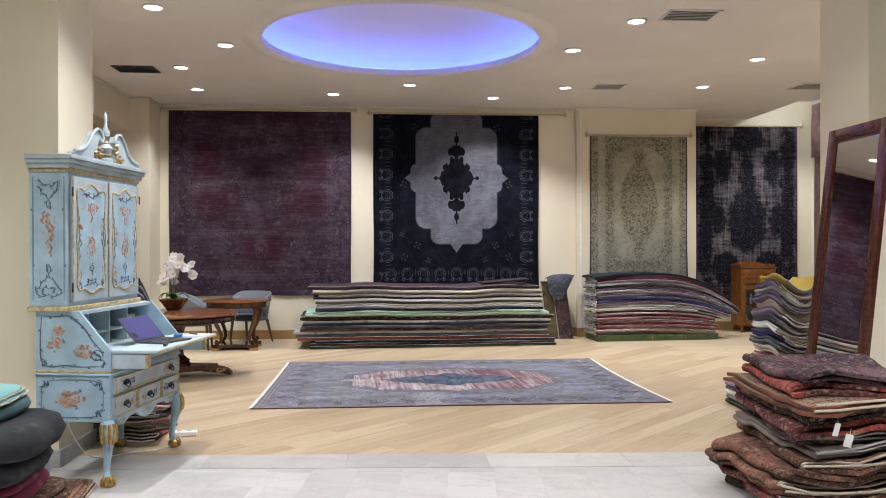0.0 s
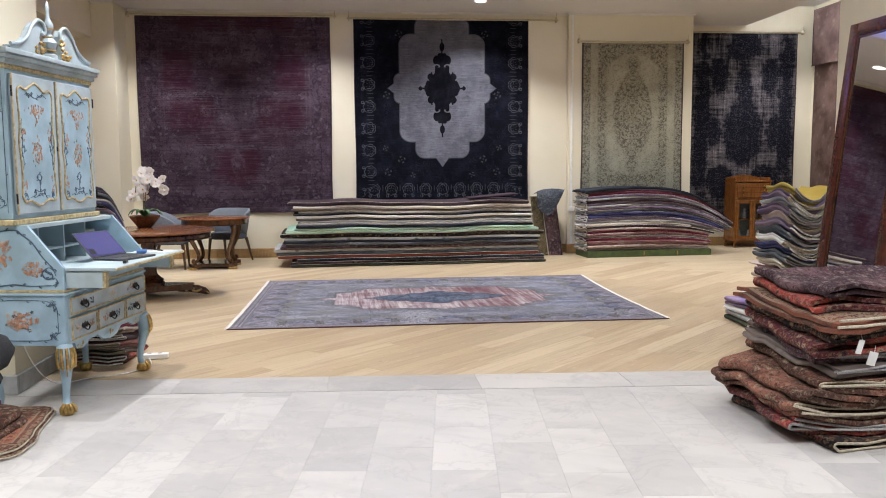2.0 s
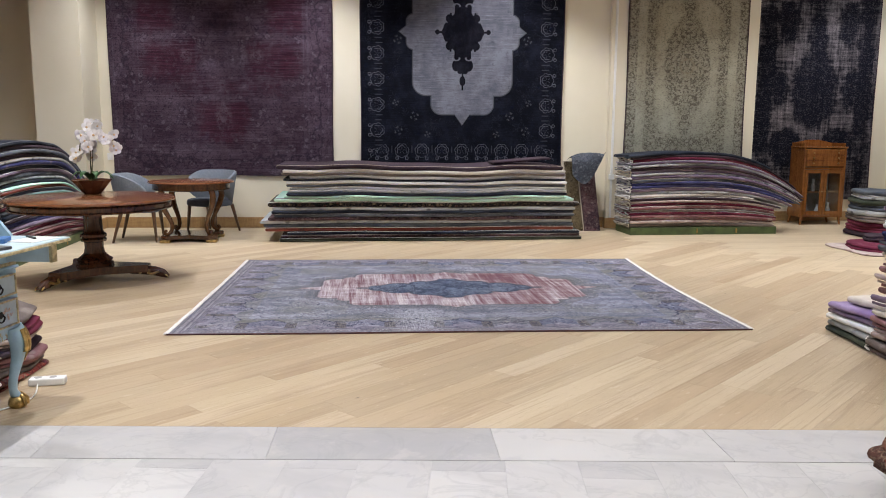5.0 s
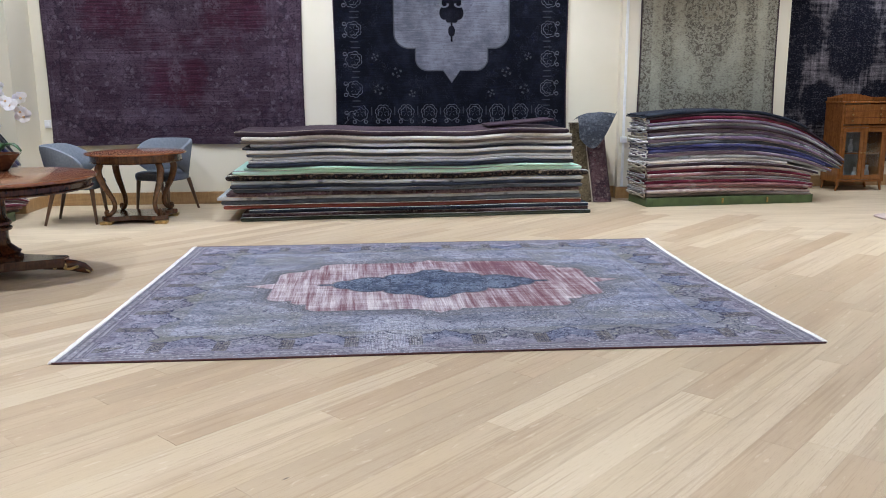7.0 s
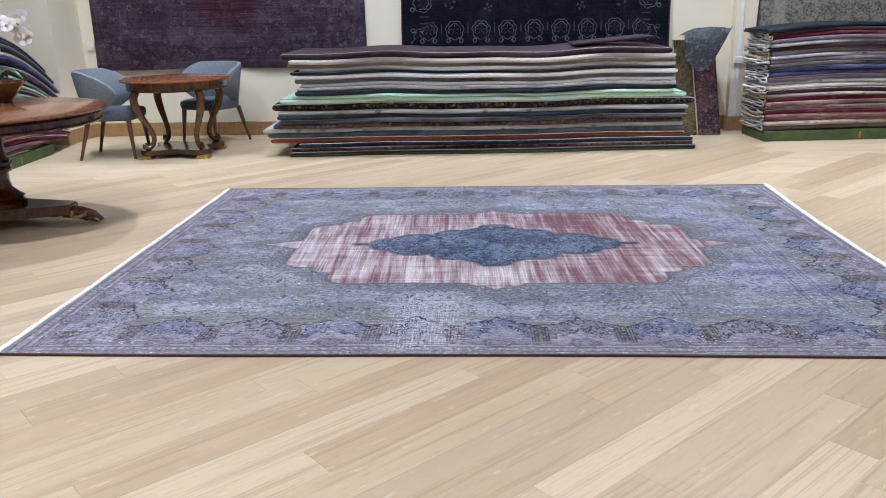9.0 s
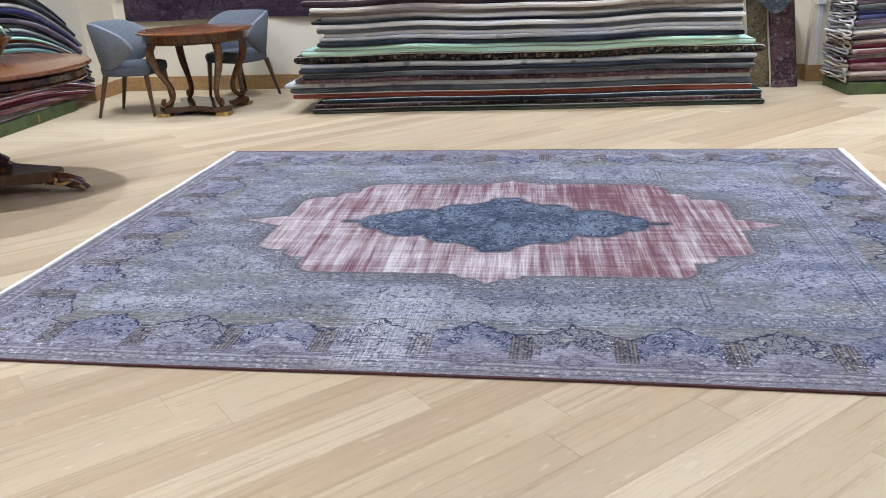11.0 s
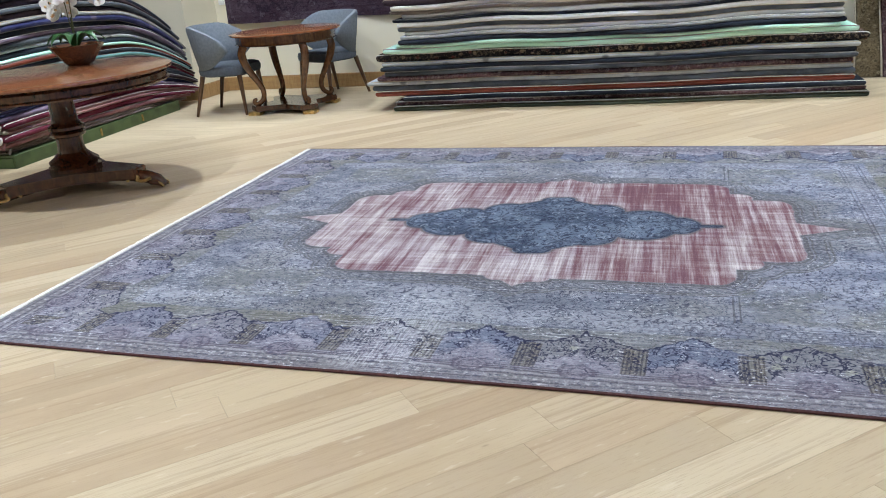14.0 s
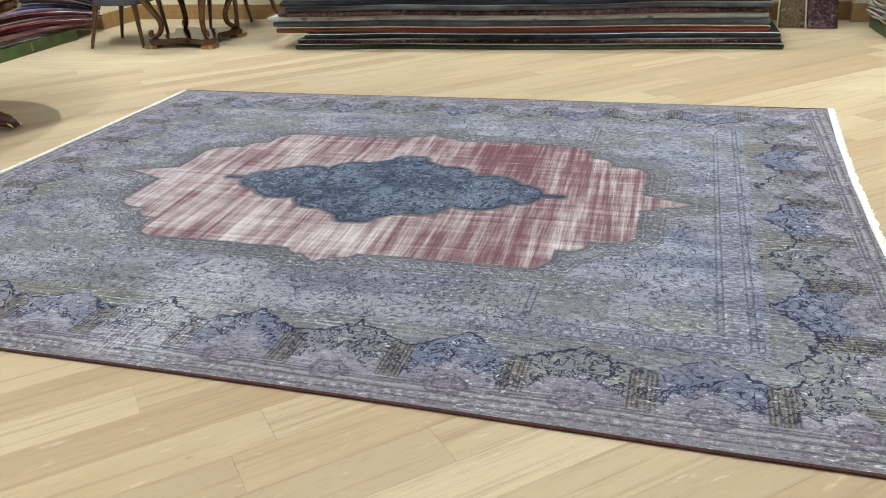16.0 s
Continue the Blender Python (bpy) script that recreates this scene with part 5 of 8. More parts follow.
def sheet_fold(cx, cy, z, wx, wy, th, ang, dye, seed, layers=3, wave=0.06, edge=None, sag=0.0, place="", group="", cord=0.008, nose=-1, wavef=2.3):
    """A rug folded to and fro into a few sheets: round noses at the sides, the sheets' edges open to the front."""
    rnd = random.Random(seed)
    root = empty("folded_rug", pose(cx, cy, z, 0, 0, ang), DYES[dye][0] + " rug folded up " + place, "rug", group)
    pitch = th / layers
    t = pitch * 0.74
    path = []
    for k in range(layers):
        zc = pitch * (k + 0.5)
        way = nose if k % 2 == 0 else -nose
        x_end = wx / 2 * (1 - 0.10 * rnd.random())
        xs = [(-way * wx / 2 * (1 - 0.08 * rnd.random())) if k == 0 else -way * (wx / 2 - pitch * 0.5)] + [way * (x_end - pitch * 0.5) * f - 0 for f in (-0.7, -0.35, 0.0, 0.35, 0.7)]
        path += [(x, zc) for x in xs]
        if k < layers - 1:
            path += [(way * (wx / 2 - pitch * 0.5 + pitch * 0.62 * math.cos(radians(a))), zc + pitch * 0.5 + pitch * 0.5 * math.sin(radians(a))) for a in (-80, -40, 0, 40, 80)]
        else:
            path.append((way * x_end, zc))
    rows = 9
    place_m = pose(cx, cy, 0, 0, 0, ang)
    loops = []
    bm = bmesh.new()
    fronts = [rnd.uniform(-0.025, 0.025) for _ in range(layers + 1)]
    line = []
    for j in range(rows):
        f = j / (rows - 1)
        ring_a, ring_b = [], []
        for i, (x, zz) in enumerate(path):
            px, pz = path[max(i - 1, 0)]
            nx, nz = path[min(i + 1, len(path) - 1)]
            d = Vector((nx - px, nz - pz)).normalized()
            y = -wy / 2 + wy * f
            lay = min(layers, int(zz / pitch))
            if j == 0:
                y += fronts[lay] + 0.02 * noise.noise((x * 5, zz * 9, seed))
            g = place_m @ Vector((x, y, 0))
            dz = sag * min(1.3, (2 * x / wx) ** 2) + wave * (noise.noise((g.x * wavef, g.y * wavef, (z + zz) * 0.7)) + 0.40 * noise.noise((g.x * 6.0, g.y * 6.0, (z + zz) * 2.0)))
            dx = 0.022 * noise.noise((y * 3.0, zz * 5.0, seed))
            lo = 0.002 if z < 0.01 else -9
            ring_a.append(bm.verts.new((x + dx - d.y * t / 2, y, max(lo, zz + dz + d.x * t / 2))))
            ring_b.append(bm.verts.new((x + dx + d.y * t / 2, y, max(lo, zz + dz - d.x * t / 2))))
            if j == 0:
                line.append((x + dx, y - 0.002, max(cord, zz + dz)))
        loops.append(ring_a + ring_b[::-1])
    n = len(loops[0])
    for p, q in zip(loops, loops[1:]):
        for i in range(n):
            bm.faces.new((p[i], p[(i + 1) % n], q[(i + 1) % n], q[i]))
    m = len(path)
    for lp in (loops[0], loops[-1]):
        for i in range(m - 1):
            bm.faces.new((lp[i], lp[i + 1], lp[n - 2 - i], lp[n - 1 - i]))
    part("body", bm, WOOL[dye], root, smooth=60)
    if edge:
        bm = bmesh.new()
        tube(bm, line, min(cord, t * 0.5), 6)
        part("selvedge", bm, edge, root, "pale corded edge", smooth=60)
    return root


# pile beside the mirror, oriental rugs: dye, thickness, left edge, right edge, front, back
DYES["bordered"] = ("bordered brown red oriental",)
WOOL["bordered"] = oriental("bordered_brown_red_wool", (0.21, 0.078, 0.05), (0.045, 0.028, 0.024), (0.27, 0.20, 0.14), (0.10, 0.03, 0.022), (0.51, 0.47))
z = 0.0
PILE = "in the oriental pile"
for dye, th, xa, xb, ya, yb, ang, layers, wv, edge, nose in (
        ("fig", 0.075, 2.62, 3.62, 4.88, 5.76, 8, 2, 0.05, EDGECREAM, -1), ("madder", 0.085, 2.52, 3.62, 4.90, 5.78, -4, 3, 0.09, EDGEGREY, -1), ("umber", 0.085, 2.48, 3.56, 4.92, 5.80, 3, 3, 0.10, EDGECREAM, 1), ("umber", 0.080, 2.52, 3.60, 4.92, 5.78, 6, 2, 0.10, None, -1),
        ("umber", 0.075, 2.66, 3.62, 4.88, 5.74, -3, 2, 0.10, EDGECREAM, -1), ("taupe", 0.060, 2.66, 3.52, 4.92, 5.76, 7, 3, 0.09, EDGEGREY, -1), ("mauve", 0.055, 2.66, 3.58, 4.92, 5.74, -4, 2, 0.09, EDGEGREY, 1), ("madder", 0.080, 2.64, 3.60, 4.90, 5.74, -3, 2, 0.09, None, -1), ("fig", 0.060, 2.66, 3.62, 4.90, 5.74, 3, 2, 0.085, None, -1),
        ("bordered", 0.030, 2.58, 3.60, 4.86, 5.82, 6, 1, 0.08, EDGECREAM, -1), ("bordered", 0.030, 2.60, 3.62, 4.86, 5.82, 4, 1, 0.08, EDGECREAM, -1),
        ("madder", 0.070, 2.70, 3.60, 5.02, 5.76, -4, 2, 0.09, None, -1), ("mauve", 0.065, 2.72, 3.60, 5.04, 5.76, 3, 2, 0.10, None, -1)):
    sheet_fold((xa + xb) / 2, (ya + yb) / 2, z, xb - xa, yb - ya, th, ang, dye, int(z * 1000) + 17, layers, wv, edge, place=PILE, group="pile of oriental rugs", nose=nose)
    z += th * 0.985

# tall pile and low pile behind the mirror
z = 0.0
for k, (dye, th, wx, wy, dx, dy) in enumerate((("taupe", 0.07, 0.62, 0.62, 0, 0), ("beige", 0.06, 0.60, 0.6, 0.02, 0), ("rose", 0.06, 0.6, 0.6, -0.02, 0), ("cream", 0.055, 0.6, 0.58, 0, 0), ("lilac", 0.06, 0.6, 0.6, 0, 0.02), ("rose", 0.06, 0.58, 0.58, 0.01, 0), ("beige", 0.055, 0.62, 0.6, 0, 0), ("rose", 0.055, 0.60, 0.6, 0.02, 0), ("cream", 0.05, 0.58, 0.58, 0, 0),
                                             ("slate", 0.06, 0.62, 0.6, 0, 0), ("indigo", 0.05, 0.6, 0.6, 0.01, 0), ("white", 0.05, 0.62, 0.6, 0, 0), ("slate", 0.05, 0.58, 0.58, 0, 0), ("lilac", 0.055, 0.6, 0.6, 0, 0), ("beige", 0.05, 0.6, 0.58, 0.02, 0), ("lilac", 0.055, 0.62, 0.6, 0.0, 0), ("ash", 0.05, 0.6, 0.6, 0.02, 0), ("lilac", 0.05, 0.6, 0.6, 0, 0), ("yellow", 0.055, 0.56, 0.54, 0.03, 0))):
    th *= 1.19
    sheet_fold(3.96 + dx, 7.58 + dy, z, wx * (0.78 - 0.011 * k), wy * 0.9, th, 5 * math.sin(k * 2.1), dye, 700 + k, 3, 0.03 + 0.002 * k, (EDGEGREY, EDGEWHITE, EDGECREAM)[k % 3], min(0.085, 0.007 * k), "in the tall pile", "tall pile of rugs", 0.007, -1 if k % 2 else 1, 3.4)
    z += th * 0.98
z = 0.0
for k, (dye, th, wx, wy) in enumerate((("moss", 0.05, 0.52, 0.56), ("ash", 0.05, 0.50, 0.54), ("white", 0.05, 0.51, 0.55), ("lilac", 0.04, 0.50, 0.54), ("violet", 0.05, 0.48, 0.52), ("cream", 0.06, 0.42, 0.46))):
    sheet_fold(4.0 + (0.05 if k == 5 else 0), 8.12 - 0.05 * (k == 5), z, wx, wy, th, -4 + k * 2, dye, 760 + k, 2, 0.03, EDGEWHITE, 0.0, "in a low pile", "low pile of rugs")
    z += th * 0.98
# pile and spread rugs farther along the side
z = 0.0
for k, (dye, th, wx, wy) in enumerate((("plum", 0.07, 0.9, 0.85), ("wine", 0.08, 0.86, 0.8), ("wine", 0.07, 0.84, 0.8), ("taupe", 0.08, 0.9, 0.85), ("ash", 0.08, 0.88, 0.8), ("slate", 0.08, 0.84, 0.8), ("moss", 0.07, 0.86, 0.8), ("ash", 0.06, 0.8, 0.78), ("slate", 0.06, 0.8, 0.76))):
    bundle(7.45, 13.55, z, wx, wy, th, 5 * math.sin(k * 1.7), dye, 800 + k, 1 + k % 2, 0.02, None, place="near the cabinet", group="far pile of rugs", power=5)
    z += th * 0.98
bundle(6.66, 12.25, 0.0, 1.15, 1.05, 0.022, 0, "beige", 820, 1, 0.002, None, place="under others", group="rugs dropped on the floor", power=9)
bundle(6.72, 12.22, 0.022, 1.05, 0.85, 0.07, -14, "wine", 821, 2, 0.03, None, place="on the floor", group="rugs dropped on the floor", power=3)
bundle(6.95, 12.45, 0.09, 0.85, 0.42, 0.075, -18, "plum", 822, 2, 0.03, None, place="on another", group="rugs dropped on the floor", power=3)
# pile behind the secretary desk
z = 0.0
for k, (dye, th, wx, wy) in enumerate((("madder", 0.075, 0.72, 0.62), ("taupe", 0.05, 0.70, 0.6), ("rose", 0.06, 0.72, 0.6), ("plum", 0.06, 0.7, 0.58), ("beige", 0.05, 0.7, 0.6), ("wine", 0.06, 0.68, 0.58), ("taupe", 0.05, 0.66, 0.56))):
    sheet_fold(-1.90, 7.47, z, wx, wy, th, 4 * math.sin(k * 2.3), dye, 840 + k, 3, 0.07, EDGEWHITE if k % 3 == 0 else EDGECREAM, 0.0, "behind the desk", "pile of rugs behind the desk", 0.006, 1 if k % 2 else -1)
    z += th * 0.98
# pile in the foreground by the column
bundle(-1.93, 5.55, 0.0, 0.78, 0.90, 0.045, 8, "bordered", 861, 2, 0.016, EDGECREAM, (-130, 60), place="beside the desk", group="pile of rugs by the column", power=7)
bundle(-1.98, 5.42, 0.03, 0.66, 0.8, 0.10, -6, "umber", 862, 2, 0.02, None, place="beside the desk", group="pile of rugs by the column", power=4)
bundle(-2.02, 5.35, 0.13, 0.6, 0.76, 0.13, 5, "wine", 863, 2, 0.02, None, place="beside the desk", group="pile of rugs by the column", power=4)
bundle(-2.0, 5.30, 0.26, 0.64, 0.74, 0.14, 3, "char", 864, 1, 0.01, None, place="beside the desk", group="pile of rugs by the column", power=4)
bundle(-1.97, 5.28, 0.40, 0.76, 0.78, 0.19, 6, "char", 865, 1, 0.01, None, place="rolled over itself", group="pile of rugs by the column", power=4)
bundle(-2.12, 5.30, 0.59, 0.62, 0.66, 0.10, -4, "teal", 866, 1, 0.01, None, place="in the pile", group="pile of rugs by the column", power=4)
bundle(-2.16, 5.30, 0.69, 0.66, 0.6, 0.05, 2, "pool", 867, 2, 0.012, EDGECREAM, (-120, 40), place="topping the pile", group="pile of rugs by the column", power=5)


def leaning_carpet(x, wd, ht, y0, y1, dye, seed, label):
    """A folded carpet stood on end against the wall."""
    root = empty("leaning_carpet", pose(x, 0, 0), label, "carpet", "carpets leaning in the corner")
    bm = bmesh.new()
    secs = []
    for j in range(15):
        t = j / 14
        y = y0 + (y1 - y0) * t ** 0.85
        sec = []
        for a in range(20):
            ang = 2 * math.pi * a / 20
            c, s = math.cos(ang), math.sin(ang)
            px = (abs(c) ** 0.35) * (1 if c > 0 else -1) * wd / 2 * (1 + 0.05 * noise.noise((t * 3, seed, 0)))
            py = (abs(s) ** 0.6) * (1 if s > 0 else -1) * 0.045
            sec.append(bm.verts.new((px + 0.03 * math.sin(t * 3 + seed), y + py + 0.01 * noise.noise((px * 6, t * 5, seed)), 0.004 + t * ht)))
        secs.append(sec)
    for a, b in zip(secs, secs[1:]):
        for k in range(20):
            bm.faces.new((a[k], a[(k + 1) % 20], b[(k + 1) % 20], b[k]))
    bm.faces.new(secs[0])
    bm.faces.new(secs[-1])
    part("body", bm, WOOL[dye], root, smooth=50)
    bm = bmesh.new()
    tube(bm, [(-wd / 2 + 0.03 * math.sin(t / 8 * 3 + seed) - 0.01, y0 + (y1 - y0) * (t / 8) ** 0.85 - 0.04, 0.01 + ht * t / 8) for t in range(9)], 0.008, 6)
    part("fringe", bm, EDGECREAM, root, "thin pale fringe", smooth=60)


leaning_carpet(3.19, 0.22, 0.98, 14.18, 14.42, "tobacco", 1.0, "brown patterned carpet roll leaning against the wall")
leaning_carpet(3.42, 0.24, 0.98, 14.16, 14.40, "mauve", 2.0, "faded mauve carpet leaning against the wall")
root = empty("draped_carpet", pose(3.34, 14.27, 0.0), "slate grey carpet draped over two leaning carpets", "carpet", "carpets leaning in the corner")
bm = bmesh.new()
g = []
for j in range(19):
    row = []
    t = j / 18
    for i in range(21):
        s = i / 20
        x = -0.25 + 0.50 * s
        hang = t - 0.42
        drop = 0.44 - 0.9 * abs(s - 0.38) ** 1.7 - 0.14 * max(0.0, s - 0.5)
        z = 1.07 + 0.06 * max(0.0, math.sin(s * 3.1)) ** 0.5 * 0.7 + 0.02 * s - max(0, -hang) / 0.42 * drop - 0.10 * max(0, hang)
        y = -0.13 - 0.035 * min(1, max(0, -hang) * 5) + max(0, hang) * 0.34 + 0.010 * noise.noise((s * 4, t * 4, 1))
        row.append(bm.verts.new((x * 0.92 + 0.04 * (0.42 - t), y, z + 0.008 * noise.noise((s * 5, t * 3, 7)))))
    g.append(row)
for j in range(18):
    for i in range(20):
        bm.faces.new((g[j][i], g[j][i + 1], g[j + 1][i + 1], g[j + 1][i]))
r = bmesh.ops.extrude_face_region(bm, geom=list(bm.faces))
for e in r["geom"]:
    if isinstance(e, bmesh.types.BMVert):
        e.co.y -= 0.016
part("body", bm, oriental("grey_figured_wool", (0.075, 0.085, 0.105), (0.03, 0.034, 0.045), (0.17, 0.18, 0.20), (0.05, 0.06, 0.08)), root, smooth=50)

# paper tags on the oriental pile
for x, y, zz, rz in ((2.83, 4.85, 0.575, 20), (2.90, 4.85, 0.51, -10), (3.25, 4.84, 0.60, 8)):
    root = empty("price_tag", pose(x, y, zz, 8, 12, rz), "small white paper tag hanging from a rug", "tag", "paper tags on rugs")
    part("card", solid(-0.022, 0.022, -0.002, 0.002, -0.075, 0.0, 0.001), WHITE, root)
    bm = bmesh.new()
    tube(bm, [(0, 0, 0), (0.004, 0.02, 0.03)], 0.0015, 5)
    part("string", bm, CREAMFRINGE, root)


# ---- tables, chairs, flowers, cabinet, mirror ----
def paw(bm_wood, bm_gilt, m):
    """A lion foot with gilt scrolls, toes along +x."""
    tube(bm_wood, [(-0.22, 0, 0.085), (-0.10, 0, 0.082), (0.0, 0, 0.072), (0.075, 0, 0.050), (0.115, 0, 0.026)], [0.040, 0.044, 0.046, 0.042, 0.026], 10, 0.9, m)
    for k in (-1, 0, 1):
        tube(bm_wood, [(0.03, k * 0.024, 0.040), (0.09, k * 0.030, 0.040), (0.125, k * 0.032, 0.018)], [0.018, 0.019, 0.011], 7, 1.0, m)
    for s in (-1, 1):
        tube(bm_gilt, spline([(-0.13, s * 0.046, 0.055), (-0.09, s * 0.052, 0.095), (-0.04, s * 0.052, 0.085), (-0.05, s * 0.052, 0.062), (-0.01, s * 0.05, 0.055), (0.05, s * 0.046, 0.075)], 4), 0.0115, 6, 1.0, m)
        tube(bm_gilt, [(0.085, s * 0.036, 0.05), (0.12, s * 0.040, 0.032), (0.132, s * 0.034, 0.012)], [0.006, 0.008, 0.004], 6, 1.0, m)


def round_table():
    root = empty("round_table", pose(-2.24, 10.56, 0), "large round mahogany pedestal table with gilt lion paws", "table")
    bm = bmesh.new()
    R = 0.745
    lathe(bm, [(0, 0.752), (R - 0.02, 0.752), (R, 0.758), (R + 0.006, 0.768), (R, 0.778), (R - 0.012, 0.783), (0, 0.784)], 72)
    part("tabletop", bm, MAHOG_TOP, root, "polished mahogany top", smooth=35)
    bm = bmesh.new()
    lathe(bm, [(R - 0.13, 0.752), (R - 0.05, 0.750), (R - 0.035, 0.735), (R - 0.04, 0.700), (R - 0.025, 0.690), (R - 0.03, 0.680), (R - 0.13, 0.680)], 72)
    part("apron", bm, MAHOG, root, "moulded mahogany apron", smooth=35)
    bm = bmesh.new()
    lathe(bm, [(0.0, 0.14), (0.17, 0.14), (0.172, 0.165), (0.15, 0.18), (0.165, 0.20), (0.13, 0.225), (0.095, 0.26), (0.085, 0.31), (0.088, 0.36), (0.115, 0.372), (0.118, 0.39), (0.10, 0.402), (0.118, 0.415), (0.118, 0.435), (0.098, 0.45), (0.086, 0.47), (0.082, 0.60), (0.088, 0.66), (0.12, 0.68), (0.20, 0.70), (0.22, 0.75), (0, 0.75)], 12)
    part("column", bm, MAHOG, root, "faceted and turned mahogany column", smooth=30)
    bm = bmesh.new()
    out = []
    for k in range(3):
        a0 = radians(4 - 118 * k) if k < 2 else radians(126)
        for off, r in ((-0.14, 0.50), (0.14, 0.50), (1.02, 0.20)):
            out.append((r * math.cos(a0 + off), r * math.sin(a0 + off)))
    out = sorted(out, key=lambda p: math.atan2(p[1], p[0]))
    lo = [bm.verts.new((x, y, 0.072)) for x, y in out]
    hi = [bm.verts.new((x, y, 0.142)) for x, y in out]
    bm.faces.new(lo[::-1])
    bm.faces.new(hi)
    for i in range(len(out)):
        j = (i + 1) % len(out)
        bm.faces.new((lo[i], lo[j], hi[j], hi[i]))
    bmesh.ops.bevel(bm, geom=list(bm.edges), offset=0.008, segments=2, affect="EDGES")
    part("plinth", bm, MAHOG, root, "three-cornered mahogany plinth", smooth=30)
    for ang in (4, -114, 126):
        a, b = bmesh.new(), bmesh.new()
        paw(a, b, pose(0.54 * math.cos(radians(ang)), 0.54 * math.sin(radians(ang)), 0, 0, 0, ang))
        leg = part("foot", a, MAHOG, root, smooth=60)
        part("gilt_scroll", b, GILT, leg, "gilt scrollwork", smooth=60)


round_table()


LEGWOOD = wood("brown_polished_leg_wood", (0.048, 0.017, 0.006), (0.155, 0.064, 0.022), 0.22)


def small_table():
    root = empty("side_table", pose(-2.0, 13.33, 0, 0, 0, 2.5), "small round mahogany table on scrolled legs", "table")
    bm = bmesh.new()
    R = 0.53
    lathe(bm, [(0, 0.735), (R - 0.02, 0.735), (R, 0.742), (R, 0.755), (R - 0.012, 0.760), (0, 0.760)], 56)
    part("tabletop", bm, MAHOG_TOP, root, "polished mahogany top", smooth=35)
    bm = bmesh.new()
    lathe(bm, [(R - 0.12, 0.735), (R - 0.055, 0.734), (R - 0.055, 0.668), (R - 0.045, 0.660), (R - 0.06, 0.652), (R - 0.12, 0.652)], 56)
    part("apron", bm, LEGWOOD, root, "moulded apron", smooth=35)
    for sx in (-1, 1):
        for sy in (-1, 1):
            bm = bmesh.new()
            d = Vector((sx * 0.70, sy * 0.70, 0))
            prof = [(0.425, 0.650), (0.452, 0.61), (0.458, 0.55), (0.42, 0.44), (0.355, 0.33), (0.305, 0.23), (0.31, 0.15), (0.36, 0.105), (0.405, 0.112), (0.402, 0.142), (0.38, 0.142)]
            pts = spline([(d.x * r, d.y * r, z) for r, z in prof], 4)
            rr = [0.036 + 0.008 * math.sin(min(1.0, i / len(pts) * 2.4) * math.pi) - 0.020 * (i / len(pts)) for i in range(len(pts))]
            tube(bm, pts, rr, 8)
            leg = part("leg", bm, LEGWOOD, root, "scrolled wooden leg", smooth=50)
            bm = bmesh.new()
            fx, fy = sx * 0.285, sy * 0.275
            box(bm, fx - 0.065, fx + 0.065, fy - 0.055, fy + 0.055, 0.0, 0.035, 0.008, 2)
            part("foot", bm, GILT, leg, "gilt block foot", smooth=40)
    bm = bmesh.new()
    out = []
    for k in range(4):
        a = radians(45 + 90 * k)
        out += [(0.43 * math.cos(a - 0.17), 0.41 * math.sin(a - 0.17)), (0.43 * math.cos(a + 0.17), 0.41 * math.sin(a + 0.17)), (0.22 * math.cos(a + math.pi / 4), 0.22 * math.sin(a + math.pi / 4))]
    lo = [bm.verts.new((x, y, 0.036)) for x, y in out]
    hi = [bm.verts.new((x, y, 0.085)) for x, y in out]
    bm.faces.new(lo[::-1])
    bm.faces.new(hi)
    for i in range(len(out)):
        j = (i + 1) % len(out)
        bm.faces.new((lo[i], lo[j], hi[j], hi[i]))
    bmesh.ops.bevel(bm, geom=list(bm.edges), offset=0.006, segments=2, affect="EDGES")
    part("platform", bm, MAHOG, root, "shaped lower platform", smooth=30)


small_table()

CHAIRLEG = wood("dark_chair_leg_wood", (0.055, 0.026, 0.013), (0.12, 0.060, 0.029), 0.35)


SEATCLOTH = plain("darker_grey_upholstery", (0.085, 0.095, 0.115), 0.9, 0.2, 0.14, 45)


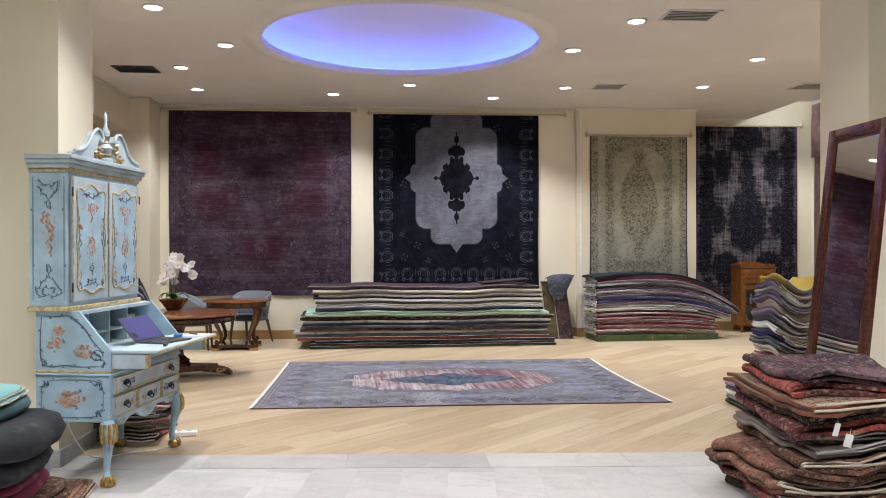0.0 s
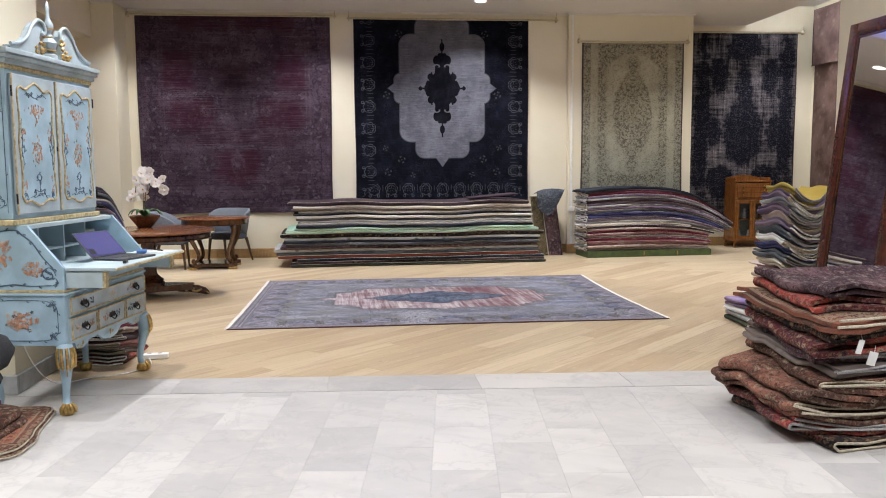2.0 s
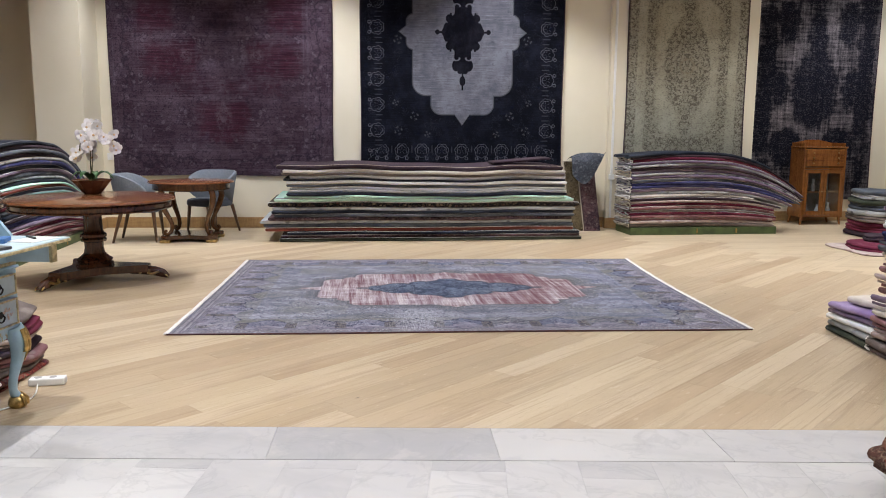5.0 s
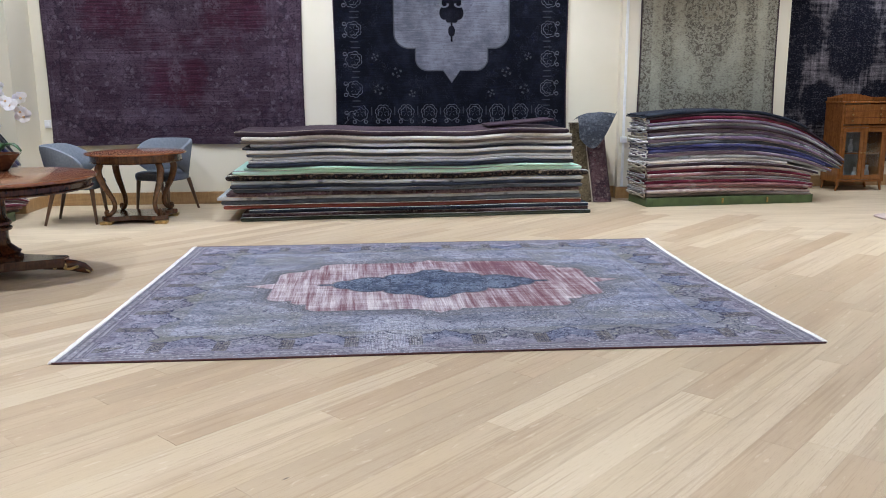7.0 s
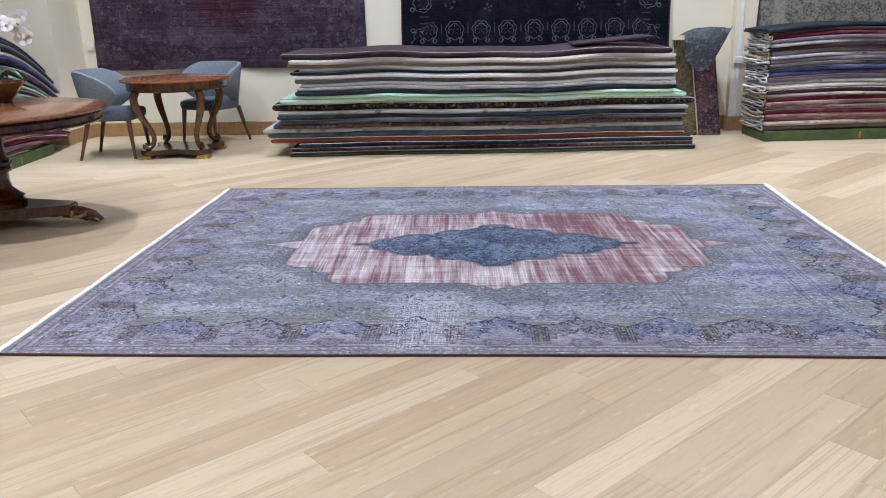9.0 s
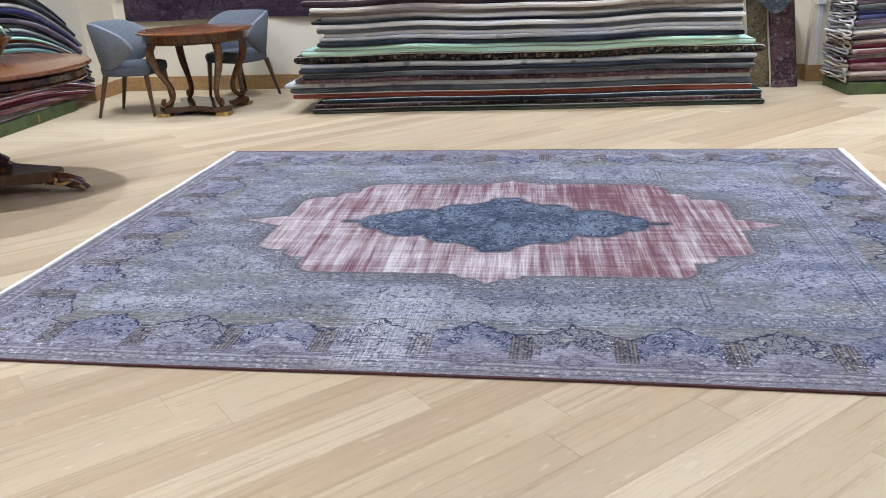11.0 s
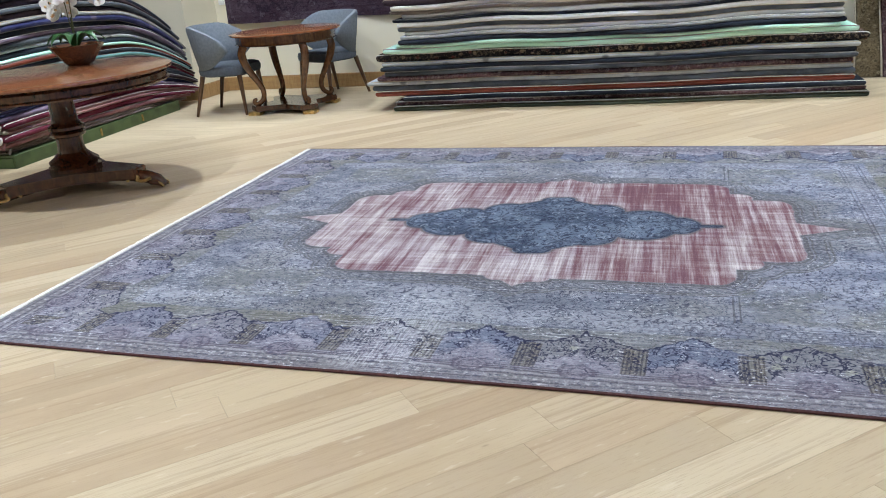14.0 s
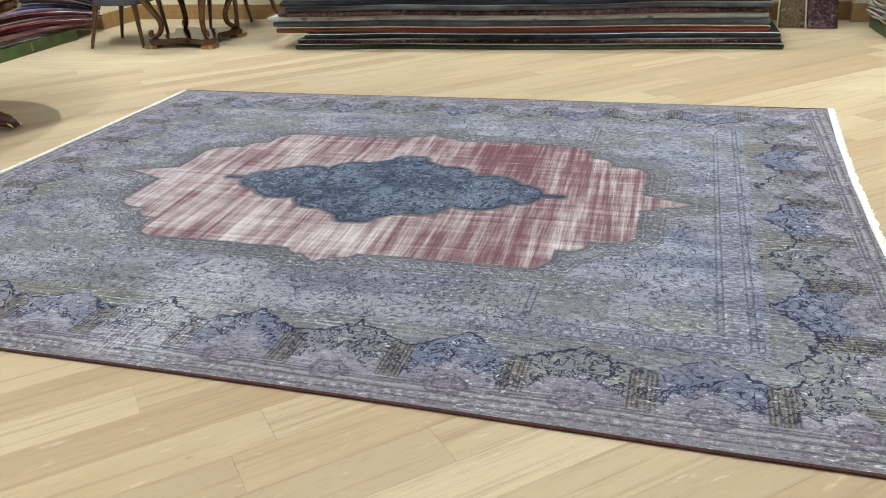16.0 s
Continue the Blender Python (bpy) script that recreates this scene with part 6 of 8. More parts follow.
def tub_chair():
    root = empty("tub_chair", pose(0, 0, 0), "blue-grey upholstered tub chair with tapered wooden legs", "chair", "chairs by the side table")
    # shell: high at the back, its wings tapering forward to rounded tips clear of the seat
    bm = bmesh.new()
    g = []
    n = 44
    for i in range(n + 1):
        deg = -126 + 252 * i / n                # 0 is straight back (+y)
        k = abs(deg) / 126
        a = radians(max(-90, min(90, deg)))
        ahead = max(0.0, abs(deg) - 90) / 36
        e = max(0.0, (k - 0.42) / 0.58)
        top = 0.845 - 0.175 * e ** 1.5 - (0.05 * max(0.0, (k - 0.9) / 0.1) ** 2)
        bot = 0.425 + 0.19 * e ** 1.9
        mid = (bot + top) / 2
        col = []
        for off, z in ((0.012, bot), (0.034, bot + 0.012), (0.044, mid), (0.052, top - 0.03), (0.044, top), (0.020, top + 0.008), (0.002, top - 0.020), (-0.004, mid), (0.0, bot + 0.010)):
            r = 0.232 + off * (1 - 0.55 * max(0.0, (k - 0.93) / 0.07)) + 0.05 * (z - 0.42) / 0.42
            col.append(bm.verts.new((r * 1.06 * math.sin(a), r * math.cos(a) * 0.98 - 0.17 * ahead, z)))
        g.append(col)
    for a, b in zip(g, g[1:]):
        for k in range(9):
            bm.faces.new((a[k], a[(k + 1) % 9], b[(k + 1) % 9], b[k]))
    bm.faces.new(g[0])
    bm.faces.new(g[-1])
    part("backrest", bm, GREYCLOTH, root, "curved padded back with rounded wings", smooth=60)
    bm = bmesh.new()
    vs = lathe(bm, [(0.0, 0.375), (0.25, 0.375), (0.272, 0.388), (0.278, 0.43), (0.268, 0.462), (0.23, 0.476), (0.0, 0.484)], 48)
    for v in vs:
        d = math.hypot(v.co.x, v.co.y)
        if d > 0.01 and v.co.y < 0:
            c, q = abs(v.co.x) / d, abs(v.co.y) / d
            f = (c ** 5 + q ** 5) ** -0.2
            v.co.x *= f * 0.97
            v.co.y *= f
    part("seat", bm, SEATCLOTH, root, "thick padded seat, square in front", smooth=50)
    for sx in (-1, 1):
        for sy in (-1, 1):
            bm = bmesh.new()
            tube(bm, [(sx * 0.205, sy * (0.215 if sy < 0 else 0.17), 0.385), (sx * (0.235 if sy < 0 else 0.25), sy * (0.245 if sy < 0 else 0.275), 0.0)], [0.026, 0.014], 8)
            part("leg", bm, CHAIRLEG, root, "tapered dark wooden leg", smooth=50)
    return root


chair = tub_chair()
chair.matrix_world = pose(-2.65, 13.26, 0, 0, 0, 95)
copy_thing(chair, pose(-1.91, 14.06, 0, 0, 0, -24))


def orchid():
    """White orchid in a faceted wooden bowl, on the round table."""
    m = pose(-2.38, 10.98, 0.784)
    bowl = empty("flower_bowl", m, "faceted dark wooden bowl on the round table", "bowl")
    bm = bmesh.new()
    lathe(bm, [(0.0, 0.0), (0.080, 0.0), (0.094, 0.012), (0.150, 0.085), (0.192, 0.136), (0.176, 0.140), (0.070, 0.025), (0.0, 0.025)], 10)
    part("shell", bm, wood("burl_bowl_wood", (0.035, 0.010, 0.006), (0.16, 0.066, 0.030), 0.2, 3.0), bowl)
    bm = bmesh.new()
    lathe(bm, [(0.0, 0.09), (0.148, 0.105), (0.0, 0.125)], 20)
    part("soil", bm, plain("moss_soil", (0.045, 0.04, 0.025), 0.95), bowl)
    plant = empty("orchid", m @ pose(0, 0, 0.11), "white moth orchid in full bloom in a bowl", "plant")
    rnd = random.Random(8)
    leafmat = plain("orchid_leaf_green", (0.035, 0.11, 0.03), 0.4, vary=0.25, scale=12)
    for k in range(7):
        a = k * 0.9 + rnd.uniform(-0.2, 0.2)
        bm = bmesh.new()
        rows = []
        ln = rnd.uniform(0.14, 0.20)
        for j in range(7):
            t = j / 6
            wd = 0.034 * math.sin(math.pi * min(1, t * 0.92 + 0.06))
            r, z = 0.02 + ln * t, 0.02 + 0.10 * math.sin(t * 2.4) - 0.05 * t * t
            rows.append([bm.verts.new((r * math.cos(a) - s * wd * math.sin(a), r * math.sin(a) + s * wd * math.cos(a), z + abs(s) * 0.010)) for s in (-1, 0, 1)])
        for p, q in zip(rows, rows[1:]):
            for i in range(2):
                bm.faces.new((p[i], p[i + 1], q[i + 1], q[i]))
        r = bmesh.ops.extrude_face_region(bm, geom=list(bm.faces))
        for e in r["geom"]:
            if isinstance(e, bmesh.types.BMVert):
                e.co.z -= 0.004
        part("leaf", bm, leafmat, plant, "broad glossy green leaf", smooth=50)
    stemmat = plain("orchid_stem", (0.07, 0.075, 0.03), 0.5)
    petalmat = plain("white_petal", (0.80, 0.78, 0.78), 0.5, vary=0.05, scale=30)
    throat = plain("yellow_throat", (0.62, 0.42, 0.22), 0.5)
    bm0 = bmesh.new()
    for k in range(5):
        a = 2 * math.pi * k / 5 + math.pi / 2
        big = 1.0 if k in (1, 4) else 0.78
        c = bm0.verts.new((0, 0, 0))
        ring = []
        for s, t in ((-0.012, 0.010), (-0.026 * big, 0.030), (-0.018 * big, 0.048 * big), (0.0, 0.055 * big), (0.018 * big, 0.048 * big), (0.026 * big, 0.030), (0.012, 0.010)):
            x, z = t * math.cos(a) - s * math.sin(a), t * math.sin(a) + s * math.cos(a)
            ring.append(bm0.verts.new((x, -0.010 * (t / 0.05) ** 2 + (0.003 if k in (1, 4) else 0), z)))
        for p, q in zip(ring, ring[1:]):
            bm0.faces.new((c, p, q))
    r = bmesh.ops.extrude_face_region(bm0, geom=list(bm0.faces))
    for e in r["geom"]:
        if isinstance(e, bmesh.types.BMVert):
            e.co.y += 0.0025
    flower_mesh = mesh_of("blossom", bm0, petalmat, 50)
    bm1 = bmesh.new()
    lathe(bm1, [(0.0, -0.006), (0.009, 0.0), (0.007, 0.010), (0.0, 0.016)], 8, pose(0, -0.008, -0.004, 90))
    lip_mesh = mesh_of("lip", bm1, throat, 50)
    for k, (top, bend) in enumerate((((0.08, -0.05, 0.55), (0.03, 0.0, 0.38)), ((0.16, 0.06, 0.44), (-0.02, 0.04, 0.38)), ((-0.06, -0.06, 0.41), (0.01, -0.03, 0.32)), ((-0.10, 0.05, 0.31), (-0.02, 0.03, 0.22)))):
        bm = bmesh.new()
        pts = spline([(0.01 * k, 0.0, 0.0), (bend[0] * 0.6, bend[1] * 0.6, bend[2] * 0.55), bend, ((bend[0] + top[0]) / 2, (bend[1] + top[1]) / 2, top[2] + 0.02), top, (top[0] * 1.5 + 0.02, top[1] * 1.5, top[2] - 0.10)], 5)
        tube(bm, pts, 0.0038, 6)
        part("stem", bm, stemmat, plant, "arching flower stem", smooth=60)
        for j in range(9):
            p = pts[int(len(pts) * (0.48 + 0.058 * j))]
            o = new("blossom", flower_mesh)
            o.parent = plant
            jit = Vector((rnd.uniform(-0.05, 0.05), rnd.uniform(-0.06, 0.03), rnd.uniform(-0.05, 0.03)))
            o.matrix_local = Matrix.Translation(p + jit) @ Euler((rnd.uniform(-0.4, 0.3), rnd.uniform(-0.4, 0.4), rnd.uniform(-0.9, 0.9))).to_matrix().to_4x4() @ Matrix.Scale(rnd.uniform(1.0, 1.35), 4)
            q = new("lip", lip_mesh)
            q.parent = o
            tagged(q, "yellow flower lip")


orchid()


def glazed_cabinet():
    root = empty("music_cabinet", pose(6.90, 14.86, 0, 0, 0, 2.0), "honey walnut cabinet with two glazed doors and a drawer", "cabinet")
    W, D = 0.68, 0.40
    part("top", solid(-0.015, W + 0.015, -0.015, D, 1.185, 1.21, 0.005), WALNUT, root)
    bm = bmesh.new()
    for x0, x1, y0, y1 in ((0.0, W, D - 0.02, D - 0.005), (0.0, 0.014, 0.03, D - 0.02), (W - 0.014, W, 0.03, D - 0.02)):
        box(bm, x0, x1, y0, y1, 1.211, 1.265, 0.005)
    prism(bm, [(0.02, 1.26), (0.12, 1.285), (0.25, 1.31), (0.43, 1.31), (0.56, 1.285), (0.66, 1.26)], 0.015, pose(0, D - 0.02, 0))
    part("gallery", bm, WALNUT, root, "raised gallery rail round the top")
    bm = bmesh.new()
    for b in ((0.0, 0.03, 0.0, D, 0.12, 1.185), (W - 0.03, W, 0.0, D, 0.12, 1.185), (0.03, W - 0.03, 0.0, D - 0.015, 0.12, 0.15), (0.03, W - 0.03, 0.0, D - 0.015, 0.86, 0.89)):
        box(bm, *b)
    part("carcass", bm, WALNUT, root)
    part("shelf", solid(0.03, W - 0.03, 0.05, D - 0.02, 0.50, 0.515), WALNUT, root)
    # back panel coloured grey to stand for the pale reflection on the panes
    part("back_panel", solid(0.03, W - 0.03, D - 0.015, D, 0.12, 1.185), plain("reflection_grey_panel", (0.20, 0.225, 0.225), 0.4, vary=0.3, scale=6), root, "back panel with the panes' grey reflection put into its colour")
    dr = part("drawer", solid(0.035, W - 0.035, -0.012, 0.02, 0.905, 1.17, 0.006), WALNUT, root, "flat walnut drawer front")
    for z in (0.99, 1.08):
        part("groove", solid(0.04, W - 0.04, -0.0135, -0.0115, z, z + 0.006), FRAMEWOOD, dr, "dark line between drawer fronts")
    for x in (0.14, W - 0.14):
        for z in (0.955, 1.035, 1.115):
            bm = bmesh.new()
            lathe(bm, [(0.006, 0.0), (0.006, 0.012), (0.013, 0.018), (0.011, 0.026), (0.0, 0.028)], 12, pose(x, -0.010, z, 90))
            part("knob", bm, BRASS, dr, "round brass knob", smooth=50)
    gl = Node("cabinet_glass", 0.03)
    gl.bsdf.inputs["Transmission Weight"].default_value = 1.0
    gl.bsdf.inputs["IOR"].default_value = 1.45
    glass = gl.done((0.85, 0.9, 0.9))
    for x0, x1 in ((0.032, W / 2 - 0.002), (W / 2 + 0.002, W - 0.032)):
        bm = bmesh.new()
        for b in ((x0, x0 + 0.05, 0.155, 0.855), (x1 - 0.05, x1, 0.155, 0.855), (x0 + 0.05, x1 - 0.05, 0.155, 0.215), (x0 + 0.05, x1 - 0.05, 0.80, 0.855)):
            box(bm, b[0], b[1], -0.008, 0.016, b[2], b[3], 0.003)
        door = part("door", bm, WALNUT, root, "glazed walnut door")
        part("pane", solid(x0 + 0.045, x1 - 0.045, 0.003, 0.006, 0.21, 0.805), glass, door, "clear glass pane").visible_shadow = False
        bm = bmesh.new()
        lathe(bm, [(0.005, 0), (0.005, 0.01), (0.010, 0.015), (0.0, 0.022)], 10, pose(x1 - 0.025 if x0 < 0.1 else x0 + 0.025, -0.008, 0.52, 90))
        part("knob", bm, BRASS, door, "small brass knob", smooth=50)
    for x in (0.03, W - 0.03):
        for y in (0.03, D - 0.03):
            bm = bmesh.new()
            sx = -1 if x < 0.1 else 1
            tube(bm, [(x, y, 0.13), (x, y, 0.07), (x + sx * 0.018, y, 0.0)], [0.024, 0.019, 0.014], 8)
            part("leg", bm, WALNUT, root, "short splayed leg", smooth=50)
    # shapes behind the glass
    rnd = random.Random(4)
    for k in range(6):
        bm = bmesh.new()
        x, z = 0.12 + 0.09 * k, 0.150 if k % 2 else 0.515
        h = rnd.uniform(0.14, 0.24)
        lathe(bm, [(0, 0), (0.03, 0.0), (0.036, h * 0.4), (0.018, h * 0.7), (0.022, h), (0, h)], 14, pose(0, 0, 0))
        v = thing("glass_vase", bm, plain("milky_glassware", (0.55, 0.58, 0.6), 0.2), "pale glass vase standing inside the glazed cabinet", "vase", "vases in the cabinet", smooth=50)
        v.matrix_world = pose(6.90, 14.86, 0, 0, 0, 2.0) @ pose(x, 0.22, z + 0.001)


glazed_cabinet()


def leaning_mirror():
    """A tall framed mirror with its foot out and its head against the column."""
    ht, wd = 2.52, 0.78
    lean = 6.3
    # local x along the width, z up the glass, front towards -y; turned to face the west side
    m = pose(3.655, 6.41, 0.0, 0, 0, -90) @ pose(0, 0, 0, -lean, 0, 0)
    root = empty("standing_mirror", m, "tall dark red wooden framed mirror leaning on the column", "mirror")
    fw = 0.095
    out = ((-wd / 2, -wd / 2 + fw, 0.0, ht), (wd / 2 - fw, wd / 2, 0.0, ht), (-wd / 2 + fw, wd / 2 - fw, ht - fw, ht), (-wd / 2 + fw, wd / 2 - fw, 0.0, fw * 1.2))
    for x0, x1, z0, z1 in out:
        bm = bmesh.new()
        box(bm, x0, x1, -0.022, 0.022, z0, z1, 0.008, 2)
        part("frame_bar", bm, FRAMEWOOD, root, "dark red wooden frame bar", smooth=35)
    bm = bmesh.new()
    for x0, x1, z0, z1 in ((-wd / 2 + fw, -wd / 2 + fw + 0.016, fw * 1.2, ht - fw), (wd / 2 - fw - 0.016, wd / 2 - fw, fw * 1.2, ht - fw), (-wd / 2 + fw + 0.016, wd / 2 - fw - 0.016, ht - fw - 0.016, ht - fw), (-wd / 2 + fw + 0.016, wd / 2 - fw - 0.016, fw * 1.2, fw * 1.2 + 0.016)):
        box(bm, x0, x1, -0.014, 0.010, z0, z1, 0.004)
    part("inner_bead", bm, MAHOG, root, "thin inner bead of the frame")
    w = Node("mirror_silver", 0.02, 1.0)
    part("glass", solid(-wd / 2 + fw - 0.01, wd / 2 - fw + 0.01, -0.004, 0.004, fw, ht - fw + 0.01), w.done((0.86, 0.87, 0.88)), root, "clear silvered mirror glass")
    part("backing_board", solid(-wd / 2 + 0.03, wd / 2 - 0.03, 0.006, 0.016, 0.04, ht - 0.04), MAHOG, root)


leaning_mirror()


# ---- painted secretary desk and what lies on it ----
FLOWER1 = plain("painted_coral_flowers", (0.47, 0.25, 0.16), 0.6, vary=0.3, scale=60)
FLOWER2 = plain("painted_pale_flowers", (0.62, 0.46, 0.36), 0.6, vary=0.2, scale=60)
SCROLL = plain("painted_slate_scrolls", (0.085, 0.125, 0.19), 0.6, vary=0.3, scale=60)
GREENLEAF = plain("painted_grey_green_leaves", (0.20, 0.26, 0.22), 0.6)
GREYDOOR = plain("grey_painted_door_panel", (0.385, 0.465, 0.515), 0.5, vary=0.16, scale=6)


def petal_spray(cx, cz, rx, rz, n, seed, size=0.011):
    """Small raised brush strokes scattered about a centre, in x and z, facing -y."""
    rnd = random.Random(seed)
    bm = bmesh.new()
    for k in range(max(3, int(n * 0.55))):
        a, r = rnd.uniform(0, 2 * math.pi), math.sqrt(rnd.random())
        fx, fz = cx + rx * r * math.cos(a), cz + rz * r * math.sin(a)
        turn, reach = rnd.uniform(0, math.pi), size * rnd.uniform(0.55, 1.05)
        for j in range(5):
            t = turn + 2 * math.pi * j / 5
            s = reach * rnd.uniform(0.45, 0.62)
            x, z = fx + reach * 0.62 * math.cos(t), fz + reach * 0.62 * math.sin(t)
            ring = []
            for i in range(6):
                b = 2 * math.pi * i / 6
                px, pz = s * math.cos(b), s * 0.52 * math.sin(b)
                ring.append((x + px * math.cos(t) - pz * math.sin(t), z + px * math.sin(t) + pz * math.cos(t)))
            c = bm.verts.new((x, -0.0035, z))
            vs = [bm.verts.new((px, -0.001, pz)) for px, pz in ring]
            for i in range(6):
                bm.faces.new((c, vs[i], vs[(i + 1) % 6]))
    return bm


def scroll_lines(paths, r=0.0024):
    """Thin painted lines with small leaf strokes springing from them."""
    bm = bmesh.new()
    for p in paths:
        pts = spline([(x, -0.001, z) for x, z in p], 5)
        tube(bm, pts, [r * (0.6 + 0.6 * math.sin(math.pi * i / (len(pts) - 1))) for i in range(len(pts))], 5)
        for i in range(3, len(pts) - 2, 4):
            d = (pts[i + 1] - pts[i]).normalized()
            sg = 1 if (i // 4) % 2 else -1
            side = Vector((-d.z, 0, d.x)) * sg
            tip = pts[i] + d * 0.013 + side * 0.014
            mid = pts[i] + d * 0.004 + side * 0.010
            tube(bm, [pts[i], mid, tip, tip + d * 0.004 - side * 0.005], [r * 0.7, r * 1.4, r * 0.9, r * 0.4], 5)
    return bm


def corner_scrolls(x0, x1, z0, z1, k=0.05):
    """Line frame with curls in the corners."""
    out = []
    for sx, xa in ((1, x0), (-1, x1)):
        for sz, za in ((1, z0), (-1, z1)):
            out.append([(xa + sx * k * 3.2, za), (xa + sx * k * 1.4, za + sz * k * 0.1), (xa + sx * k * 0.8, za + sz * k * 0.7), (xa + sx * k * 1.2, za + sz * k * 0.9), (xa + sx * k * 1.0, za + sz * k * 0.5), (xa + sx * k * 0.3, za + sz * k * 0.8), (xa, za + sz * k * 1.6), (xa, za + sz * k * 3.0)])
            out.append([(xa + sx * k * 0.1, za + sz * k * 0.1), (xa + sx * k * 0.6, za + sz * k * 0.3), (xa + sx * k * 0.5, za + sz * k * 1.1), (xa + sx * k * 0.2, za + sz * k * 1.3)])
    return out


def cabriole(sx, sy):
    """Curved leg with a gilt knee and claw foot; returns wood and gilt meshes."""
    a, b = bmesh.new(), bmesh.new()
    d = Vector((sx, sy * 0.8, 0)).normalized()
    prof = [(0.035, 0.44, 0.044), (0.050, 0.40, 0.050), (0.058, 0.34, 0.044), (0.045, 0.26, 0.031), (0.022, 0.17, 0.023), (0.015, 0.10, 0.021), (0.028, 0.06, 0.026)]
    pts = spline([(d.x * (r - 0.03), d.y * (r - 0.03), z) for r, z, _ in prof], 4)
    rad = [prof[min(i // 4, 6)][2] + (prof[min(i // 4 + 1, 6)][2] - prof[min(i // 4, 6)][2]) * (i % 4) / 4 for i in range(len(pts))]
    tube(a, pts, rad, 10)
    for k in range(5):
        an = math.atan2(d.y, d.x) + (k - 2) * 0.55
        c, s = math.cos(an), math.sin(an)
        tube(b, spline([(d.x * 0.01 + c * 0.046, d.y * 0.01 + s * 0.046, 0.43), (d.x * 0.02 + c * 0.056, d.y * 0.02 + s * 0.056, 0.37), (d.x * 0.025 + c * 0.047, d.y * 0.025 + s * 0.047, 0.31), (d.x * 0.015 + c * 0.034, d.y * 0.015 + s * 0.034, 0.25 + 0.03 * abs(k - 2))], 4), [0.011] * 4 + [0.010] * 5 + [0.004] * 4, 6)
    lathe(b, [(0.0, 0.0), (0.034, 0.0), (0.044, 0.018), (0.040, 0.045), (0.026, 0.062), (0.0, 0.066)], 14)
    for k in range(4):
        an = math.atan2(d.y, d.x) + (k - 1.5) * 0.7
        c, s = math.cos(an), math.sin(an)
        tube(b, [(c * 0.026, s * 0.026, 0.072), (c * 0.047, s * 0.047, 0.045), (c * 0.050, s * 0.050, 0.012)], [0.008, 0.011, 0.006], 6)
    return a, b


def bail_pull(parent, x, y, z):
    bm = bmesh.new()
    prism(bm, [(-0.045, 0.0), (-0.03, 0.022), (-0.012, 0.014), (0.0, 0.030), (0.012, 0.014), (0.03, 0.022), (0.045, 0.0), (0.026, -0.016), (0.0, -0.010), (-0.026, -0.016)], 0.003, pose(x, y - 0.003, z))
    tube(bm, spline([(x - 0.030, y - 0.006, z + 0.004), (x - 0.030, y - 0.016, z - 0.012), (x, y - 0.020, z - 0.028), (x + 0.030, y - 0.016, z - 0.012), (x + 0.030, y - 0.006, z + 0.004)], 4), 0.0042, 6)
    part("handle", bm, IRON, parent, "black iron bail handle", smooth=50)


def gold_frame(parent, x0, x1, z0, z1, y, t=0.010):
    bm = bmesh.new()
    for b in ((x0, x0 + t, z0, z1), (x1 - t, x1, z0, z1), (x0 + t, x1 - t, z0, z0 + t), (x0 + t, x1 - t, z1 - t, z1)):
        box(bm, b[0], b[1], y - 0.006, y + 0.002, b[2], b[3], 0.002)
    part("gold_beading", bm, GOLDPAINT, parent, "worn gold edge beading")


desk = empty("secretary_desk", pose(-1.385, 6.46, 0, 0, 0, 81.5) @ Matrix.Diagonal((1, 1, 0.965, 1)), "pale blue painted secretary desk with gilt trim and an open flap", "desk")
W2 = 0.555
# legs
for sx in (-1, 1):
    for y, sy in ((0.055, -1), (0.485, 1)):
        a, b = cabriole(sx, sy)
        mm = pose(sx * 0.53, y, 0)
        leg = part("leg", a, BLUEPAINT, desk, "blue cabriole leg", smooth=60, m=mm)
        part("gilt_carving", b, GILT, leg, "gilt acanthus knee and claw foot", smooth=60)
# lower case with a shaped apron
bm = bmesh.new()
box(bm, -W2, W2, 0.025, 0.53, 0.44, 0.755, 0.004)
part("lower_case", bm, BLUEPAINT, desk)
bm = bmesh.new()
apr = [(-0.46, 0.445), (-0.44, 0.40), (-0.36, 0.39), (-0.28, 0.425), (-0.16, 0.43), (-0.09, 0.385), (0.0, 0.37), (0.09, 0.385), (0.16, 0.43), (0.28, 0.425), (0.36, 0.39), (0.44, 0.40), (0.46, 0.445)]
prism(bm, apr, 0.02, pose(0, 0.026, 0))
apron = part("apron", bm, BLUEPAINT, desk, "scalloped blue apron")
for k, x in enumerate((-0.40, 0.0, 0.40)):
    part("painted_spray", petal_spray(x, 0.415, 0.05, 0.022, 26, 70 + k, 0.010), GOLDPAINT, apron, "worn gold leaf carving", m=pose(0, 0.025, 0))
drawers = ((-0.52, 0.52, 0.625, 0.735, (-0.36, 0.36)), (-0.52, -0.205, 0.465, 0.605, (-0.36,)), (-0.185, 0.185, 0.465, 0.605, (0.0,)), (0.205, 0.52, 0.465, 0.605, (0.36,)))
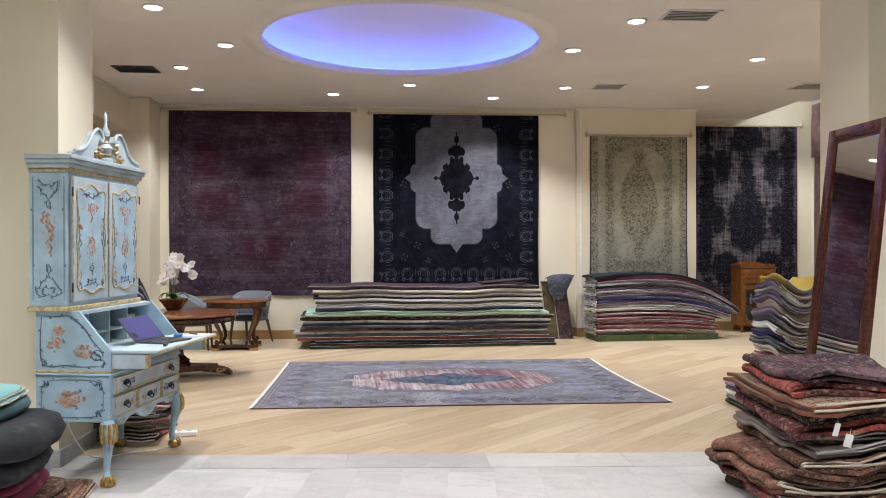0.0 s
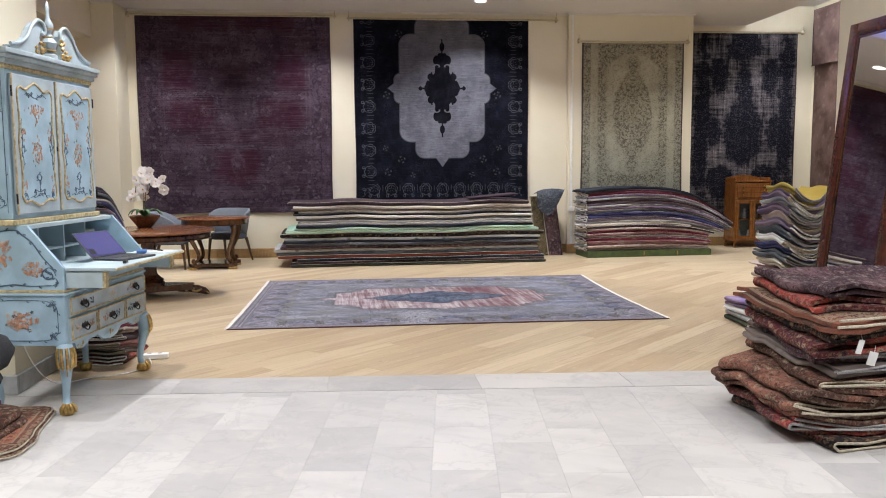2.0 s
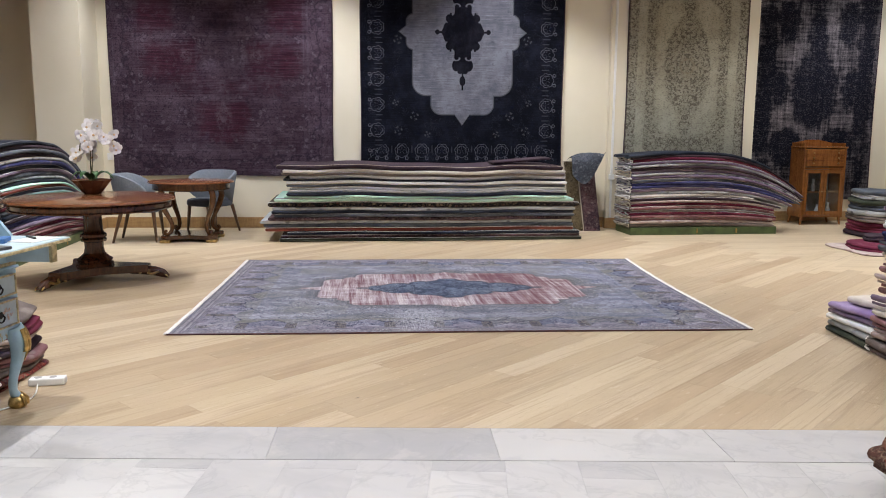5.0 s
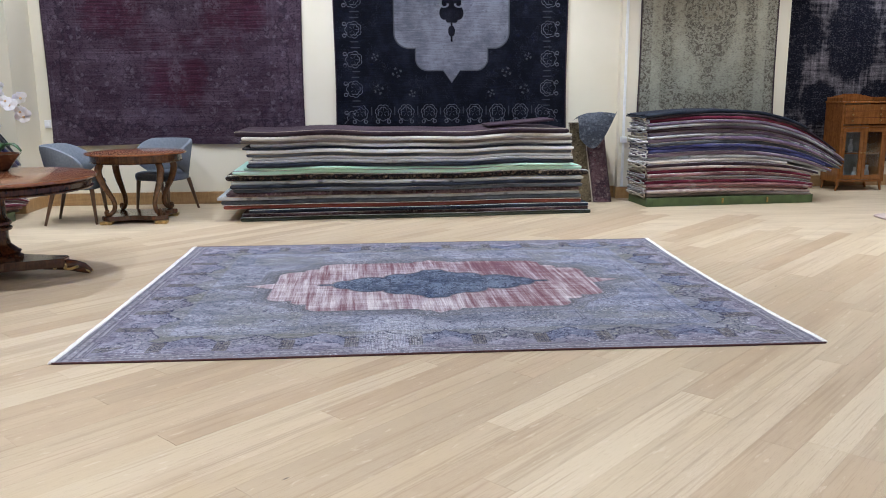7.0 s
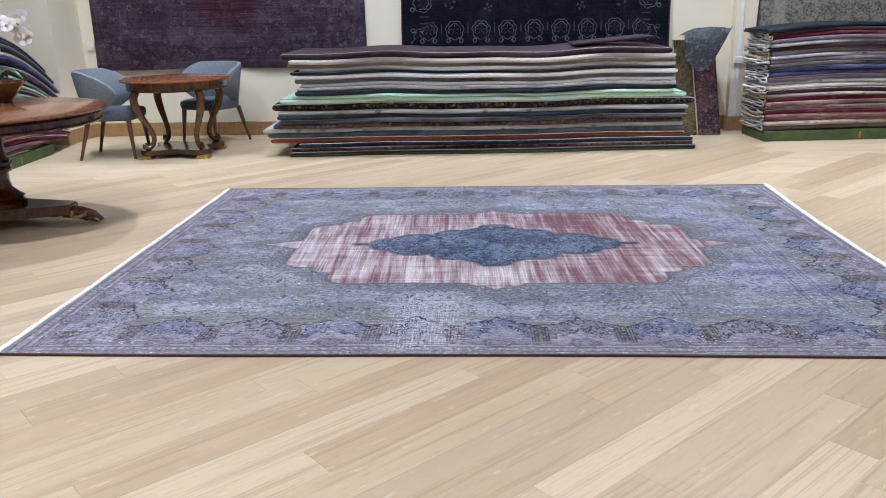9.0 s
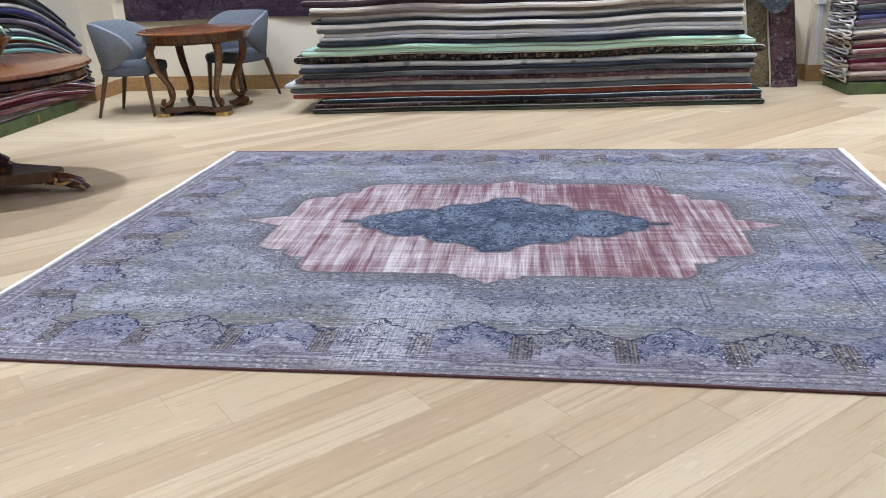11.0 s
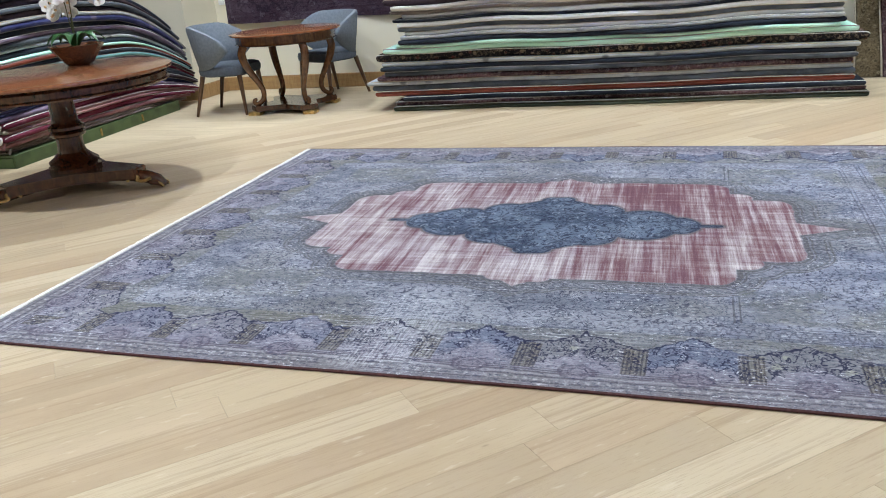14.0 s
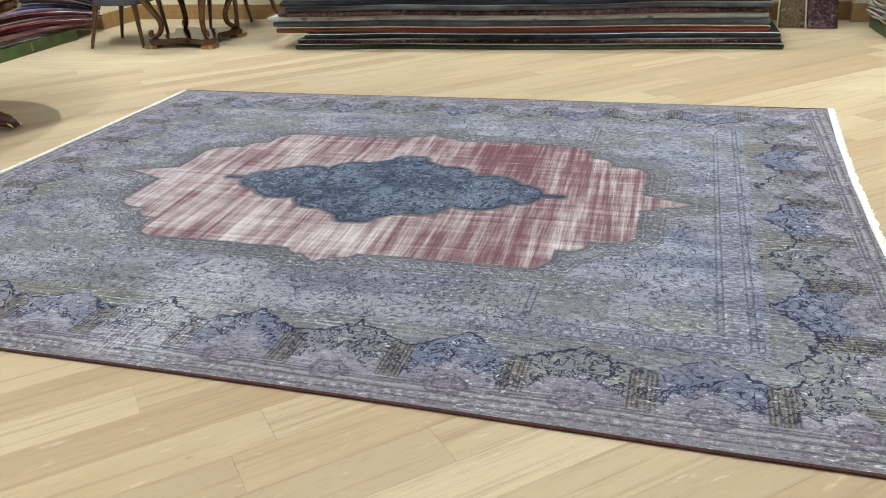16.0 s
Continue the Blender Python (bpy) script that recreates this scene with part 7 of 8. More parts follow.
for k, (x0, x1, z0, z1, hx) in enumerate(drawers):
    dr = part("drawer", solid(x0, x1, 0.008, 0.03, z0, z1, 0.004), GREYDOOR, desk, "small painted drawer front" if k else "wide painted drawer front")
    gold_frame(dr, x0, x1, z0, z1, 0.008)
    for x in hx:
        bail_pull(dr, x, 0.008, (z0 + z1) / 2)
    for j, x in enumerate((x0 * 0.55, 0.0, x1 * 0.55) if k == 0 else ((x0 + x1) / 2 - 0.08, (x0 + x1) / 2 + 0.08)):
        part("painted_spray", petal_spray(x, (z0 + z1) / 2, 0.06 if k == 0 else 0.045, 0.028, 30, 20 + 5 * k + j, 0.009), (SCROLL, FLOWER2, FLOWER1)[(j + k) % 3], dr, "painted flower spray", m=pose(0, 0.008, 0))
# mouldings
for z0, z1, o in ((0.755, 0.772, 0.012), (0.772, 0.79, 0.004)):
    part("waist_moulding", solid(-W2 - o, W2 + o, 0.025 - o, 0.53, z0, z1, 0.005), GOLDPAINT if z0 > 0.76 else BLUEPAINT, desk, "worn gold waist moulding" if z0 > 0.76 else "")
# slant desk
side = [(0.025, 0.791), (0.53, 0.791), (0.53, 1.19), (0.235, 1.19), (0.025, 0.93)]
for sx in (-1, 1):
    bm = bmesh.new()
    x = -W2 + 0.005 if sx < 0 else W2 - 0.027
    a = [bm.verts.new((x, y, z)) for y, z in side]
    b = [bm.verts.new((x + 0.022, y, z)) for y, z in side]
    bm.faces.new(a)
    bm.faces.new(b[::-1])
    for i in range(5):
        bm.faces.new((a[i], b[i], b[(i + 1) % 5], a[(i + 1) % 5]))
    part("side_panel", bm, BLUEPAINT, desk, "slanted blue side panel")
part("desk_floor", solid(-W2 + 0.028, W2 - 0.028, 0.03, 0.50, 0.885, 0.91), PALEBLUE, desk)
part("desk_front_rail", solid(-W2 + 0.028, W2 - 0.028, 0.027, 0.05, 0.792, 0.884), BLUEPAINT, desk)
part("desk_back", solid(-W2 + 0.028, W2 - 0.028, 0.50, 0.53, 0.792, 1.188), PALEBLUE, desk)
part("desk_top", solid(-W2 + 0.028, W2 - 0.028, 0.24, 0.50, 1.165, 1.188), PALEBLUE, desk)
for x in (-0.32, -0.02, 0.26):
    part("divider", solid(x, x + 0.012, 0.30, 0.498, 0.911, 1.164), PALEBLUE, desk)
part("pigeonhole_shelf", solid(-0.305, 0.258, 0.31, 0.498, 1.0, 1.012), PALEBLUE, desk)
part("pigeonhole_shelf", solid(0.275, 0.52, 0.31, 0.498, 1.05, 1.062), PALEBLUE, desk)
bm = solid(-W2 + 0.02, W2 - 0.02, -0.285, 0.022, 0.905, 0.928, 0.005, 2)
flap = part("flap", bm, PALEBLUE, desk, "writing flap let down flat")
part("gold_beading", solid(-W2 + 0.02, W2 - 0.02, -0.291, -0.2855, 0.907, 0.922, 0.002), GOLDPAINT, flap, "worn gold edge")
for x in (-W2 + 0.03, W2 - 0.075):
    lop = part("support_slide", solid(x, x + 0.045, -0.20, 0.026, 0.80, 0.90, 0.003), PALEBLUE, desk, "pulled-out flap support")
    part("gold_beading", solid(x - 0.001, x + 0.046, -0.218, -0.2005, 0.798, 0.902, 0.003), GOLDPAINT, lop, "gold painted end")
part("cornice_moulding", solid(-W2 - 0.01, W2 + 0.01, 0.205, 0.53, 1.19, 1.222, 0.006), GOLDPAINT, desk, "worn gold middle moulding")
# upper cabinet
part("upper_case", solid(-0.535, 0.535, 0.225, 0.53, 1.222, 2.075, 0.004), BLUEPAINT, desk)
for sx in (-1, 1):
    x0, x1 = (-0.512, -0.006) if sx < 0 else (0.006, 0.512)
    door = part("door", solid(x0, x1, 0.203, 0.224, 1.25, 2.05, 0.004), GREYDOOR, desk, "painted door with a scalloped gold panel")
    part("gold_beading", solid(x0 - 0.006, x0 + 0.012, 0.196, 0.2025, 1.25, 2.05, 0.003), GOLDPAINT, door, "worn gold upright")
    ax, bx, az, bz = x0 + 0.058, x1 - 0.045, 1.30, 2.0
    cx = (ax + bx) / 2
    ring = [(ax, az + 0.06), (ax + 0.03, az + 0.02), (ax + 0.10, az + 0.025), (cx, az - 0.005), (bx - 0.10, az + 0.025), (bx - 0.03, az + 0.02), (bx, az + 0.06), (bx - 0.012, az + 0.22), (bx + 0.004, az + 0.35), (bx - 0.012, az + 0.48), (bx, bz - 0.06),
            (bx - 0.03, bz - 0.02), (bx - 0.10, bz - 0.03), (cx, bz + 0.012), (ax + 0.10, bz - 0.03), (ax + 0.03, bz - 0.02), (ax, bz - 0.06), (ax + 0.012, az + 0.48), (ax - 0.004, az + 0.35), (ax + 0.012, az + 0.22), (ax, az + 0.06)]
    bm = bmesh.new()
    pts = spline([(x, 0.201, z) for x, z in ring], 4)
    tube(bm, pts, 0.008, 8)
    part("panel_moulding", bm, GOLDPAINT, door, "scalloped gold panel moulding", smooth=60)
    bm = bmesh.new()
    prism(bm, [(p.x * 0.985 + cx * 0.015, p.z) for p in pts[:-1]], 0.003, pose(0, 0.2005, 0))
    part("panel", bm, BLUEPAINT, door, "pale blue painted door panel")
    mm = pose(0, 0.2, 0)
    for j, (fx, fz, rx, rz, n, mat) in enumerate(((cx, 1.60, 0.055, 0.07, 60, FLOWER1), (cx, 1.62, 0.07, 0.085, 26, FLOWER2), (cx, 1.86, 0.10, 0.025, 40, FLOWER1), (cx, 1.82, 0.035, 0.055, 26, FLOWER1), (cx, 1.85, 0.13, 0.03, 18, FLOWER2),
                                                  (ax + 0.05, 1.70, 0.028, 0.05, 20, FLOWER1), (bx - 0.05, 1.70, 0.028, 0.05, 20, FLOWER1), (ax + 0.04, 1.42, 0.018, 0.05, 14, FLOWER1), (bx - 0.04, 1.42, 0.018, 0.05, 14, FLOWER1), (cx, 1.60, 0.08, 0.10, 16, GREENLEAF))):
        part("painted_spray", petal_spray(fx, fz, rx, rz, n, 200 + j + 40 * (sx > 0)), mat, door, "painted coral flower spray" if mat is FLOWER1 else "painted flower spray", m=mm)
    paths = [[(cx - 0.11, 1.345), (cx - 0.05, 1.36), (cx - 0.06, 1.39), (cx, 1.375), (cx + 0.06, 1.39), (cx + 0.05, 1.36), (cx + 0.11, 1.345)], [(cx - 0.04, 1.345), (cx, 1.365), (cx + 0.04, 1.345)], [(cx, 1.375), (cx, 1.44), (cx - 0.03, 1.46), (cx, 1.48), (cx + 0.03, 1.46), (cx, 1.44)],
             [(cx - 0.13, 1.935), (cx - 0.08, 1.95), (cx, 1.925), (cx + 0.08, 1.95), (cx + 0.13, 1.935)], [(cx - 0.10, 1.955), (cx - 0.06, 1.935), (cx - 0.02, 1.955)], [(cx + 0.10, 1.955), (cx + 0.06, 1.935), (cx + 0.02, 1.955)]]
    for ex, q in ((ax + 0.022, 1), (bx - 0.022, -1)):
        paths.append([(ex, 1.50), (ex + q * 0.012, 1.56), (ex - q * 0.004, 1.62), (ex + q * 0.012, 1.68), (ex, 1.74), (ex + q * 0.01, 1.80)])
        paths.append([(ex + q * 0.015, 1.60), (ex + q * 0.03, 1.625), (ex + q * 0.02, 1.65)])
        paths.append([(ex + q * 0.01, 1.33), (ex + q * 0.035, 1.345), (ex + q * 0.02, 1.37), (ex + q * 0.005, 1.345)])
    part("painted_scroll", scroll_lines(paths), SCROLL, door, "painted slate blue scrolls", m=mm)
    for z in (1.34, 1.95):
        part("hinge", solid(x0 - 0.012 if sx < 0 else x1 - 0.002, x0 + 0.002 if sx < 0 else x1 + 0.012, 0.194, 0.2018, z - 0.03, z + 0.03, 0.002), IRON, door, "black hinge")
part("keyhole", solid(-0.016, -0.008, 0.196, 0.2025, 1.62, 1.65, 0.002), IRON, desk, "black keyhole plate")
# cornice
for z0, z1, o in ((2.075, 2.10, 0.012), (2.10, 2.13, 0.030), (2.13, 2.155, 0.048), (2.155, 2.185, 0.060)):
    part("cornice", solid(-0.535 - o, 0.535 + o, 0.225 - o, 0.535, z0, z1 - 0.0005, 0.006, 2), GOLDPAINT if z0 < 2.08 else GREYDOOR, desk, "stepped grey and gold cornice")
# swan-neck pediment
for sx in (-1, 1):
    bm = bmesh.new()
    low = [(0.50, 2.186), (0.50, 2.215), (0.40, 2.235), (0.31, 2.29), (0.25, 2.37), (0.18, 2.42), (0.115, 2.405), (0.095, 2.36), (0.115, 2.33), (0.145, 2.345), (0.16, 2.31), (0.12, 2.25), (0.10, 2.186)]
    prism(bm, [(sx * x, z) for x, z in (low if sx > 0 else low)], 0.05, pose(0, 0.20, 0))
    ped = part("pediment", bm, GREYDOOR, desk, "scrolled half of a broken pediment")
    bm = bmesh.new()
    tube(bm, spline([(sx * x, 0.194, z + 0.008) for x, z in low[1:10]], 4), 0.013, 7)
    part("pediment_moulding", bm, GREYDOOR, ped, smooth=60)
    rnd = random.Random(31 + sx)
    bm = bmesh.new()
    for k in range(22):
        x, z = rnd.uniform(0.10, 0.30), rnd.uniform(2.20, 2.34)
        if z < 2.42 - 0.75 * x:
            lathe(bm, [(0, -0.012), (0.014, -0.004), (0.011, 0.010), (0, 0.016)], 7, pose(sx * x, 0.192, z, rnd.uniform(40, 140), rnd.uniform(-60, 60), 0))
    part("gilt_carving", bm, GILT, ped, "gilt leaf carving", smooth=50)
bm = bmesh.new()
lathe(bm, [(0, 2.186), (0.055, 2.186), (0.055, 2.215), (0.03, 2.23), (0.045, 2.27), (0.055, 2.30), (0.03, 2.34), (0.018, 2.37), (0.034, 2.40), (0.036, 2.43), (0.016, 2.47), (0.010, 2.52), (0.018, 2.54), (0.012, 2.56), (0, 2.60)], 16, pose(0, 0.225, 0))
fin = part("finial", bm, GREYDOOR, desk, "turned urn finial", smooth=45)
bm = bmesh.new()
for z, r in ((2.245, 0.052), (2.34, 0.036), (2.40, 0.038)):
    lathe(bm, [(r - 0.012, z - 0.008), (r, z), (r - 0.012, z + 0.010)], 16, pose(0, 0.225, 0))
part("gilt_carving", bm, GILT, fin, "gilt bands", smooth=45)
# paintings on the near side, drawn in x, z and turned on to the side panel
side_m = pose(-W2 - 0.001, 0.28, 0, 0, 0, -90)
case = desk
for j, (fx, fz, rx, rz, n, mat) in enumerate(((0.0, 0.60, 0.085, 0.05, 90, FLOWER1), (0.0, 0.60, 0.11, 0.065, 40, FLOWER2), (0.0, 0.60, 0.13, 0.07, 14, SCROLL))):
    part("painted_spray", petal_spray(fx, fz, rx, rz, n, 400 + j, 0.014), mat, desk, "painted coral bouquet", m=side_m)
part("painted_scroll", scroll_lines(corner_scrolls(-0.21, 0.21, 0.475, 0.725, 0.042) + [[(-0.10, 0.473), (0.10, 0.473)], [(-0.10, 0.727), (0.10, 0.727)]]), SCROLL, desk, "painted slate blue scrolls", m=side_m)
slant_m = pose(-W2 + 0.004, 0.28, 0, 0, 0, -90)
for j, (fx, fz, rx, rz, n, mat) in enumerate(((-0.10, 1.02, 0.05, 0.07, 50, FLOWER1), (-0.13, 0.95, 0.04, 0.04, 24, FLOWER1), (0.07, 0.92, 0.06, 0.05, 50, FLOWER1), (-0.09, 1.05, 0.06, 0.06, 18, FLOWER2), (0.08, 0.93, 0.07, 0.05, 18, FLOWER2))):
    part("painted_spray", petal_spray(fx, fz, rx, rz, n, 430 + j, 0.013), mat, desk, "painted coral flowers", m=slant_m)
part("painted_scroll", scroll_lines([[(-0.21, 1.15), (-0.22, 1.0), (-0.21, 0.85), (-0.15, 0.815), (-0.05, 0.825), (0.05, 0.815), (0.18, 0.82)], [(-0.20, 1.16), (-0.12, 1.155), (-0.02, 1.16), (0.02, 1.13), (0.08, 1.08), (0.13, 1.0), (0.19, 0.93), (0.21, 0.88)],
                                      [(0.21, 0.90), (0.17, 0.93), (0.13, 0.90), (0.15, 0.86), (0.19, 0.87), (0.18, 0.90), (0.16, 0.89)], [(0.21, 0.86), (0.22, 0.835), (0.19, 0.82)], [(-0.21, 0.87), (-0.18, 0.85), (-0.19, 0.83)]], 0.0036), SCROLL, desk, "painted slate blue scrolls", m=slant_m)
upm = pose(-0.536, 0.3775, 0, 0, 0, -90)
for j, (fx, fz, rx, rz, n, mat) in enumerate(((-0.02, 1.78, 0.04, 0.05, 40, FLOWER1), (0.02, 1.70, 0.035, 0.06, 34, FLOWER1), (0.01, 1.62, 0.03, 0.04, 18, FLOWER1), (0.0, 1.72, 0.06, 0.12, 24, FLOWER2), (0.02, 1.55, 0.012, 0.035, 8, FLOWER1))):
    part("painted_spray", petal_spray(fx, fz, rx, rz, n, 460 + j, 0.012), mat, desk, "painted coral flowers", m=upm)
loops = []
for s in (-1, 1):
    loops += [[(0, 1.30), (s * 0.04, 1.285), (s * 0.09, 1.30), (s * 0.10, 1.33), (s * 0.07, 1.345), (s * 0.05, 1.38), (s * 0.015, 1.40), (0, 1.43)], [(0, 1.33), (s * 0.03, 1.345), (s * 0.05, 1.32), (s * 0.03, 1.305)], [(0, 1.43), (s * 0.018, 1.46), (0, 1.49)],
              [(0, 2.0), (s * 0.03, 1.985), (s * 0.06, 2.01), (s * 0.10, 2.02)], [(0, 1.90), (s * 0.03, 1.93), (s * 0.06, 1.95), (s * 0.07, 1.98), (s * 0.10, 1.985)], [(0, 1.90), (s * 0.018, 1.87), (0, 1.84)], [(s * 0.122, 1.26), (s * 0.122, 1.65), (s * 0.122, 2.05)]]
part("painted_scroll", scroll_lines(loops), SCROLL, desk, "painted slate blue scrolls", m=upm)

UPPER = Matrix.Translation((-0.05, 0.045 + 0.53 * 0.13, 1.19 * -0.075)) @ Matrix.Diagonal((0.935, 0.87, 1.075, 1))
CROWN = Matrix.Translation((-0.05, 0.045 + 0.53 * 0.13, 2.186 * 0.07 + 0.07)) @ Matrix.Diagonal((0.935, 0.87, 0.93, 1))
for o in desk.children:
    kind_of = o.name.split(".")[0]
    if kind_of in ("pediment", "finial"):
        o.matrix_basis = CROWN @ o.matrix_basis
    elif kind_of in ("upper_case", "door", "cornice", "keyhole", "cornice_moulding") or (o.name.startswith("painted") and abs(o.matrix_basis.translation.y - 0.3775) < 1e-4):
        o.matrix_basis = UPPER @ o.matrix_basis

# laptop and small things on the flap
dm = desk.matrix_world.copy()
laptop = empty("laptop", dm @ pose(0.0, 0.0, 0.9285, 0, 0, -14), "open slim laptop with a violet screen on the writing flap", "laptop")
GUNMETAL = plain("dark_grey_aluminium", (0.05, 0.052, 0.06), 0.35, vary=0.08)
base = part("keyboard_base", solid(-0.165, 0.165, -0.23, 0.0, 0.0, 0.014, 0.004, 2), GUNMETAL, laptop)
part("keyboard", solid(-0.145, 0.145, -0.12, -0.015, 0.0142, 0.0155), BLACKMETAL, base, "black keyboard")
part("touchpad", solid(-0.05, 0.05, -0.215, -0.135, 0.0142, 0.0150), BLACKMETAL, base)
lid = part("screen_lid", solid(-0.165, 0.165, -0.004, 0.004, 0.0, 0.225, 0.003), GUNMETAL, laptop, m=pose(0, 0.004, 0.012, -44))
w = Node("lit_violet_screen", 0.2)
w.bsdf.inputs["Emission Color"].default_value = (0.10, 0.10, 0.40, 1)
w.bsdf.inputs["Emission Strength"].default_value = 0.4
part("screen", solid(-0.155, 0.155, -0.0060, -0.0045, 0.012, 0.215), w.done((0.05, 0.05, 0.1)), lid, "glowing violet screen")
part("window_tile", solid(-0.145, -0.10, -0.0075, -0.0062, 0.025, 0.075), BLACKMETAL, lid, "dark tile on the screen")
for name, label, cat, b, mat, mm in (("folded_cloth", "small blue cloth lying on the writing flap", "cloth", (-0.06, 0.06, -0.03, 0.03, 0, 0.022), plain("blue_cloth", (0.06, 0.16, 0.38), 0.8), pose(0.30, -0.08, 0.9285, 0, 0, 20)),
                                    ("pen", "black pen lying on the writing flap", "pen", (-0.06, 0.06, -0.006, 0.006, 0, 0.012), BLACKMETAL, pose(0.44, -0.14, 0.9285, 0, 0, 50)),
                                    ("stapler", "small black stapler on the writing flap", "stapler", (-0.03, 0.03, -0.010, 0.010, 0, 0.02), BLACKMETAL, pose(-0.30, -0.24, 0.9285, 0, 0, 10)),
                                    ("paper_sheet", "white paper sheet on the writing flap", "paper", (-0.10, 0.10, -0.07, 0.07, 0, 0.002), WHITE, pose(0.40, -0.18, 0.9285, 0, 0, -8)),
                                    ("envelope", "loose pale envelopes in a pigeonhole", "paper", (-0.10, 0.10, -0.06, 0.06, 0, 0.03), plain("pale_paper", (0.5, 0.5, 0.46), 0.8), pose(0.39, 0.40, 1.0625, 0, 0, 4))):
    thing(name, solid(*b, 0.003, 2), mat, label, cat, m=dm @ mm)

# power strip and its lead
strip = empty("power_strip", pose(-1.36, 7.36, 0, 0, 0, 8), "white power strip with a cable on the floor", "power strip")
part("housing", solid(-0.095, 0.095, -0.035, 0.035, 0.0, 0.042, 0.008, 2), WHITE, strip)
for x in (-0.05, 0.03):
    bm = bmesh.new()
    lathe(bm, [(0.0, 0.0422), (0.020, 0.0422), (0.020, 0.0432), (0.0, 0.0432)], 16, pose(x, 0, 0))
    part("socket", bm, plain("grey_socket", (0.35, 0.35, 0.35), 0.5), strip, "round grey socket")
bm = bmesh.new()
inv = strip.matrix_world.inverted()
pts = spline([inv @ Vector(p) for p in ((-1.40, 7.32, 0.012), (-1.34, 7.10, 0.007), (-1.44, 6.90, 0.007), (-1.66, 6.78, 0.007), (-1.86, 6.62, 0.03), (-1.97, 6.52, 0.25), (-1.99, 6.50, 0.46))], 6)
tube(bm, pts, 0.0045, 6)
part("cable", bm, WHITE, strip, "thin white cable", smooth=60)


# ---- floor, skirtings and ceiling fittings ----
def skirting(name, runs, h, t, material, label):
    bm = bmesh.new()
    for x0, x1, y0, y1 in runs:
        box(bm, x0, x1, y0, y1, 0, h, 0.006)
    return thing(name, bm, material, label, "skirting", kind="structure")


skirting("baseboard_north", [(-3.52, 3.72, BACK - 0.018, BACK)], 0.155, 0, SKIRT, "plain oak skirting board along the wall foot")
skirting("baseboard_pier", [(3.70, 5.90, 14.442, 14.46), (3.702, 3.72, 14.46, BACK)], 0.155, 0, SKIRT, "plain oak skirting board round the pier")
skirting("baseboard_recess", [(5.9, RIGHT, DARKWALL - 0.018, DARKWALL), (RIGHT - 0.018, RIGHT, 7.0, DARKWALL - 0.02)], 0.155, 0, SKIRT, "plain oak skirting board along the recess")
skirting("baseboard_west", [(LEFT, LEFT + 0.018, 7.0, 9.4), (LEFT, -3.5, 13.932, 13.95), (-3.52, -3.502, 13.95, BACK - 0.02)], 0.155, 0, SKIRT, "plain oak skirting board along the alcove wall")
skirting("baseboard_column_west", [(-2.74, -2.0, 6.42, 6.44), (-2.02, -2.0, 6.44, 7.14), (-2.74, -2.72, 6.44, 7.14)], 0.13, 0, STONE, "grey stone skirting round the column")
skirting("baseboard_column_east", [(4.0, 4.77, 6.42, 6.44), (4.0, 4.02, 6.44, 7.14)], 0.13, 0, STONE, "grey stone skirting round the column")

# slim cornice where walls meet the ceiling
bm = bmesh.new()
for x0, x1, y0, y1 in ((-3.52, 3.72, BACK - 0.03, BACK), (3.69, 5.91, 14.43, 14.46), (3.69, 3.72, 14.46, BACK - 0.03), (5.88, 7.27, DARKWALL - 0.03, DARKWALL), (-3.55, -3.52, 13.92, BACK), (LEFT, -3.55, 13.92, 13.95), (LEFT, LEFT + 0.03, 7, 13.92)):
    box(bm, x0, x1, y0, y1, H - 0.035, H - 0.002, 0.006)
thing("trim_cornice", bm, CEIL, "slim white cornice under the ceiling", "cornice", kind="structure")

# conduit and switch on the pier
duct = empty("cable_duct", pose(3.78, 14.45, 0), "narrow white cable duct with a socket box", "duct")
part("channel", solid(-0.016, 0.016, -0.012, 0.008, 0.16, 4.0, 0.003), WHITE, duct)
part("socket_box", solid(-0.04, 0.04, -0.03, 0.008, 0.72, 0.80, 0.006), WHITE, duct)
sw = empty("wall_switch", pose(-3.42, BACK, 1.02), "small white switch plate on the cream wall", "switch")
part("plate", solid(-0.04, 0.04, -0.02, 0.001, -0.05, 0.05, 0.005), WHITE, sw)
part("rocker", solid(-0.02, 0.02, -0.026, -0.015, -0.028, 0.028, 0.003), WHITE, sw)

# round moulding and the hidden blue light of the recess
bm = bmesh.new()
lathe(bm, [(CR - 0.002, H + 0.05), (CR - 0.004, H - 0.02), (CR + 0.04, H - 0.035), (CR + 0.14, H - 0.03), (CR + 0.17, H - 0.012), (CR + 0.22, H - 0.010), (CR + 0.235, H + 0.004)], 72)
bmesh.ops.delete(bm, geom=[f for f in bm.faces if len(f.verts) > 4], context="FACES")
thing("trim_recess_ring", bm, CEIL, "round plaster moulding edging the ceiling recess", "moulding", kind="structure", m=pose(CX, CY, 0), smooth=50)
w = Node("blue_light_strip", 0.5)
w.bsdf.inputs["Emission Color"].default_value = (0.09, 0.17, 1.0, 1)
w.bsdf.inputs["Emission Strength"].default_value = 16.0
bm = bmesh.new()
lathe(bm, [(CR + 0.10, H + 0.065), (CR + 0.15, H + 0.065), (CR + 0.15, H + 0.085), (CR + 0.10, H + 0.085)], 72)
bmesh.ops.delete(bm, geom=[f for f in bm.faces if len(f.verts) > 4], context="FACES")
thing("light_strip", bm, w.done((0.1, 0.1, 0.2)), "round blue light strip hidden in the ceiling recess", "light strip", m=pose(CX, CY, 0))

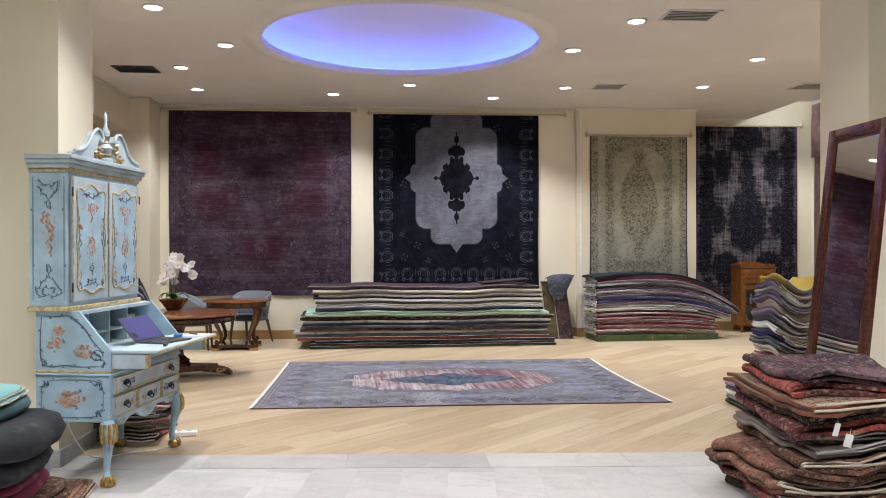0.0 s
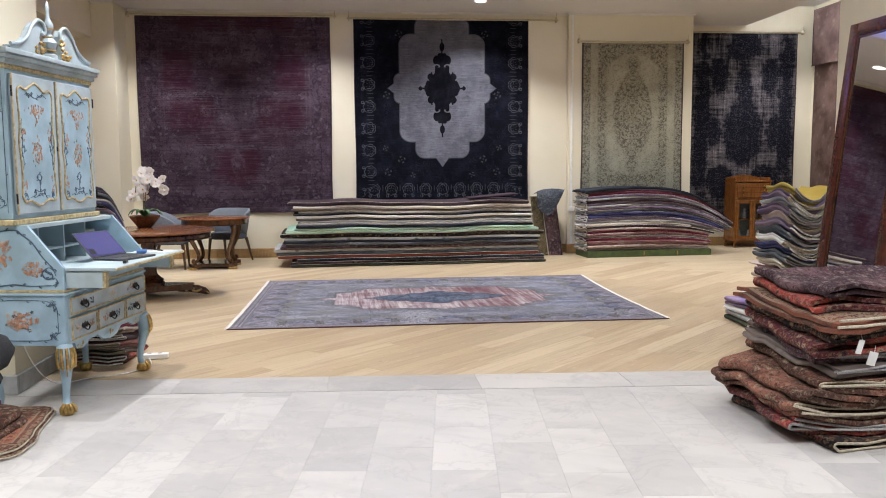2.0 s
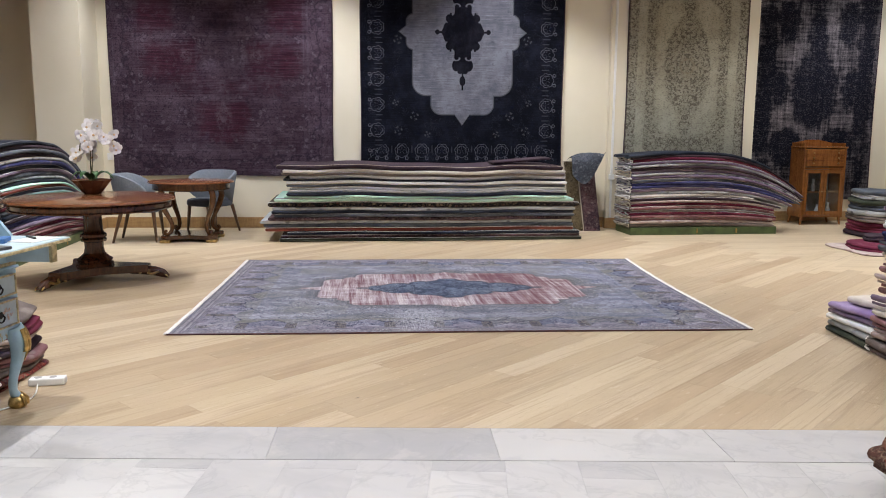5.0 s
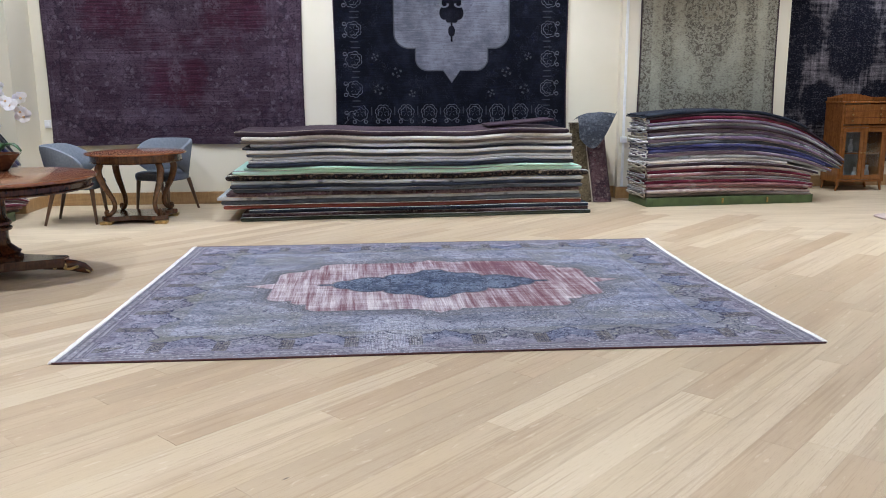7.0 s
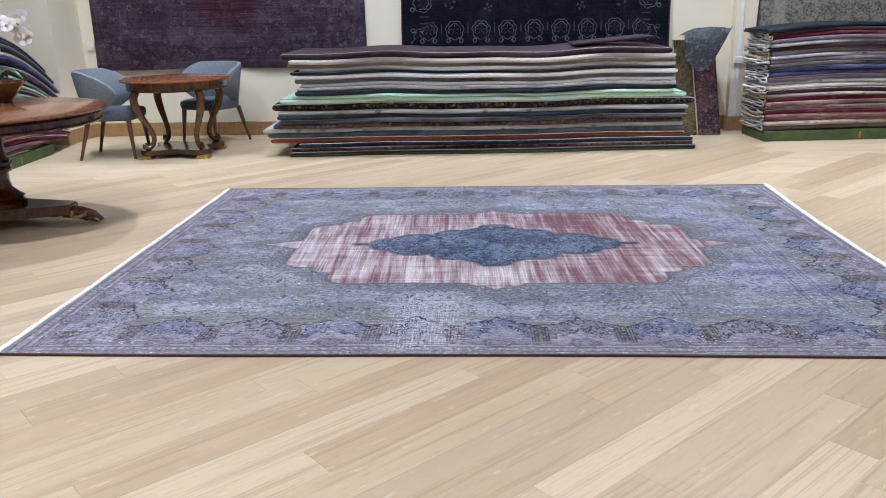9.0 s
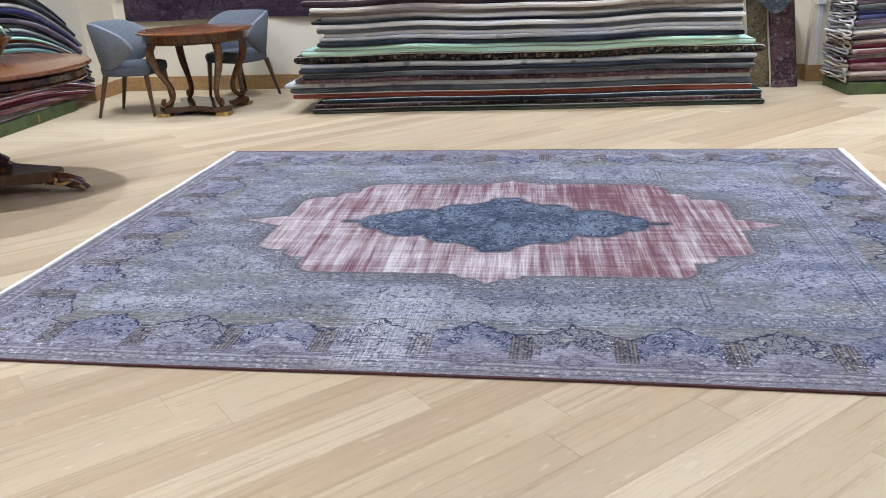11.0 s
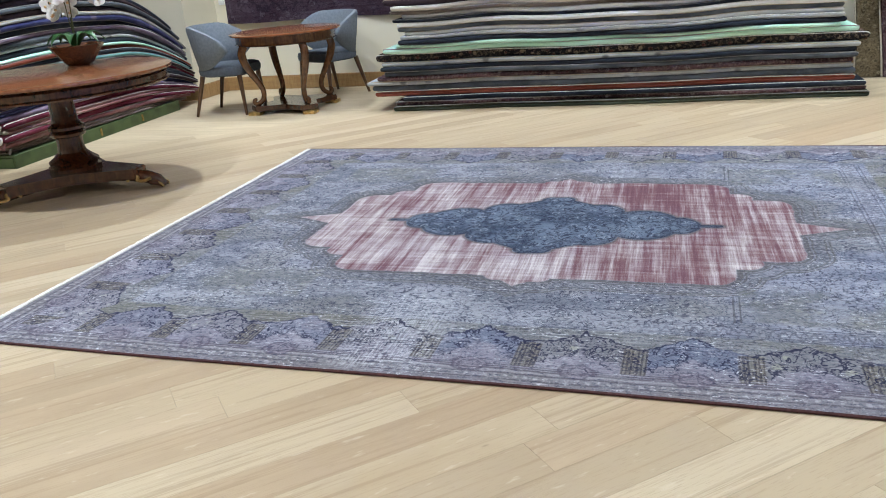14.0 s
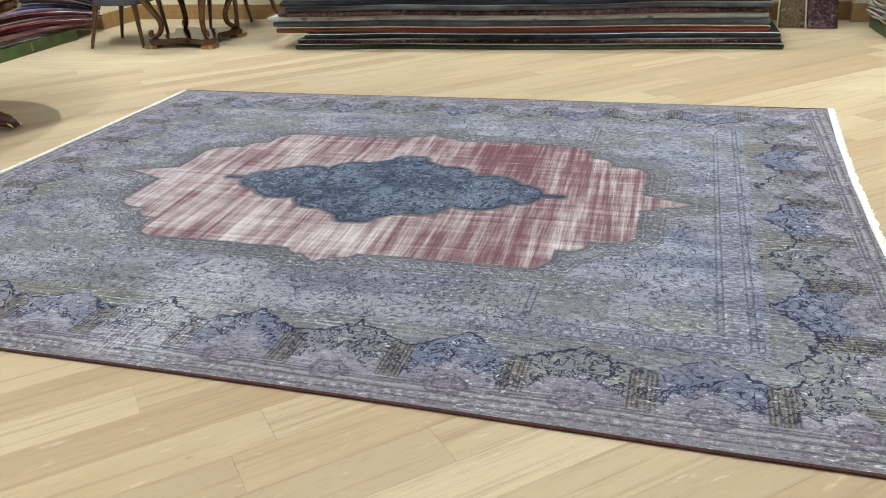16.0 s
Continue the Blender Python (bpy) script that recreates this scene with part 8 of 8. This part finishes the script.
# downlights
w = Node("lit_lamp_glass", 0.4)
w.bsdf.inputs["Emission Color"].default_value = (1.0, 0.95, 0.88, 1)
w.bsdf.inputs["Emission Strength"].default_value = 14.0
LAMPGLASS = w.done((0.9, 0.9, 0.88))


def downlight():
    root = empty("downlight", pose(*DOWNLIGHTS[0], H), "round white recessed downlight, lit, in the ceiling", "downlight", "ceiling downlights")
    bm = bmesh.new()
    lathe(bm, [(0.085, -0.002), (0.118, -0.004), (0.120, -0.012), (0.100, -0.020), (0.088, -0.014), (0.085, -0.002)], 28)
    bmesh.ops.delete(bm, geom=[f for f in bm.faces if len(f.verts) > 4], context="FACES")
    part("trim_ring", bm, WHITE, root, smooth=40)
    bm = bmesh.new()
    lathe(bm, [(0.0, -0.006), (0.086, -0.004), (0.086, -0.001), (0.0, -0.001)], 28)
    part("lamp_glass", bm, LAMPGLASS, root, "glowing frosted lamp glass", smooth=40)
    return root


first = downlight()
# front fittings with y below 7 are guesses; lamps past x 7.3 have none
for lx, ly in DOWNLIGHTS[1:]:
    if lx < 7.3:
        copy_thing(first, pose(lx, ly, H))


def ceiling_vent(x, y, wd, dp, dark):
    root = empty("ceiling_vent", pose(x, y, H), "black slatted air grille in the ceiling" if dark else "white slatted air grille in the ceiling", "air vent", "ceiling air vents")
    mat = BLACKMETAL if dark else WHITE
    bm = bmesh.new()
    for b in ((-wd, wd, -dp, -dp + 0.025), (-wd, wd, dp - 0.025, dp), (-wd, -wd + 0.025, -dp, dp), (wd - 0.025, wd, -dp, dp)):
        box(bm, *b, -0.014, -0.002, 0.002)
    part("rim", bm, mat, root)
    part("backing", solid(-wd + 0.02, wd - 0.02, -dp + 0.02, dp - 0.02, -0.005, -0.003), BLACKMETAL, root)
    n = 7
    for i in range(n):
        yy = -dp + 0.035 + (2 * dp - 0.07) * i / (n - 1)
        bm = bmesh.new()
        box(bm, -wd + 0.02, wd - 0.02, -0.006, 0.006, -0.011, -0.007, m=pose(0, yy, 0, 25))
        part("slat", bm, mat, root)


for x, y, wd, dp, dark in ((-3.1, 11.85, 0.28, 0.2, True), (3.56, 8.85, 0.28, 0.2, False), (3.75, 12.6, 0.24, 0.2, False), (6.9, 12.35, 0.3, 0.25, False)):
    ceiling_vent(x, y, wd, dp, dark)

# white tube light over the raised strip
tl = empty("tube_light", pose(7.85, 13.75, H + 0.30), "white tube light in the raised ceiling strip", "tube light")
part("tray", solid(-0.06, 0.06, -1.5, 1.5, -0.03, 0.02, 0.004), WHITE, tl)
bm = bmesh.new()
tube(bm, [(0, -1.45, -0.05), (0, 1.45, -0.05)], 0.016, 10)
w = Node("lit_tube", 0.4)
w.bsdf.inputs["Emission Color"].default_value = (0.88, 0.95, 1.0, 1)
w.bsdf.inputs["Emission Strength"].default_value = 48.0
part("tube", bm, w.done((0.9, 0.9, 0.9)), tl, "glowing white tube", smooth=60)


# ---- boards and tiles ----
def floor_edge(x):
    return 6.645 - 0.060 * x


def clip_poly(poly, keep):
    """Cut a polygon by the half-plane keep(p) >= 0, linear in p."""
    out = []
    for i, p in enumerate(poly):
        q = poly[(i + 1) % len(poly)]
        a, b = keep(p), keep(q)
        if a >= 0:
            out.append(p)
        if (a >= 0) != (b >= 0):
            t = a / (a - b)
            out.append((p[0] + (q[0] - p[0]) * t, p[1] + (q[1] - p[1]) * t))
    return out


def slab(bm, poly, z0, z1, chamfer):
    cx = sum(p[0] for p in poly) / len(poly)
    cy = sum(p[1] for p in poly) / len(poly)
    lo = [bm.verts.new((x, y, z0)) for x, y in poly]
    mid = [bm.verts.new((x, y, z1 - chamfer)) for x, y in poly]
    top = []
    for x, y in poly:
        d = math.hypot(cx - x, cy - y) or 1
        top.append(bm.verts.new((x + (cx - x) / d * chamfer * 1.4, y + (cy - y) / d * chamfer * 1.4, z1)))
    n = len(poly)
    for i in range(n):
        j = (i + 1) % n
        bm.faces.new((lo[i], lo[j], mid[j], mid[i]))
        bm.faces.new((mid[i], mid[j], top[j], top[i]))
    bm.faces.new(top)


def lay(pieces, name, parent, material, near, rest_name, rest_label):
    """Pieces as (centre, angle, polygon round the centre, top); the nearest as objects of their own, the rest joined."""
    pieces.sort(key=near)
    rest = bmesh.new()
    for k, (cx, cy, ang, poly, z0, z1, ch) in enumerate(pieces):
        if k < 290:
            bm = bmesh.new()
            slab(bm, poly, z0, z1, ch)
            me = mesh_of(name, bm, material)
            ob = new(name, me)
            ob.parent = parent
            ob.matrix_world = pose(cx, cy, 0, 0, 0, ang)
        else:
            m = pose(cx, cy, 0, 0, 0, ang)
            flat = [(m @ Vector((x, y, 0)))[:2] for x, y in poly]
            slab(rest, flat, z0, z1, ch)
    if len(rest.verts):
        ob = part(rest_name, rest, material, parent, rest_label)
        tagged(ob, kind="stuff")
    else:
        rest.free()


boards = empty("floor_boards", pose(0, 0, 0), "pale oak boards laid aslant across the showroom", "floor", kind="structure")
tiles = empty("floor_tiles", pose(0, 0, 0), "polished white marble tiles in a running bond", "floor", kind="structure")
rnd = random.Random(11)
ANG, BW = 44.0, 0.157
ca, sa = math.cos(radians(ANG)), math.sin(radians(ANG))
pieces = []
KNOWN = {0: 5.675, 1: 6.46, -1: 6.758, -2: 6.637, -3: 7.124}      # ends of boards that lie before the carpet
for k in range(-80, 80):
    t0 = 5.052 + k * BW
    first_end = KNOWN.get(k, rnd.uniform(5.4, 7.4))
    ends = [first_end]
    while ends[0] > -16:
        ends.insert(0, ends[0] - rnd.choice((1.6, 1.9, 2.2, 2.2)) * rnd.uniform(0.95, 1.05))
    while ends[-1] < 22:
        ends.append(ends[-1] + rnd.choice((1.6, 1.9, 2.2, 2.2)) * rnd.uniform(0.95, 1.05))
    for s, s_end in zip(ends, ends[1:]):
        ln = s_end - s
        g = 0.0003
        quad = [(s + g, t0 + g), (s + ln - g, t0 + g), (s + ln - g, t0 + BW - g), (s + g, t0 + BW - g)]
        poly = [(x * ca - y * sa, x * sa + y * ca) for x, y in quad]
        for keep in (lambda p: p[1] - floor_edge(p[0]) - 0.004, lambda p: 15.6 - p[1], lambda p: p[0] + 5.4, lambda p: 8.75 - p[0]):
            poly = clip_poly(poly, keep) if len(poly) > 2 else []
        if len(poly) > 2:
            cx = sum(p[0] for p in poly) / len(poly)
            cy = sum(p[1] for p in poly) / len(poly)
            loc = [((x - cx) * ca + (y - cy) * sa, -(x - cx) * sa + (y - cy) * ca) for x, y in poly]
            pieces.append((cx, cy, ANG, loc, -0.02, rnd.uniform(-0.0004, 0.0), 0.0003))
lay(pieces, "board", boards, OAK, lambda p: max(0, p[1] - 9.2) * 1.0 + abs(p[0] - 1.2) * 0.75 + max(0, 9.2 - p[1]) * 0.3, "boards_rest", "the remaining pale oak boards")

pieces = []
TA = -6.0
ct, st = math.cos(radians(TA)), math.sin(radians(TA))
TW, TL = 0.318, 0.66
for k in range(-40, 44):
    s = -14.0 + (0.33 if k % 2 else 0.0) + rnd.uniform(-0.12, 0.12)
    while s < 9:
        ln = TL
        g = 0.0003
        quad = [(k * TW + g - 0.22, s + g), ((k + 1) * TW - g - 0.22, s + g), ((k + 1) * TW - g - 0.22, s + ln - g), (k * TW + g - 0.22, s + ln - g)]
        poly = [(x * ct - y * st, x * st + y * ct) for x, y in quad]
        for keep in (lambda p: floor_edge(p[0]) - 0.385 - p[1], lambda p: p[1] + 2.99, lambda p: p[0] + 4.1, lambda p: 8.5 - p[0]):
            poly = clip_poly(poly, keep) if len(poly) > 2 else []
        s += ln
        if len(poly) > 2:
            cx = sum(p[0] for p in poly) / len(poly)
            cy = sum(p[1] for p in poly) / len(poly)
            loc = [((x - cx) * ct + (y - cy) * st, -(x - cx) * st + (y - cy) * ct) for x, y in poly]
            pieces.append((cx, cy, TA, loc, -0.02, rnd.uniform(-0.0003, 0.0), 0.0003))
x = -4.1
while x < 8.5:
    x1 = x + 1.03
    g = 0.0007
    poly = [(x + g, floor_edge(x) - 0.383), (x1 - g, floor_edge(x1) - 0.383), (x1 - g, floor_edge(x1) - 0.003), (x + g, floor_edge(x) - 0.003)]
    cx, cy = x + 0.515, floor_edge(x + 0.515) - 0.19
    pieces.append((cx, cy, 0.0, [(px - cx, py - cy) for px, py in poly], -0.02, 0.002, 0.0012))
    x = x1
lay(pieces, "tile", tiles, MARBLE, lambda p: abs(p[0] - 0.7) * 0.7 + abs(5.4 - p[1]), "tiles_rest", "the remaining marble tiles")
